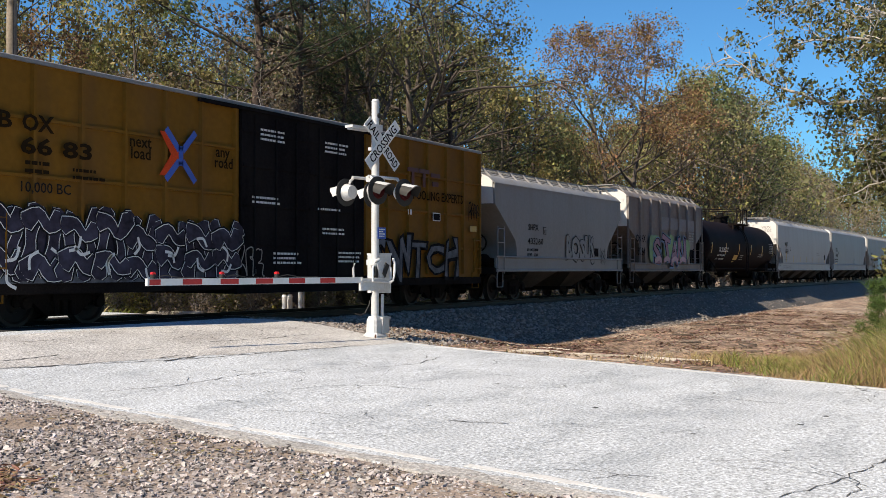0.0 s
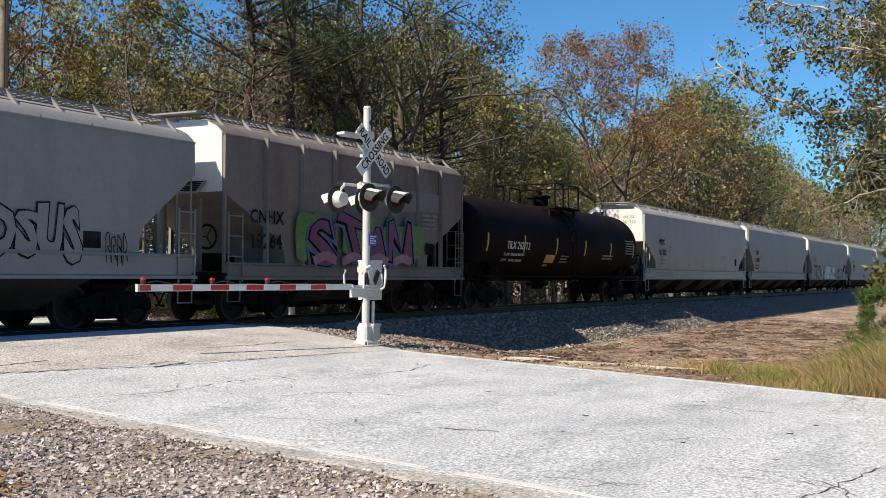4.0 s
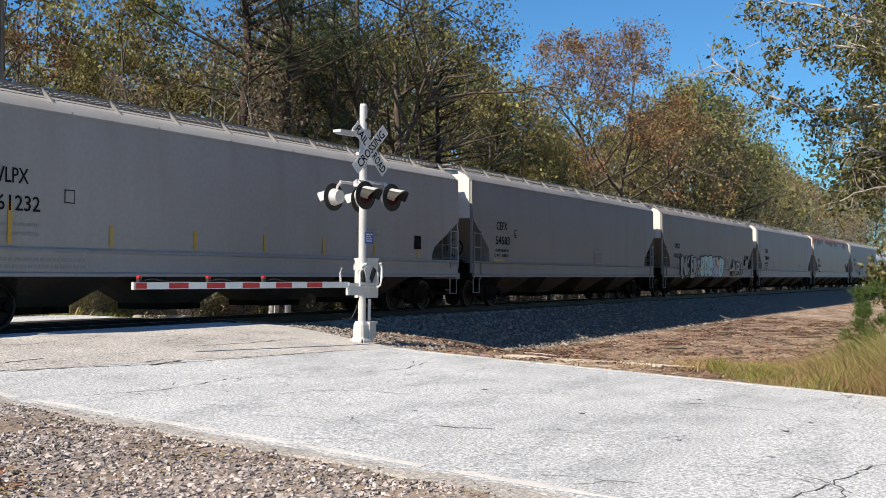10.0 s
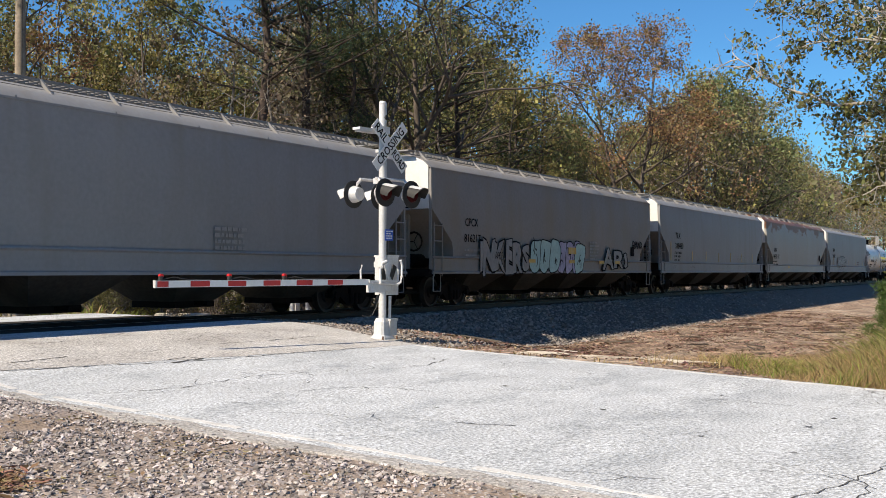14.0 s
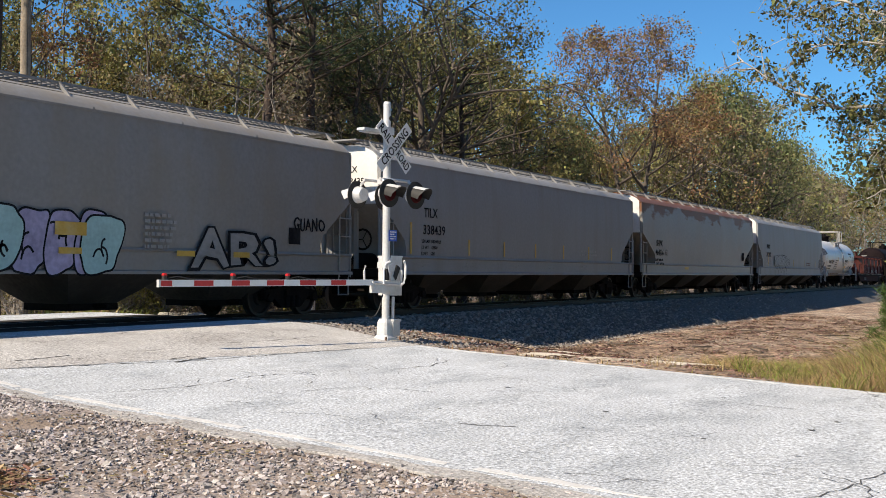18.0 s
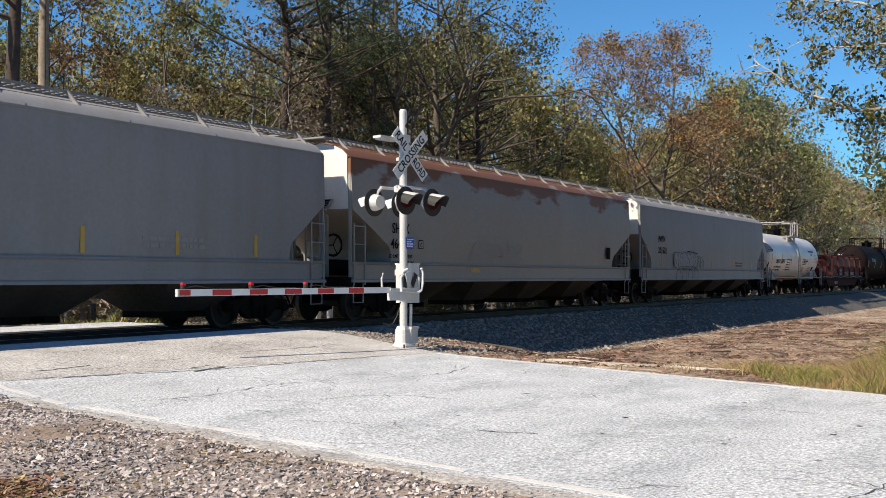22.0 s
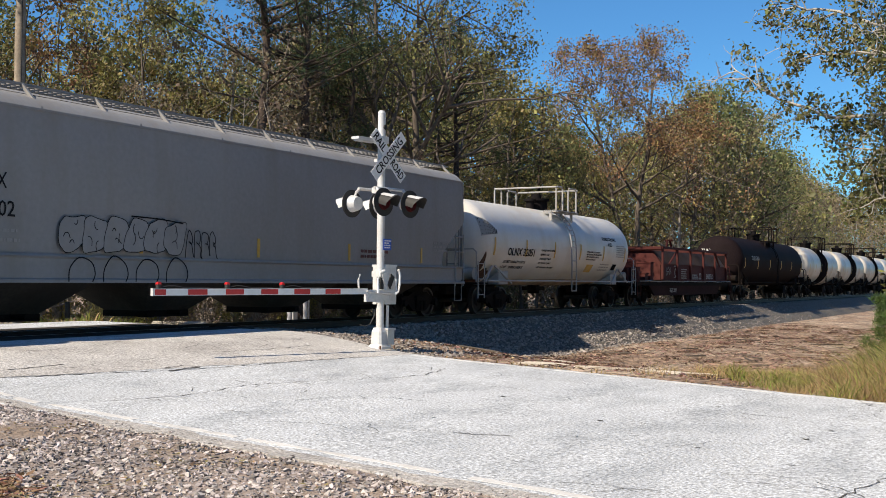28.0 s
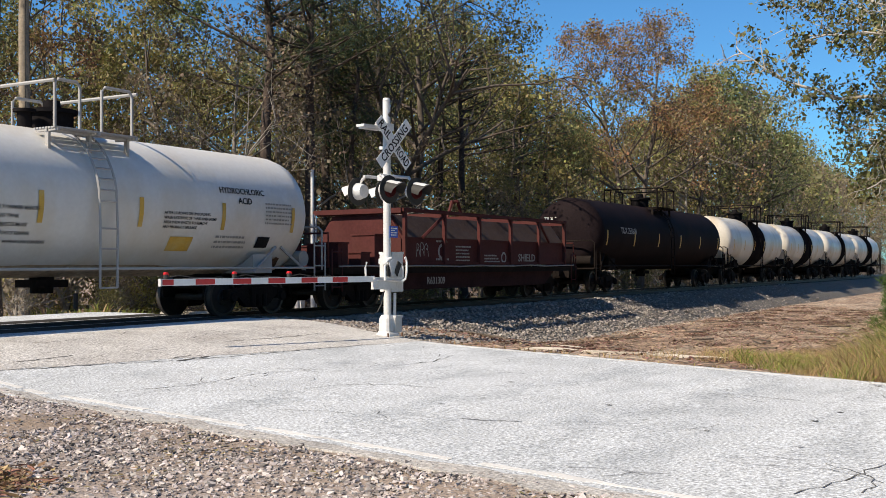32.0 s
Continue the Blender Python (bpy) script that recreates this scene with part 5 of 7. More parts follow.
# 2 short grey cement hopper
c = place(hopper_car("short light grey two-bay covered hopper with black graffiti outline", 12.3, 4.1, M["grey"], zc=3.3, slope=1.7, post=False, bays=2, bulge=0.02), 32.95, 45.25)
data_block(c, -3.52, 2.0, "SHPX", "433260", size=0.32, nw=1.55, data=("LD LMT 232800", "LT WT    53200"))
spray(c, "BOSUS", -0.1, 1.42, 3.0, 1.15, M["grey"], M["ink"], 21, -1.505, wild=0.16, thick=0.032, fat=0.055)
scrawl(c, -2.9, 1.75, 2.0, 0.8, M["inkgrey"], 22, loops=4, r=0.012)
panel(c, -2.2, -1.95, 2.38, 2.65, M["ink"], -1.562, "placard"), panel(c, -2.18, -1.97, 2.4, 2.63, M["grey"], -1.566, "placard"), text(c, "C", -2.13, 2.42, 0.16, M["ink"], -1.57)
panel(c, 2.95, 3.4, 1.62, 1.95, M["ink"], -1.562, "placard"), scrawl(c, 3.5, 1.3, 0.6, 0.6, M["ink"], 24, -1.53, 0.012, 4)
text(c, "SHPX", -0.9, 0, 0.3, M["ink"], m=pose(-6.176, 0.55, 3.75, 90, 0, -90)), text(c, "433260", -0.9, 0, 0.3, M["ink"], m=pose(-6.176, 0.55, 3.45, 90, 0, -90))

# 3 ribbed taupe hopper
c = place(hopper_car("grimy taupe ribbed covered hopper with purple graffiti", 11.7, 4.42, M["taupe"], zc=3.0, slope=2.3, bays=2, ribs=7, bulge=0.0, floor=1.35, sill=(1.0, 1.4)), 46.25, 57.95)
for x, z, w, h, k in ((-3.2, 1.5, 1.3, 1.25, 32), (-1.1, 1.6, 1.5, 1.2, 33), (0.9, 1.5, 2.2, 1.1, 34)):
    bubbles(c, x, z, w, h, M["spraygreen"], M["spraygreen"], k, 2, -1.566, 0.02)
spray(c, "STAN", -2.7, 1.36, 5.2, 1.5, M["spraypurple"], M["ink"], 31, -1.58, glow=M["sprayblue"], wild=0.3, thick=0.035)
for k in range(4):
    ribbon(c, [(-2.5 + 1.3 * k, 1.47), (-2.0 + 1.3 * k, 1.62), (-1.5 + 1.3 * k, 1.5)], lambda t: 0.12, M["spraypink"], -1.594)
text(c, "19264", -5.0, 1.75, 0.5, M["ink"], -1.52), text(c, "CNHX", -5.0, 2.35, 0.45, M["ink"], -1.52)
for k in range(4):
    panel(c, -1.45 + 1.45 * k + 0.07, 1.45 * k - 0.07, 3.0 + 0.05 * (k % 2), 3.62, M["faded"], -1.49, "faded_patch")
panel(c, 3.4, 3.85, 1.75, 2.1, M["ink"], -1.53, "placard")
bars(c, 3.2, 2.9, 0.9, 4, 0.07, 0.06, M["inkgrey"], -1.53, 41)

# 4 black tank
c = place(tank_car("glossy black tank car with white lettering and yellow reflectors", 17.05, M["tankblack"]), 58.8, 75.85)
tank_text(c, "TILX 262712", -6.0, 2.1, 0.38, M["inkwhite"], width=1.95)
tank_text(c, "LD LMT 190500 LB 86400 KG", -6.1, 1.86, 0.14, M["inkwhite"], width=1.7, offset=0.003), tank_text(c, "LT WT    72500 LB 32900 KG", -6.15, 1.66, 0.14, M["inkwhite"], width=1.7, offset=0.003)
tank_bars(c, 3.6, 2.0, 1.6, 2, 0.05, 0.07, M["inkgrey"], 6), tank_bars(c, -2.3, 1.8, 0.5, 3, 0.08, 0.06, M["reflect"], 7)
tank_bars(c, 6.4, 2.7, 1.3, 6, 0.05, 0.06, M["inkgrey"], 8), tank_bars(c, -0.9, 1.9, 0.8, 3, 0.05, 0.06, M["inkgrey"], 9)
tank_panel(c, -2.4, -1.5, 1.65, 1.95, M["reflect"])
text(c, "TILX 262712", 0, 0, 0.36, M["inkwhite"], m=pose(-8.46, 0.9, 3.0, 90, 0, -90))
for k in range(3):
    text(c, "GAL", 0, 0, 0.2, M["inkwhite"], m=pose(-8.46, 0.6, 2.72 - 0.24 * k, 90, 0, -90), width=1.0)

# 5 to 10 long grey plastics hoppers
c = place(hopper_car("clean white covered hopper with flush ends and handrails", 20.1, 4.22, M["white"], zc=2.8, slope=1.7, plate=True), 76.5, 96.6)
data_block(c, -7.92, 2.22, "WLPX", "161232"), reflectors(c, 10.05, 7)
panel(c, -6.2, -5.95, 2.42, 2.68, M["ink"], -1.562, "placard"), panel(c, -6.18, -5.97, 2.44, 2.66, M["white"], -1.566, "placard")
panel(c, 7.2, 7.6, 1.85, 2.25, M["ink"], -1.562, "placard")
bars(c, 4.0, 2.3, 1.1, 2, 0.08, 0.05, M["inkgrey"], -1.56, 51), bars(c, -8.5, 1.3, 3.5, 2, 0.07, 0.06, M["inkgrey"], -1.51, 52)
text(c, "WLPX", 0, 0, 0.22, M["inkgrey"], m=pose(-10.076, -0.4, 3.9, 90, 0, -90)), text(c, "161232", 0, 0, 0.22, M["inkgrey"], m=pose(-10.076, -0.4, 3.68, 90, 0, -90))

c = place(hopper_car("pale grey covered hopper with black stencilled lettering", 19.5, 4.3, M["grey"], zc=2.95, slope=1.35), 97.6, 117.1)
data_block(c, -7.97, 2.15, "CEFX", "54583", data=("LD LMT 221100 LB", "LT WT    64900 LB")), panel(c, -6.5, -6.27, 2.42, 2.68, M["ink"], -1.562, "placard"), panel(c, -6.48, -6.29, 2.44, 2.66, M["grey"], -1.566, "placard")
text(c, "C", -6.44, 2.47, 0.16, M["ink"], -1.57), bars(c, 1.6, 2.0, 1.2, 4, 0.08, 0.06, M["inkgrey"], -1.56, 53)
panel(c, -8.1, -7.2, 1.56, 1.63, M["reflect"], -1.556, "reflector")
text(c, "CEFX", 0, 0, 0.25, M["ink"], m=pose(-9.776, 0.3, 3.75, 90, 0, -90)), text(c, "5458", 0, 0, 0.25, M["ink"], m=pose(-9.776, 0.3, 3.45, 90, 0, -90))

c = place(hopper_car("stained grey covered hopper sprayed with large graffiti", 19.9, 4.28, M["warm"], zc=2.95, slope=1.35), 118.6, 138.5)
data_block(c, -7.91, 2.02, "CPCX", "816217", size=0.36)
spray(c, "INKERS", -6.95, 1.06, 3.75, 1.3, M["bubblegrey"], M["ink"], 61, -1.56, wild=0.2, thick=0.035, fat=0.06)
scrawl(c, -5.9, 1.5, 0.6, 0.22, M["ink"], 67, -1.59, 0.012, 4)
bubbles(c, -3.1, 1.02, 2.5, 1.25, M["sprayteal"], M["ink"], 62, 3, -1.56)
bubbles(c, -0.7, 1.02, 2.2, 1.25, M["spraymauve"], M["ink"], 63, 3, -1.56)
bubbles(c, 0.9, 1.02, 0.9, 1.2, M["sprayteal"], M["ink"], 65, 1, -1.575)
spray(c, "AR!", 3.85, 1.15, 2.9, 0.98, M["bubblegrey"], M["ink"], 64, -1.56, wild=0.2, thick=0.05)
text(c, "GUANO", 7.45, 2.1, 0.45, M["ink"], -1.56, 1.3, "graffiti", 0.02, 0.15, 9)
panel(c, 0.2, 0.95, 1.75, 2.0, M["reflect"], -1.6, "placard")
panel(c, 7.3, 7.75, 1.75, 2.15, M["ink"], -1.562, "placard")
for x in (-3.3, 0.3, 3.4, 5.2):
    panel(c, x, x + 0.55, 1.4, 1.52, M["reflect"], -1.59, "reflector")
bars(c, 2.5, 2.2, 0.9, 6, 0.07, 0.06, M["inkgrey"], -1.56, 66)

c = place(hopper_car("light grey covered hopper with black lettering and tape", 20.1, 4.3, M["grey"], zc=2.95, slope=1.35), 139.95, 160.05)
data_block(c, -7.8, 2.2, "TILX", "338439", wide=0.8, nw=1.6, data=("LD LMT 218200 LB", "LT WT    67800", "CU FT    6241")), reflectors(c, 10.05, 7, h=0.9, first=-8.5)
bars(c, 4.0, 1.9, 2.2, 2, 0.08, 0.06, M["inkgrey"], -1.56, 71)
for k in range(6):
    bars(c, -8.3 + k * 3.1, 1.34, 0.9, 2, 0.025, 0.06, M["inkgrey"], -1.51, 72 + k)
text(c, "TILX", 0, 0, 0.25, M["ink"], m=pose(-10.076, -0.2, 3.85, 90, 0, -90)), text(c, "338439", 0, 0, 0.25, M["ink"], m=pose(-10.076, -0.2, 3.52, 90, 0, -90))

c = place(hopper_car("cream covered hopper streaked with rust along its eaves", 19.75, 4.34, M["rusty"], zc=2.9, slope=1.9, bulge=0.09), 161.2, 180.95)
data_block(c, -8.05, 1.93, "SHPX", "464216", gap=0.42, data=("LD LMT 220300 LBS", "LT WT    65700 LBS"))
panel(c, -6.65, -6.4, 1.95, 2.2, M["ink"], -1.562, "placard"), panel(c, -6.63, -6.42, 1.97, 2.18, M["rusty"], -1.566, "placard"), text(c, "C", -6.58, 2.0, 0.16, M["ink"], -1.57)
scrawl(c, -3.6, 1.5, 3.6, 0.75, M["inkgrey"], 81, -1.58, 0.016, 5)
panel(c, 7.2, 7.6, 1.85, 2.3, M["ink"], -1.575, "placard"), panel(c, -3.6, -3.0, 1.3, 1.42, M["reflect"], -1.52, "reflector")
text(c, "SHPX", 0, 0, 0.25, M["ink"], m=pose(-9.901, 0.6, 3.85, 90, 0, -90)), text(c, "464216", 0, 0, 0.25, M["ink"], m=pose(-9.901, 0.6, 3.55, 90, 0, -90))

c = place(hopper_car("blue-grey covered hopper with scrawled graffiti outline", 20.2, 4.3, M["grey"], zc=2.95, slope=1.35), 182.3, 202.5)
data_block(c, -7.95, 2.2, "PNWX", "201502"), reflectors(c, 10.1, 5, h=0.8)
bubbles(c, -5.85, 1.6, 3.3, 0.72, M["grey"], M["ink"], 94, 6, -1.545, 0.016)
for k in range(4):
    u = -5.78 + 0.86 * k
    ribbon(c, [(u + 0.12, 1.04), (u + 0.14, 1.3), (u + 0.36, 1.5 + 0.05 * (k % 2)), (u + 0.66, 1.42), (u + 0.76, 1.2), (u + 0.7, 1.04)], lambda t: 0.014, M["ink"], -1.564)
ribbon(c, [(-4.1, 2.36), (-3.3, 2.34), (-2.6, 2.28)], lambda t: 0.014, M["ink"], -1.568)
scrawl(c, -2.5, 1.6, 1.0, 0.5, M["ink"], 91, -1.562, 0.012, 4)
bars(c, 4.3, 1.85, 1.6, 2, 0.08, 0.06, M["redbrown"], -1.56, 92), bars(c, 8.2, 2.2, 0.9, 3, 0.06, 0.05, M["inkgrey"], -1.56, 93)

# 11 white acid tank
c = place(tank_car("white hydrochloric acid tank car with rusty stains", 14.5, M["tankwhite"], radius=1.47, zc=2.43, rail_mat="white", saddle="white", mid=0.25, reach=1.05), 203.8, 218.3)
T = {"zc": 2.43, "radius": 1.47}
tank_text(c, "OLNX 32051", -5.24, 2.0, 0.38, M["ink"], width=2.17, **T)
tank_text(c, "LD LMT 203600LB 92350KG", -5.38, 1.74, 0.15, M["ink"], width=1.75, offset=0.004, **T), tank_text(c, "LT WT    59400LB 26950KG", -5.38, 1.56, 0.15, M["ink"], width=1.72, offset=0.004, **T), [tank_text(c, w_, -2.5, 2.2 - 0.15 * k_, 0.1, M["ink"], offset=0.002, **T) for k_, w_ in enumerate(("CONSULT OWNER BEFORE", "REPAIRING TANK", "SHARP OBJECTS MUST", "NOT CONTACT LINING", "VENT TANK WHEN UNLOADING"))]
tank_text(c, "HYDROCHLORIC", 3.65, 2.8, 0.2, M["ink"], **T), tank_text(c, "ACID", 4.25, 2.58, 0.2, M["ink"], **T)
for s_, z_ in (("AFTER LOADING OR UNLOADING", 2.25), ("WASH EXTERIOR OF TANK AND DOME", 2.1), ("AREA WITH WATER TO REMOVE", 1.95), ("ANY PRODUCT SPILLAGE", 1.8)):
    tank_text(c, s_, 1.9, 0.65 * z_ + 0.8, 0.09, M["ink"], offset=0.002, **T)
tank_bars(c, 3.6, 1.8, 1.2, 3, 0.05, 0.06, M["inkgrey"], 96, **T)
tank_panel(c, 2.2, 2.9, 1.5, 1.8, M["reflect"], **T)
tank_bars(c, 5.2, 2.6, 1.1, 6, 0.04, 0.05, M["inkgrey"], 196, **T), tank_panel(c, 5.05, 5.5, 1.6, 1.85, M["ink"], **T)
# perforated shield at the near end, spills and grime along the belly
def skin(x, a, r_=1.47, lift=0.008):
    """A point on the acid tank's skin at an angle above its middle, near side."""
    k = np.interp(7.25 - abs(x), (0.0, 0.02, 0.1, 0.24, 0.45, 0.7), (0.0, 0.35, 0.68, 0.87, 0.97, 1.0))
    r = r_ * k + lift
    return (x, -r * math.cos(a), 2.43 + r * math.sin(a))


rows = []
for k in range(11):
    u = k / 10
    x = -6.98 + 0.9 * u
    rows.append([skin(x, 0.12 + 0.06 * u + (0.52 - 0.46 * u) * q / 5, lift=0.02) for q in range(6)])
shield = part("grating_cover", Bld().loft(rows, closed=False, caps=False), M["white"], c, "perforated pale steel shield")
hole = Bld().disc((0, 0, 0), (0, 1, 0), 0.022, 0.022, 0.012, 8).mesh("hole", M["ink"])
for k in range(8):
    for q in range(5):
        u, v = (k + 0.5) / 8, (q + 0.5) / 5
        part("hole", hole, None, shield, m=Matrix.Translation(skin(-6.98 + 0.9 * u, 0.12 + 0.06 * u + (0.52 - 0.46 * u) * v, lift=0.026)))


def stain(x0, x1, a0, a1, seed, amp=0.12, kind_="grime"):
    """A ragged spill of dark grime on the tank's skin, between two angles below its middle."""
    n, m, rows = 40, 8, []
    for k in range(n + 1):
        u = k / n
        fade = math.sin(math.pi * u) ** 0.4
        hi = a0 + (a1 - a0) * (1 - fade) + amp * noise.noise((u * 7, seed, 0)) + 0.5 * amp * noise.noise((u * 23, seed, 4))
        rows.append([skin(x0 + (x1 - x0) * u, hi + (a1 - hi) * q / m) for q in range(m + 1)])
    return part("stain", Bld().loft(rows, closed=False, caps=False), M[kind_], c, "brown spill")


M["grime"] = mat("dark_brown_spill", (0.1, 0.06, 0.045), 0.85, spec=0.08, var=0.5, s1=2, s2=14)
M["belly"] = mat("brown_dust_film", (0.36, 0.28, 0.2), 0.8, spec=0.1, var=0.35, s1=1.2, s2=9)
stain(-6.9, -6.62, -0.25, -1.2, 1, 0.08), stain(-6.9, -5.8, -0.65, -1.4, 4, 0.07), stain(-6.5, 6.5, -0.98, -1.5, 2, 0.05, "belly"), stain(5.8, 6.5, -0.8, -1.4, 3, 0.06)

# 12 maroon coil car
c = place(coil_car("faded maroon coil car with ribbed steel cover", 16.2), 218.75, 234.95)
block = Bld()
ring_ = [(math.cos(a), math.sin(a)) for a in [radians(30 + 270 * k / 14) for k in range(15)]]
block.loft([[(-2.25 + 0.7 * r * p, -1.464, 1.58 + 0.7 * r * q) for r in (0.22, 0.34)] for p, q in ring_], closed=False, caps=False)
part("emblem", block, M["inkgrey"], c, "faded round emblem")
quad = Bld().loft([[(1.9 + 0.6 * r * p, -1.464, 1.42 + 0.6 * r * q) for r in (0.2, 0.32)] for p, q in [(math.cos(a), math.sin(a)) for a in [math.tau * k / 20 for k in range(21)]]], closed=False, caps=False)
part("emblem", quad, M["inkgrey"], c, "faded ring emblem")
bars(c, -2.6, 1.86, 0.6, 1, 0.06, 0.06, M["inkgrey"], -1.468, 97), bars(c, -2.6, 1.32, 0.8, 2, 0.06, 0.05, M["inkgrey"], -1.468, 99)
bars(c, -1.4, 1.72, 1.0, 5, 0.045, 0.06, M["inkgrey"], -1.468, 98), bars(c, 0.5, 1.46, 1.1, 3, 0.05, 0.05, M["inkgrey"], -1.468, 100)
text(c, "SHIELD", 3.0, 1.3, 0.36, M["inkgrey"], -1.468, 1.35)
text(c, "R631309", -3.05, 0.62, 0.3, M["inkgrey"], -1.406)
scrawl(c, -3.75, 1.45, 0.7, 0.35, M["inkgrey"], 101, -1.468, 0.012, 3)

# 13 black tank
c = place(tank_car("dull black tank car with white lettering", 18.3, M["tankblack"]), 237.2, 255.5)
tank_text(c, "TILX 253604", -6.6, 2.5, 0.36, M["inkgrey"])
text(c, "TILX 253604", 0, 0, 0.2, M["inkwhite"], m=pose(-9.09, 0.9, 3.0, 90, 0, -90))
for k in range(3):
    text(c, "GAL", 0, 0, 0.12, M["inkwhite"], m=pose(-9.09, 0.8, 2.82 - 0.16 * k, 90, 0, -90), width=0.7)
# 14 to 17 white tanks with a dark middle
for k, (a, b) in enumerate(((256.9, 270.5), (271.6, 284.9), (286.0, 299.2), (300.3, 313.5))):
    place(tank_car("white tank car with a black spill band and rusty ends", b - a, M["splash"], band=1.5 if k != 2 else 0.9, radius=1.5), a, b)


def motions():
    """The train rolls by; every car is keyed second by second, and its wheels roll with it."""
    for car, x in TRAIN:
        walk(car, [(t, pose(x - GONE[t], TRACK_Y, 0)) for t in range(33)])
    tenths = [k / 10 for k in range(321)]
    gone = np.interp(tenths, range(33), GONE)
    for w in WHEELS:
        at = w.matrix_basis.translation
        walk(w, [(t, pose(*at, 0, -math.degrees(d / 0.457), 0)) for t, d in zip(tenths, gone)])

# ---- crossing signal ----
M.update({
    "alu": mat("silver_mast_paint", (0.58, 0.585, 0.59), 0.45, 0.15, var=0.12, s1=3, s2=25, bump=0.05, dirt=(0.4, 0.38, 0.34), dirt_amt=0.5, dirt_scale=(3, 3, 1)),
    "sign": mat("white_sign_sheeting", (0.74, 0.74, 0.73), 0.5, var=0.06, s1=3, s2=20),
    "signred": mat("red_sheeting", (0.52, 0.03, 0.03), 0.45, var=0.12, s1=3, s2=20),
    "signblue": mat("blue_sign_sheeting", (0.02, 0.09, 0.42), 0.45, var=0.12),
    "lens": mat("dark_red_lens", (0.05, 0.006, 0.007), 0.55, spec=0.1, var=0.2),
    "lamp": mat("lit_red_lamp", (0.5, 0.01, 0.014), 0.4, emit=0.2, bump=0),
    "matte": mat("matt_black_paint", (0.02, 0.02, 0.02), 0.7, var=0.2),
    "wood": mat("grey_weathered_pole_wood", (0.26, 0.215, 0.165), 0.9, var=0.3, s1=2, s2=14, bump=0.5, dirt=(0.1, 0.085, 0.07), dirt_amt=0.6, dirt_scale=(6, 6, 0.4)),
    "rust": mat("rusty_steel_plate", (0.13, 0.065, 0.04), 0.85, 0.2, var=0.35),
})

signal = empty("crossing_signal", pose(18.0, 11.5, -0.28, 0, 0, -10.25))
tagged(signal, "silver railroad crossing signal with crossbuck, lights and lowered gate", "crossing signal")
part("footing", Bld().prism([(0.33 * math.cos(k * math.tau / 8 + 0.4), 0.33 * math.sin(k * math.tau / 8 + 0.4)) for k in range(8)], -0.3, 0.06, "z"), M["concrete"], signal, "stained concrete footing")
part("mast", Bld().tube([(0, 0, 0.3), (0, 0, 4.66)], 0.075, 16), M["alu"], signal, smooth=True)
part("mast_cap", Bld().disc((0, 0, 4.68), (0, 0, 1), 0.08, 0.06, 0.05, 16), M["alu"], signal)
part("hand_hole", Bld().disc((0.02, -0.07, 4.38), (0.2, -1, 0), 0.05, 0.05, 0.03, 12), M["matte"], signal)
base = part("junction_base", Bld().loft([[(p * w, q * w, z) for p, q in ((-1, -0.72), (-0.72, -1), (0.72, -1), (1, -0.72), (1, 0.72), (0.72, 1), (-0.72, 1), (-1, 0.72))] for w, z in ((0.19, 0.05), (0.18, 0.1), (0.14, 0.16), (0.13, 0.4), (0.1, 0.47))]), M["alu"], signal)
part("junction_box", Bld().box(0.05, 0.24, -0.16, 0.08, 0.14, 0.44).box(0.04, 0.26, -0.18, 0.1, 0.42, 0.46), M["alu"], signal)
for p, q in ((-0.2, -0.2), (0.2, -0.2)):
    part("anchor_bolt", Bld().tube([(p, q, 0.05), (p, q, 0.13)], 0.02, 6), M["rust"], base)
# crossbuck
for k, (ang, words) in enumerate(((45, "CROSSING"), (-45, "RAIL  ROAD"))):
    turn = pose(0.06, -0.13 - 0.012 * (1 - k), 3.82, 0, 0, 0) @ Matrix.Rotation(radians(-ang), 4, "Y")
    blade = part("crossbuck_blade", Bld().box(-0.61, 0.61, -0.004, 0.004, -0.114, 0.114), M["sign"], signal, "white crossbuck blade with black letters", m=turn)
    if k == 0:
        text(blade, words, 0, 0, 0.235, M["ink"], width=0.98, m=pose(-0.49, -0.008, -0.08, 90), name="lettering", offset=0.01)
    else:
        text(blade, "RAIL", 0, 0, 0.235, M["ink"], width=0.40, m=pose(-0.56, -0.008, -0.08, 90), name="lettering", offset=0.01)
        text(blade, "ROAD", 0, 0, 0.235, M["ink"], width=0.43, m=pose(0.13, -0.008, -0.08, 90), name="lettering", offset=0.01)
part("sign_clamp", Bld().box(-0.1, 0.1, -0.13, 0.1, 3.7, 3.76), M["alu"], signal)
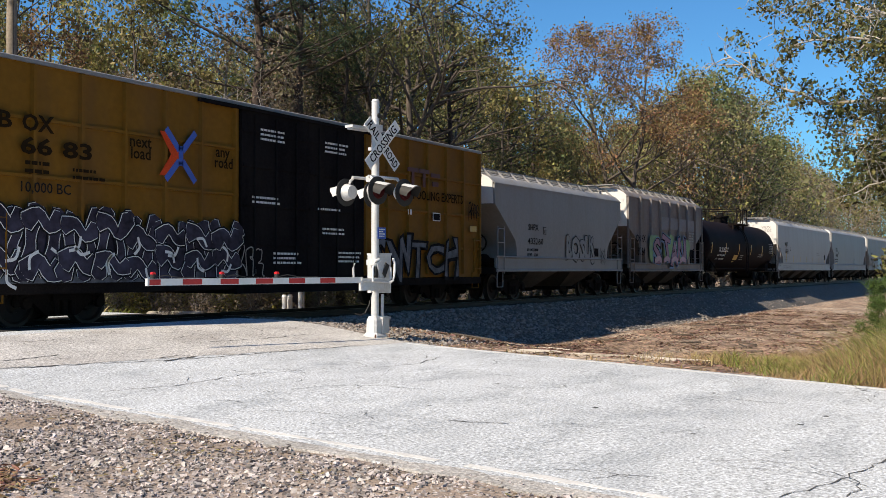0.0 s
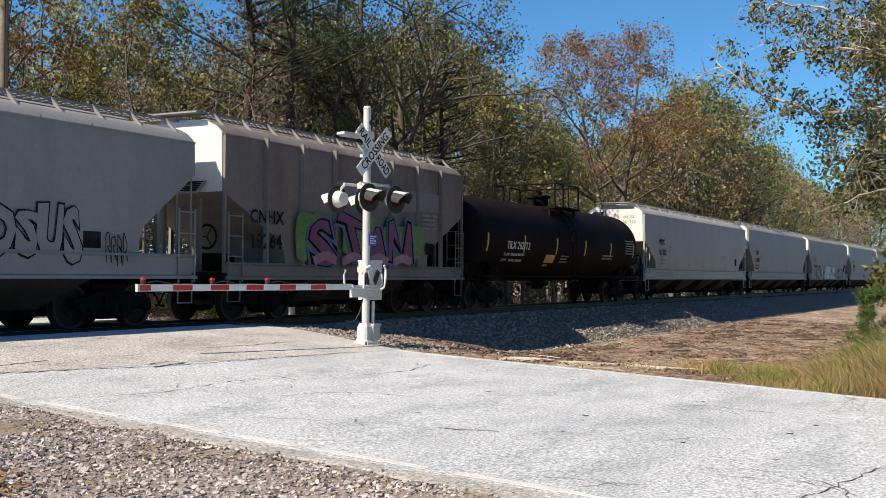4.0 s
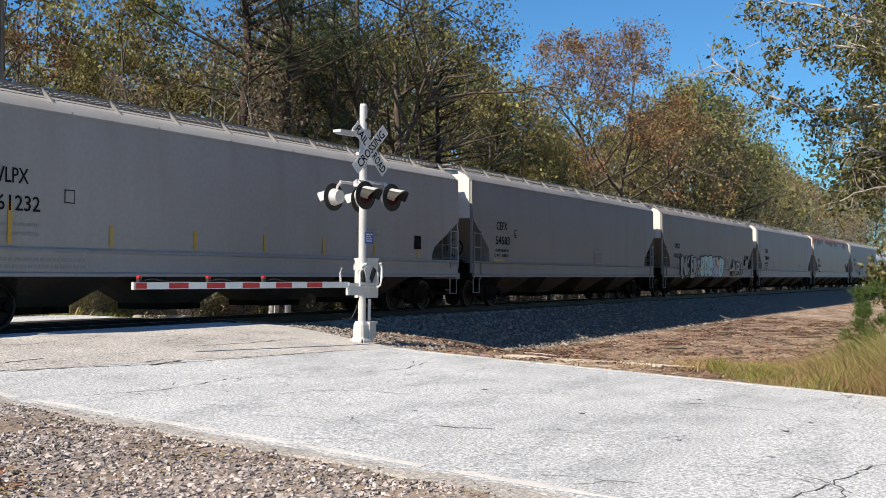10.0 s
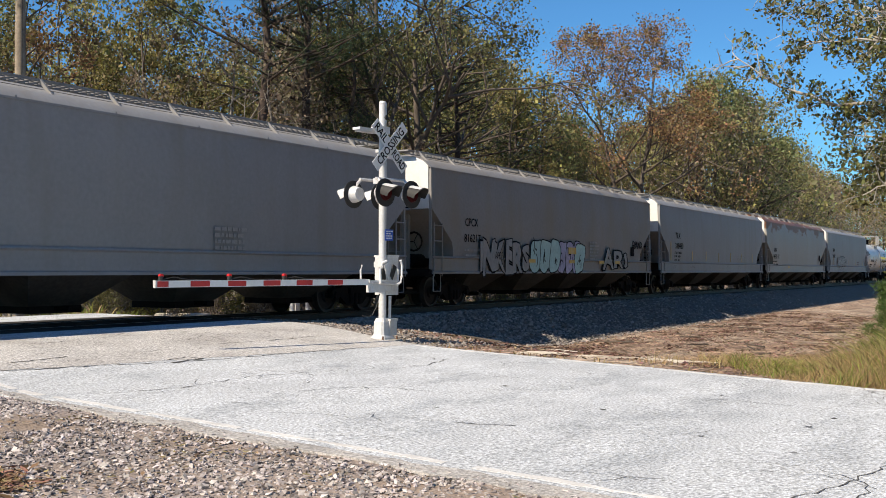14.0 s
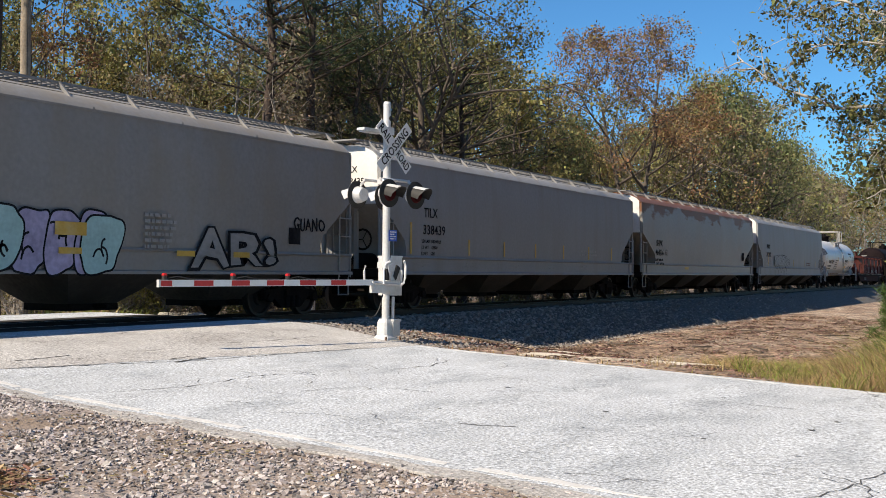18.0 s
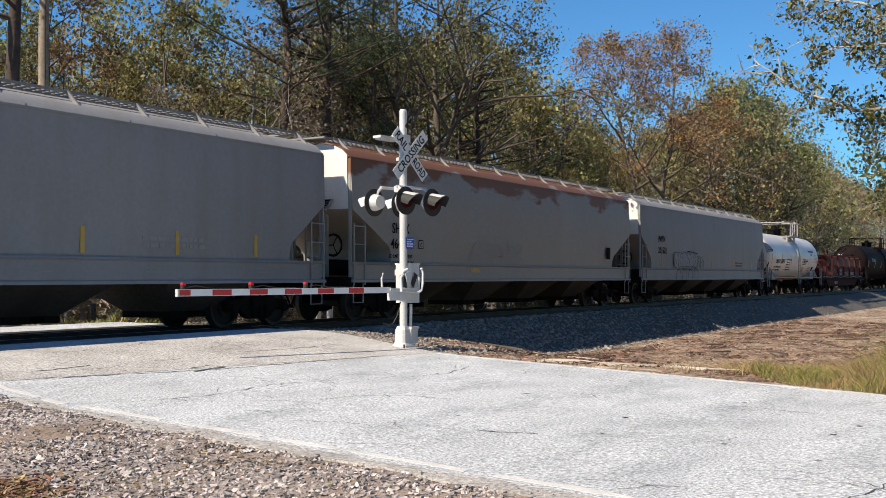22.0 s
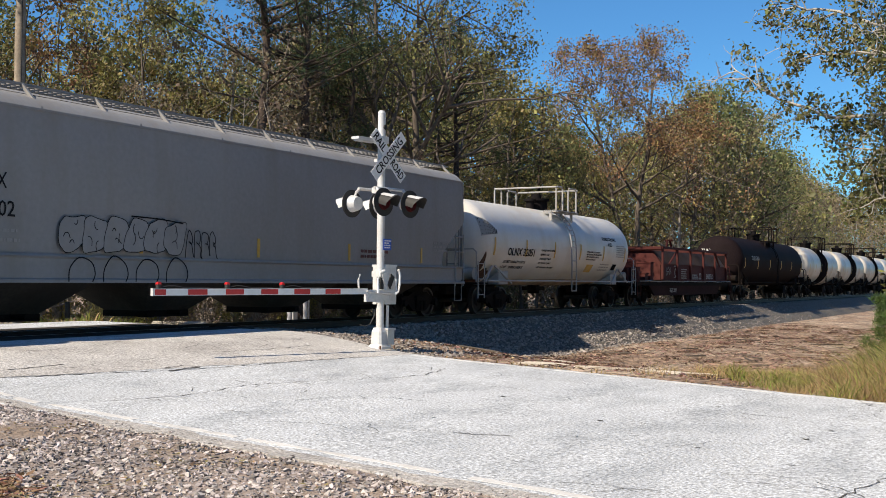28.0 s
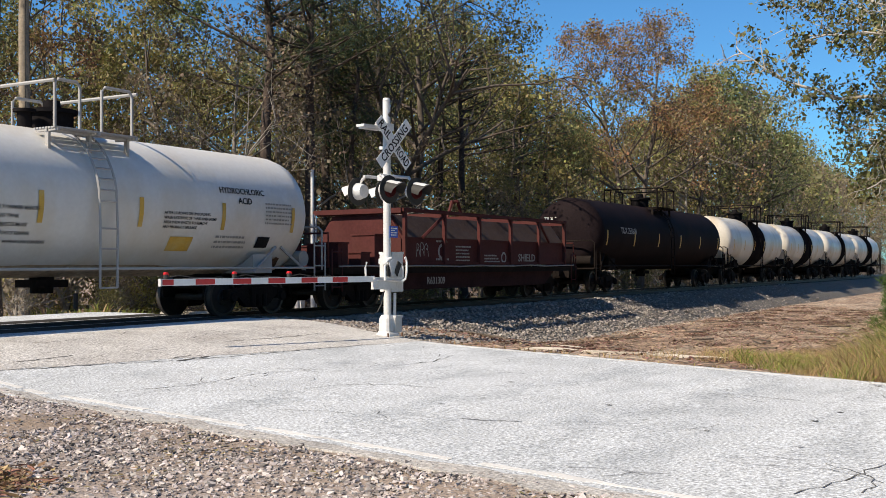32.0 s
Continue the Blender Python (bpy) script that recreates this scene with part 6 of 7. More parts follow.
# flashing light pairs
for s in (-1, 1):
    y = 0.42 * s
    part("light_arm", Bld().tube([(-0.42, y * 0.5, 3.16), (0.42, y * 0.5, 3.16)], 0.03, 8).tube([(0, 0, 3.16), (0, y * 0.5, 3.16)], 0.035, 8), M["alu"], signal, smooth=True)
    for x in (-0.38, 0.38):
        unit = part("light_housing", Bld().disc((x, y * 0.78, 2.88), (0, 1, 0), 0.13 if s > 0 else 0.17, 0.17 if s > 0 else 0.13, 0.16, 20).tube([(x, y * 0.5, 3.16), (x, y * 0.75, 3.09), (x, y * 0.8, 3.0)], 0.028, 6), M["alu"], signal, "silver lamp housing", smooth=True)
        part("background_disc", Bld().disc((x, y, 2.88), (0, 1, 0), 0.27, 0.27, 0.012, 32), M["matte"], unit, "matt black disc")
        part("lens", Bld().disc((x, y + s * 0.03, 2.88), (0, s, 0), 0.155, 0.13, 0.05, 24), M["lens"], unit, "dark red lens")
        hood = Bld()
        arcs = [radians(q) for q in range(-10, 191, 20)]
        hood.loft([[(x + 0.17 * math.cos(a), y + s * d, 2.88 + 0.17 * math.sin(a) - 0.06 * (d > 0.1)) for d in (0.01, 0.2 + 0.18 * max(0, math.sin(a)))] for a in arcs], closed=False, caps=False)
        part("hood", hood, M["matte"] if s < 0 else M["alu"], unit, "curved lamp hood", smooth="all")
        # a silver strip over the upper part of each black hood
        if s < 0:
            top = Bld()
            top.loft([[(x + 0.176 * math.cos(a), y + s * d, 2.885 + 0.176 * math.sin(a) - 0.06 * (d > 0.1)) for d in (0.01, 0.2 + 0.14 * max(0, math.sin(a)))] for a in arcs[5:8]], closed=False, caps=False)
            part("hood_top", top, M["alu"], unit, "silver strip on the hood top", smooth="all")
part("flat_bracket", Bld().box(-0.74, -0.18, -0.1, 0.1, 4.08, 4.13).box(-0.7, -0.22, -0.08, 0.08, 4.05, 4.08), M["alu"], signal)
part("bracket_clamp", Bld().tube([(-0.3, 0, 4.13), (-0.05, 0, 4.13)], 0.055, 10).box(-0.1, 0.1, -0.1, 0.1, 4.06, 4.2), M["alu"], signal)
part("junction_tee", Bld().box(-0.12, 0.12, -0.14, 0.14, 3.09, 3.2), M["alu"], signal)
plate = part("notice_plate", Bld().box(-0.02, 0.21, -0.09, -0.083, 1.98, 2.2), M["signblue"], signal, "small blue notice plate")
bars(plate, 0.01, 2.15, 0.16, 4, 0.022, 0.022, M["inkwhite"], -0.095, 5)
# gate mechanism
mech = part("gate_mechanism", Bld().loft([[(p * 0.185 + 0.25, q * 0.17 + 0.12, z) for p, q in ((-1, -0.8), (-0.85, -1), (0.85, -1), (1, -0.8), (1, 0.8), (0.85, 1), (-0.85, 1), (-1, 0.8))] for z in (0.92, 0.97, 1.6, 1.66)]), M["alu"], signal, "silver gate motor box")
part("motor_lid", Bld().box(0.08, 0.42, -0.06, 0.3, 1.66, 1.7), M["alu"], mech)
for z in (1.0, 1.46):
    part("clamp", Bld().box(-0.12, 0.12, -0.12, 0.12, z, z + 0.11), M["alu"], signal)
for y in (-0.16, 0.36):
    part("arm_bracket", Bld().tube([(0.28, y, 1.42), (0.27, y, 1.2), (0.2, y, 1.13), (-0.1, y, 1.15), (-0.5, y, 1.17)], [0.025, 0.025, 0.03, 0.032, 0.03], 6).tube([(-0.2, y, 1.5), (-0.24, y, 1.4), (-0.22, y, 1.15), (-0.1, y, 1.13)], 0.022, 6), M["alu"], mech)
part("counterweight", Bld().box(-0.2, -0.12, -0.2, -0.12, 1.22, 1.44), M["matte"], mech, "dark counterweight plates")
part("arm_socket", Bld().box(-0.52, -0.12, -0.16, -0.06, 0.98, 1.17).box(-0.55, 0.22, -0.18, -0.04, 1.17, 1.21).box(-0.46, -0.2, -0.17, -0.05, 1.03, 1.12), M["alu"], mech)
part("conduit", Bld().tube([(0.14, -0.06, 0.46), (0.14, -0.07, 0.9)], 0.03, 8), M["alu"], signal)
part("cable", Bld().tube([(-0.25, -0.15, 0.95), (-0.35, -0.17, 0.7), (-0.45, -0.16, 0.55), (-0.55, -0.15, 0.52), (-0.7, -0.14, 0.55)], 0.012, 5), M["matte"], signal)
for y in (-0.2,):
    part("motor_arm", Bld().tube([(0.3, y, 1.6), (0.35, y, 1.5), (0.34, y, 1.3), (0.3, y, 1.17), (0.2, y, 1.12)], 0.025, 6), M["sign"], mech, "white curved gate arm")
    part("motor_arm", Bld().tube([(-0.1, y, 1.58), (-0.22, y, 1.54), (-0.28, y, 1.42), (-0.27, y, 1.15)], 0.025, 6), M["sign"], mech, "white curved gate arm")
part("link_plate", Bld().prism([(-0.2, 1.5), (-0.08, 1.55), (0.02, 1.3), (-0.1, 1.22)], -0.24, -0.21, "y"), M["alu"], mech)
part("link_plate", Bld().prism([(0.02, 1.52), (0.12, 1.46), (0.0, 1.22), (-0.06, 1.3)], -0.27, -0.245, "y"), M["matte"], mech)
# arm with stripes
ARM = 5.35
arm = part("gate_arm", Bld().box(-ARM, -0.5, -0.14, -0.095, 1.125, 1.235), M["sign"], signal, "white gate arm with red stripes")
for x, w in ((-ARM + 0.02, 0.21), *[(-4.69 + 0.768 * k, 0.385) for k in range(5)]):
    part("stripe", Bld().box(x, x + w, -0.144, -0.091, 1.135, 1.225), M["signred"], arm, "red stripe")
part("end_cap", Bld().box(-ARM - 0.02, -ARM, -0.15, -0.085, 1.12, 1.24), M["alu"], arm)
for x in (-ARM + 0.1, -ARM + 1.47, -ARM + 2.69):
    lm = part("arm_lamp", Bld().disc((x, -0.118, 1.27), (0, 0, 1), 0.04, 0.04, 0.07, 12), M["matte"], arm)
    part("lamp_glass", Bld().disc((x, -0.118, 1.31), (0, 1, 0), 0.034, 0.034, 0.06, 14), M["lamp"], lm, "glowing red lamp")
    part("lamp_wire", Bld().tube([(x, -0.118, 1.25), (x + 0.25, -0.118, 1.29), (x + 0.55, -0.118, 1.245), (x + 1.0, -0.118, 1.245)], 0.008, 4), M["matte"], lm)

# poles and fittings behind the track
pole = empty("utility_pole", pose(21.6, 26.3, -0.6))
tagged(pole, "grey weathered wooden utility pole beside the crossing", "utility pole")
part("pole", Bld().tube([(0, 0, -0.3), (0.02, 0, 4), (0, 0.03, 9), (0.05, 0, 13)], [0.17, 0.16, 0.145, 0.12], 12), M["wood"], pole, smooth=True)
part("ground_wire", Bld().tube([(-0.1, -0.15, 0), (-0.08, -0.15, 5), (-0.07, -0.13, 11)], 0.012, 4), M["matte"], pole)
mark = new("marker_post", Bld().tube([(0, 0, 0), (0, 0, 0.95)], 0.07, 8).mesh("marker_post", M["matte"], True))
mark.matrix_basis = pose(22.7, 25.4, -0.55)
tagged(mark, "short dark marker post by the utility pole", "post")
lampost = empty("metal_pole", pose(31.0, 22.9, -0.75))
tagged(lampost, "slim galvanised pole behind the track", "pole")
part("pole", Bld().tube([(0, 0, 0), (0, 0, 5.3)], [0.08, 0.06], 10), M["alu"], lampost, smooth=True)
part("side_pipe", Bld().tube([(0.2, 0, 0), (0.2, 0, 3.6), (0.15, 0, 3.75)], 0.03, 6), M["alu"], lampost)
for k, dx in enumerate((0.0, 0.28)):
    st = new("relay_post", Bld().tube([(0, 0, -0.2), (0, 0, 0.75)], 0.085, 10).disc((0, 0, 0.78), (0, 0, 1), 0.1, 0.07, 0.08, 10).mesh("relay_post", M["alu"], True))
    st.matrix_basis = pose(28.4 + dx, 21.6, -0.55)
    tagged(st, "short pale metal post beside the track", "post", "posts beside the track")
pipe = new("culvert_pipe", Bld().loft([[(r * math.cos(a), y, 0.24 + r * math.sin(a)) for r, y in ((0.2, -0.9), (0.25, -0.9), (0.25, 0.9), (0.2, 0.9))] for a in [k * math.tau / 20 for k in range(21)]], caps=False).mesh("culvert_pipe", M["concrete"], True))
pipe.matrix_basis = pose(26.6, 24.6, -0.75, 0, 0, 20)
tagged(pipe, "weathered round culvert pipe end in the weeds", "pipe")

# ---- trees and plants ----
def leaf_mat(name, c, trans=0.34, a=0.6):
    return mat(name, c, 0.6, var=0.25, s1=0.4, s2=3.0, bump=0, island=a, trans=trans)


M.update({
    "bark": mat("grey_brown_bark", (0.1, 0.08, 0.065), 0.95, var=0.35, s1=2, s2=12, bump=0.7, dirt=(0.05, 0.042, 0.036), dirt_amt=0.7, dirt_scale=(5, 5, 0.7), bump_dist=0.04),
    "palebark": mat("pale_grey_bark", (0.25, 0.225, 0.2), 0.9, var=0.25, s1=2, s2=12, bump=0.4, dirt=(0.2, 0.175, 0.15), dirt_amt=0.6, dirt_scale=(3, 3, 1)),
    "pinebark": mat("red_brown_pine_bark", (0.06, 0.043, 0.035), 0.95, var=0.4, s1=2, s2=9, bump=0.8, bump_dist=0.04),
    "leaf_olive": leaf_mat("olive_autumn_leaves", (0.15, 0.14, 0.048)),
    "leaf_green": leaf_mat("dull_green_leaves", (0.1, 0.112, 0.04)),
    "leaf_brown": leaf_mat("brown_autumn_leaves", (0.19, 0.115, 0.05)),
    "leaf_tan": leaf_mat("yellowing_leaves", (0.175, 0.15, 0.05)),
    # next five: far leaf colours brightened, with sunlight and haze painted in
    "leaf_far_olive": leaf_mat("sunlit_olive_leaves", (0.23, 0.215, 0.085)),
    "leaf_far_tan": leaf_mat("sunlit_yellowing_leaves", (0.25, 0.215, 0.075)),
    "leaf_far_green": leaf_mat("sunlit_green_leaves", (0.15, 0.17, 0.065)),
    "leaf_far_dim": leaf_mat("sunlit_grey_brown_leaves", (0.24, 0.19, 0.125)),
    "leaf_rust": leaf_mat("reddish_brown_leaves", (0.26, 0.155, 0.07)),
    "leaf_near": leaf_mat("yellow_green_leaves", (0.12, 0.12, 0.038), 0.25, 0.8),
    "nearbark": mat("grey_lichened_bark", (0.38, 0.35, 0.31), 0.9, var=0.3, s1=2, s2=12, bump=0.4, dirt=(0.2, 0.175, 0.15), dirt_amt=0.7, dirt_scale=(3, 3, 1)),
    "leaf_weed": leaf_mat("yellow_green_weeds", (0.26, 0.23, 0.06), 0.35, 0.5),
    "leaf_dim": leaf_mat("grey_brown_dry_leaves", (0.155, 0.12, 0.076)),
    "needle": leaf_mat("dark_pine_needles", (0.035, 0.06, 0.02), 0.2, 0.4),
    "needle_young": leaf_mat("bright_pine_needles", (0.085, 0.14, 0.035), 0.3, 0.4),
    "grass_tan": leaf_mat("dry_tan_grass", (0.33, 0.24, 0.115), 0.3, 0.6),
    "grass_green": leaf_mat("green_grass", (0.22, 0.26, 0.055), 0.35, 0.5),
    "litter": leaf_mat("fallen_leaves_and_straw", (0.24, 0.155, 0.11), 0.1, 0.9),
})


def leaf_mesh(name, centers, size, material, rng, droop=0.3, long=1.0, flat=1.0):
    """Folded leaves, two triangles each, at the given places."""
    n = len(centers)
    c = np.asarray(centers)
    d = rng.normal(size=(n, 3))
    d[:, 2] -= droop
    d /= np.linalg.norm(d, axis=1)[:, None] + 1e-9
    e = np.cross(d, rng.normal(size=(n, 3)))
    e /= np.linalg.norm(e, axis=1)[:, None] + 1e-9
    k = np.cross(d, e)
    d, e, k = d * [1, 1, flat], e * [1, 1, flat], k * flat
    s = size * np.exp(rng.normal(0, 0.3, (n, 1)))
    p0 = c - d * s * 0.5 * long
    p1 = c + e * s * 0.36 + k * s * 0.12
    p2 = c + d * s * 0.55 * long
    p3 = c - e * s * 0.36 + k * s * 0.12
    v = np.stack([p0, p1, p2, p3], 1).reshape(-1, 3)
    me = bpy.data.meshes.new(name)
    me.vertices.add(4 * n)
    me.vertices.foreach_set("co", v.ravel())
    q = np.arange(n)[:, None] * 4
    tri = np.concatenate([q + [0, 1, 2], q + [0, 2, 3]], 1).reshape(-1)
    me.loops.add(6 * n)
    me.loops.foreach_set("vertex_index", tri.astype(np.int32))
    me.polygons.add(2 * n)
    me.polygons.foreach_set("loop_start", np.arange(0, 6 * n, 3, dtype=np.int32))
    me.polygons.foreach_set("loop_total", np.full(2 * n, 3, dtype=np.int32))
    me.update(calc_edges=True)
    me.validate()
    me.materials.append(material)
    return me


def grow(b, rng, base, way, length, r, depth, tips, bend=0.25, spread=0.75, seg=4):
    """One limb and, from it, smaller ones; gathers the tips."""
    pts, rad = [Vector(base)], [r]
    d = Vector(way).normalized()
    for k in range(seg):
        d = (d + Vector(rng.normal(0, bend, 3)) * 0.5 + Vector((0, 0, 0.06))).normalized()
        pts.append(pts[-1] + d * length / seg)
        rad.append(r * (1 - 0.72 * (k + 1) / seg))
    b.tube(pts, rad, 6 if r > 0.05 else (4 if r > 0.02 else 3), caps=False)
    for p in pts[2:]:
        if depth <= 1:
            tips.append(p)
    if depth <= 0:
        tips.append(pts[-1])
        return
    kids = int(rng.integers(3, 5)) if depth > 1 else int(rng.integers(2, 4))
    for k in range(kids):
        t = rng.uniform(0.35, 1.0)
        i = min(seg - 1, int(t * seg))
        p = pts[i].lerp(pts[i + 1], t * seg - i)
        a = d.orthogonal().normalized()
        a.rotate(Matrix.Rotation(rng.uniform(0, math.tau), 3, d))
        grow(b, rng, p, d * (1 - spread * 0.6) + a * spread, length * rng.uniform(0.5, 0.72), r * rng.uniform(0.4, 0.55), depth - 1, tips, bend, spread, 3)


def hardwood(name, seed, height, trunk_r, crown_from, leaves, size, leaf, bark="bark", puff=0.55, limb=0.3, depth=2, trunks=1, nlimbs=11, lean=0.06, label="", spread=0.75):
    """A broadleaved tree: trunk, limbs, twigs and a loose crown of leaves."""
    rng = np.random.default_rng(seed)
    tree = empty(name)
    b, tips = Bld(), []
    for t in range(trunks):
        lx, ly = rng.normal(0, lean, 2) + (rng.normal(0, 0.12, 2) if trunks > 1 else 0)
        n = 8
        pts = [Vector((rng.normal(0, 0.05) * k * 0.5 + lx * height * (k / n) ** 1.3, rng.normal(0, 0.05) * k * 0.5 + ly * height * (k / n) ** 1.3, height * 0.93 * k / n - 0.3 * (k == 0))) for k in range(n + 1)]
        rad = [trunk_r * (1.25 if k == 0 else 1 - 0.9 * k / n) for k in range(n + 1)]
        b.tube(pts, rad, 9, caps=False)
        tips.append(pts[-1])
        for k in range(nlimbs):
            u = crown_from + (0.97 - crown_from) * (k + rng.uniform(0, 1)) / nlimbs
            i = min(n - 1, int(u * n))
            p = pts[i].lerp(pts[i + 1], u * n - i)
            a = rng.uniform(0, math.tau)
            up = 0.25 + 0.6 * u
            w = Vector((math.cos(a), math.sin(a), up))
            ln = height * limb * (1.15 - 0.75 * max(0, (u - crown_from)) / (1 - crown_from)) * rng.uniform(0.75, 1.2)
            grow(b, rng, p, w, ln, trunk_r * (1.05 - 0.9 * u) * 0.55 + 0.015, depth, tips, spread=spread)
    part("trunk", b.mesh("trunk", M[bark], "all"), None, tree)
    tp = np.array([tuple(q) for q in tips])
    pick = tp[rng.integers(0, len(tp), leaves)] + np.clip(rng.normal(0, puff, (leaves, 3)), -1.7 * puff, 1.7 * puff) * [1, 1, 0.85]
    part("crown", leaf_mesh("crown", pick, size, M[leaf], rng), None, tree)
    if label:
        tagged(tree, label, "tree", kind="")
    return tree


def pine(name, seed, height, trunk_r, crown_from, tufts, leaf="needle", needle=0.3, width=0.22, bark="pinebark", per=16, label=""):
    """A pine: straight trunk, whorls of limbs and needle tufts."""
    rng = np.random.default_rng(seed)
    tree = empty(name)
    b = Bld()
    n = 7
    pts = [Vector((rng.normal(0, 0.03) * k, rng.normal(0, 0.03) * k, height * k / n - 0.3 * (k == 0))) for k in range(n + 1)]
    b.tube(pts, [trunk_r * (1.2 if k == 0 else 1 - 0.88 * k / n) for k in range(n + 1)], 9, caps=False)
    spots = []
    limbs = max(12, int(height * 1.7))
    for k in range(limbs):
        u = crown_from + (0.99 - crown_from) * (k + rng.uniform(0, 1)) / limbs
        i = min(n - 1, int(u * n))
        p = pts[i].lerp(pts[i + 1], u * n - i)
        a = rng.uniform(0, math.tau)
        ln = height * width * (1.05 - (u - crown_from) / (1 - crown_from)) * rng.uniform(0.6, 1.15) + 0.25 * min(1, height / 6)
        w = Vector((math.cos(a), math.sin(a), rng.uniform(-0.05, 0.45)))
        q = [p + w * ln * t + Vector((0, 0, 0.12 * ln * t * t)) for t in (0, 0.35, 0.7, 1.0)]
        b.tube(q, [max(0.012, trunk_r * 0.28 * (1 - 0.8 * t)) for t in (0, 0.35, 0.7, 1.0)], 4, caps=False)
        for t in (0.45, 0.6, 0.75, 0.9, 1.0):
            spots.append(p + w * ln * t + Vector((0, 0, 0.12 * ln * t * t)))
    spots.append(pts[-1])
    part("trunk", b.mesh("trunk", M[bark], "all"), None, tree)
    sp = np.array([tuple(q) for q in spots])
    c = sp[rng.integers(0, len(sp), tufts)] + rng.normal(0, 0.045 * height ** 0.7, (tufts, 3))
    # each tuft: thin needles that fan out
    way = rng.normal(size=(tufts, per, 3))
    way[:, :, 2] += 0.5
    way /= np.linalg.norm(way, axis=2)[:, :, None]
    side = np.cross(way, rng.normal(size=(tufts, per, 3)))
    side /= np.linalg.norm(side, axis=2)[:, :, None] + 1e-9
    ln = needle * rng.uniform(0.6, 1.15, (tufts, per, 1))
    a0 = c[:, None, :] + side * needle * 0.035
    a1 = c[:, None, :] - side * needle * 0.035
    a2 = c[:, None, :] + way * ln
    v = np.stack([a0, a1, a2], 2).reshape(-1, 3)
    me = bpy.data.meshes.new("crown")
    me.from_pydata(v.tolist(), [], np.arange(len(v)).reshape(-1, 3).tolist())
    me.materials.append(M[leaf])
    part("crown", me, None, tree)
    if label:
        tagged(tree, label, "tree")
    return tree


KINDS = [
    (hardwood("tree", 11, 15.0, 0.2, 0.28, 6200, 0.118, "leaf_olive", label="tall hardwood with thin olive autumn leaves", puff=0.21), 2.6),
    (hardwood("tree", 12, 13.0, 0.16, 0.2, 6200, 0.115, "leaf_tan", label="slender hardwood with yellowing leaves", limb=0.26, puff=0.21), 1.6),
    (hardwood("tree", 13, 16.0, 0.22, 0.33, 6200, 0.118, "leaf_green", label="tall hardwood with dull green leaves", puff=0.21), 2.0),
    (hardwood("tree", 14, 14.0, 0.17, 0.25, 6200, 0.112, "leaf_brown", label="hardwood with brown autumn leaves", limb=0.27, puff=0.21), 1.3),
    (hardwood("tree", 15, 12.0, 0.13, 0.2, 4600, 0.1, "leaf_dim", label="half-bare hardwood with grey branches", bark="palebark", depth=3, nlimbs=7, puff=0.2), 3.0),
    (pine("tree", 16, 19.0, 0.3, 0.5, 1300, label="tall dark pine with a bare trunk", per=14, needle=0.22), 0.4),
]
# far trees wear the brightened leaves, so their sunlight is partly colour
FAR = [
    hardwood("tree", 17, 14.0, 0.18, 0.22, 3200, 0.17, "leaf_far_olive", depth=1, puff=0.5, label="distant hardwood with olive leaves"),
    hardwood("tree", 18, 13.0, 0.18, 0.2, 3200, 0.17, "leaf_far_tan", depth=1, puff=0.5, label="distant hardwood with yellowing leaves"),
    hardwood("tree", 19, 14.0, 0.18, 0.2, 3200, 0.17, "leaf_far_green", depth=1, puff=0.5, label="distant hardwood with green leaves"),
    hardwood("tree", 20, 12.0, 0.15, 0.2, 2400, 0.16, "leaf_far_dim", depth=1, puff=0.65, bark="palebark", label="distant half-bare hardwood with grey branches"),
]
TALL = {}
for ob, w in KINDS:
    TALL[ob.name] = max(c.data.vertices[k].co.z for c in ob.children for k in range(0, len(c.data.vertices), 5))
for ob in FAR:
    TALL[ob.name] = max(c.data.vertices[k].co.z for c in ob.children for k in range(0, len(c.data.vertices), 5))
# height of the wood's skyline, in degrees over level ground, by bearing from the track
SKYLINE = ((0, 4.5), (9.5, 5.0), (11.0, 5.6), (12.0, 6.3), (12.7, 7.2), (13.3, 8.6), (14.1, 9.6), (15.7, 10.2), (16.6, 9.6), (20.0, 8.2), (23.0, 8.4), (24.0, 9.4), (25.0, 10.4), (26.3, 12.6), (28.0, 14.5), (31.0, 17.5), (40.0, 20.0), (60.0, 22.0))


def skyline(x, y):
    b, d = math.degrees(math.atan2(y, x)), math.hypot(x, y)
    deg = np.interp(b, [q[0] for q in SKYLINE], [q[1] for q in SKYLINE])
    return EYE[2] + d * math.tan(radians(deg)) + 0.9


SHRUBS = [
    hardwood("shrub", 21, 4.0, 0.05, 0.05, 1700, 0.13, "leaf_dim", trunks=4, limb=0.42, nlimbs=6, depth=1, puff=0.4, bark="palebark", label="tangled brown brush along the railway", spread=0.9),
    hardwood("shrub", 22, 3.2, 0.04, 0.05, 1900, 0.12, "leaf_olive", trunks=4, limb=0.45, nlimbs=6, depth=1, puff=0.38, label="olive brush along the railway", spread=0.9),
    hardwood("shrub", 23, 5.5, 0.06, 0.08, 2000, 0.14, "leaf_green", trunks=3, limb=0.36, nlimbs=7, depth=1, puff=0.45, label="young green trees at the forest edge", spread=0.8),
    hardwood("shrub", 25, 4.2, 0.05, 0.05, 1300, 0.17, "leaf_dim", trunks=4, limb=0.42, nlimbs=5, depth=1, puff=0.45, bark="palebark", label="tangled grey-brown brush far down the railway", spread=0.9),
]
FIRST = set()


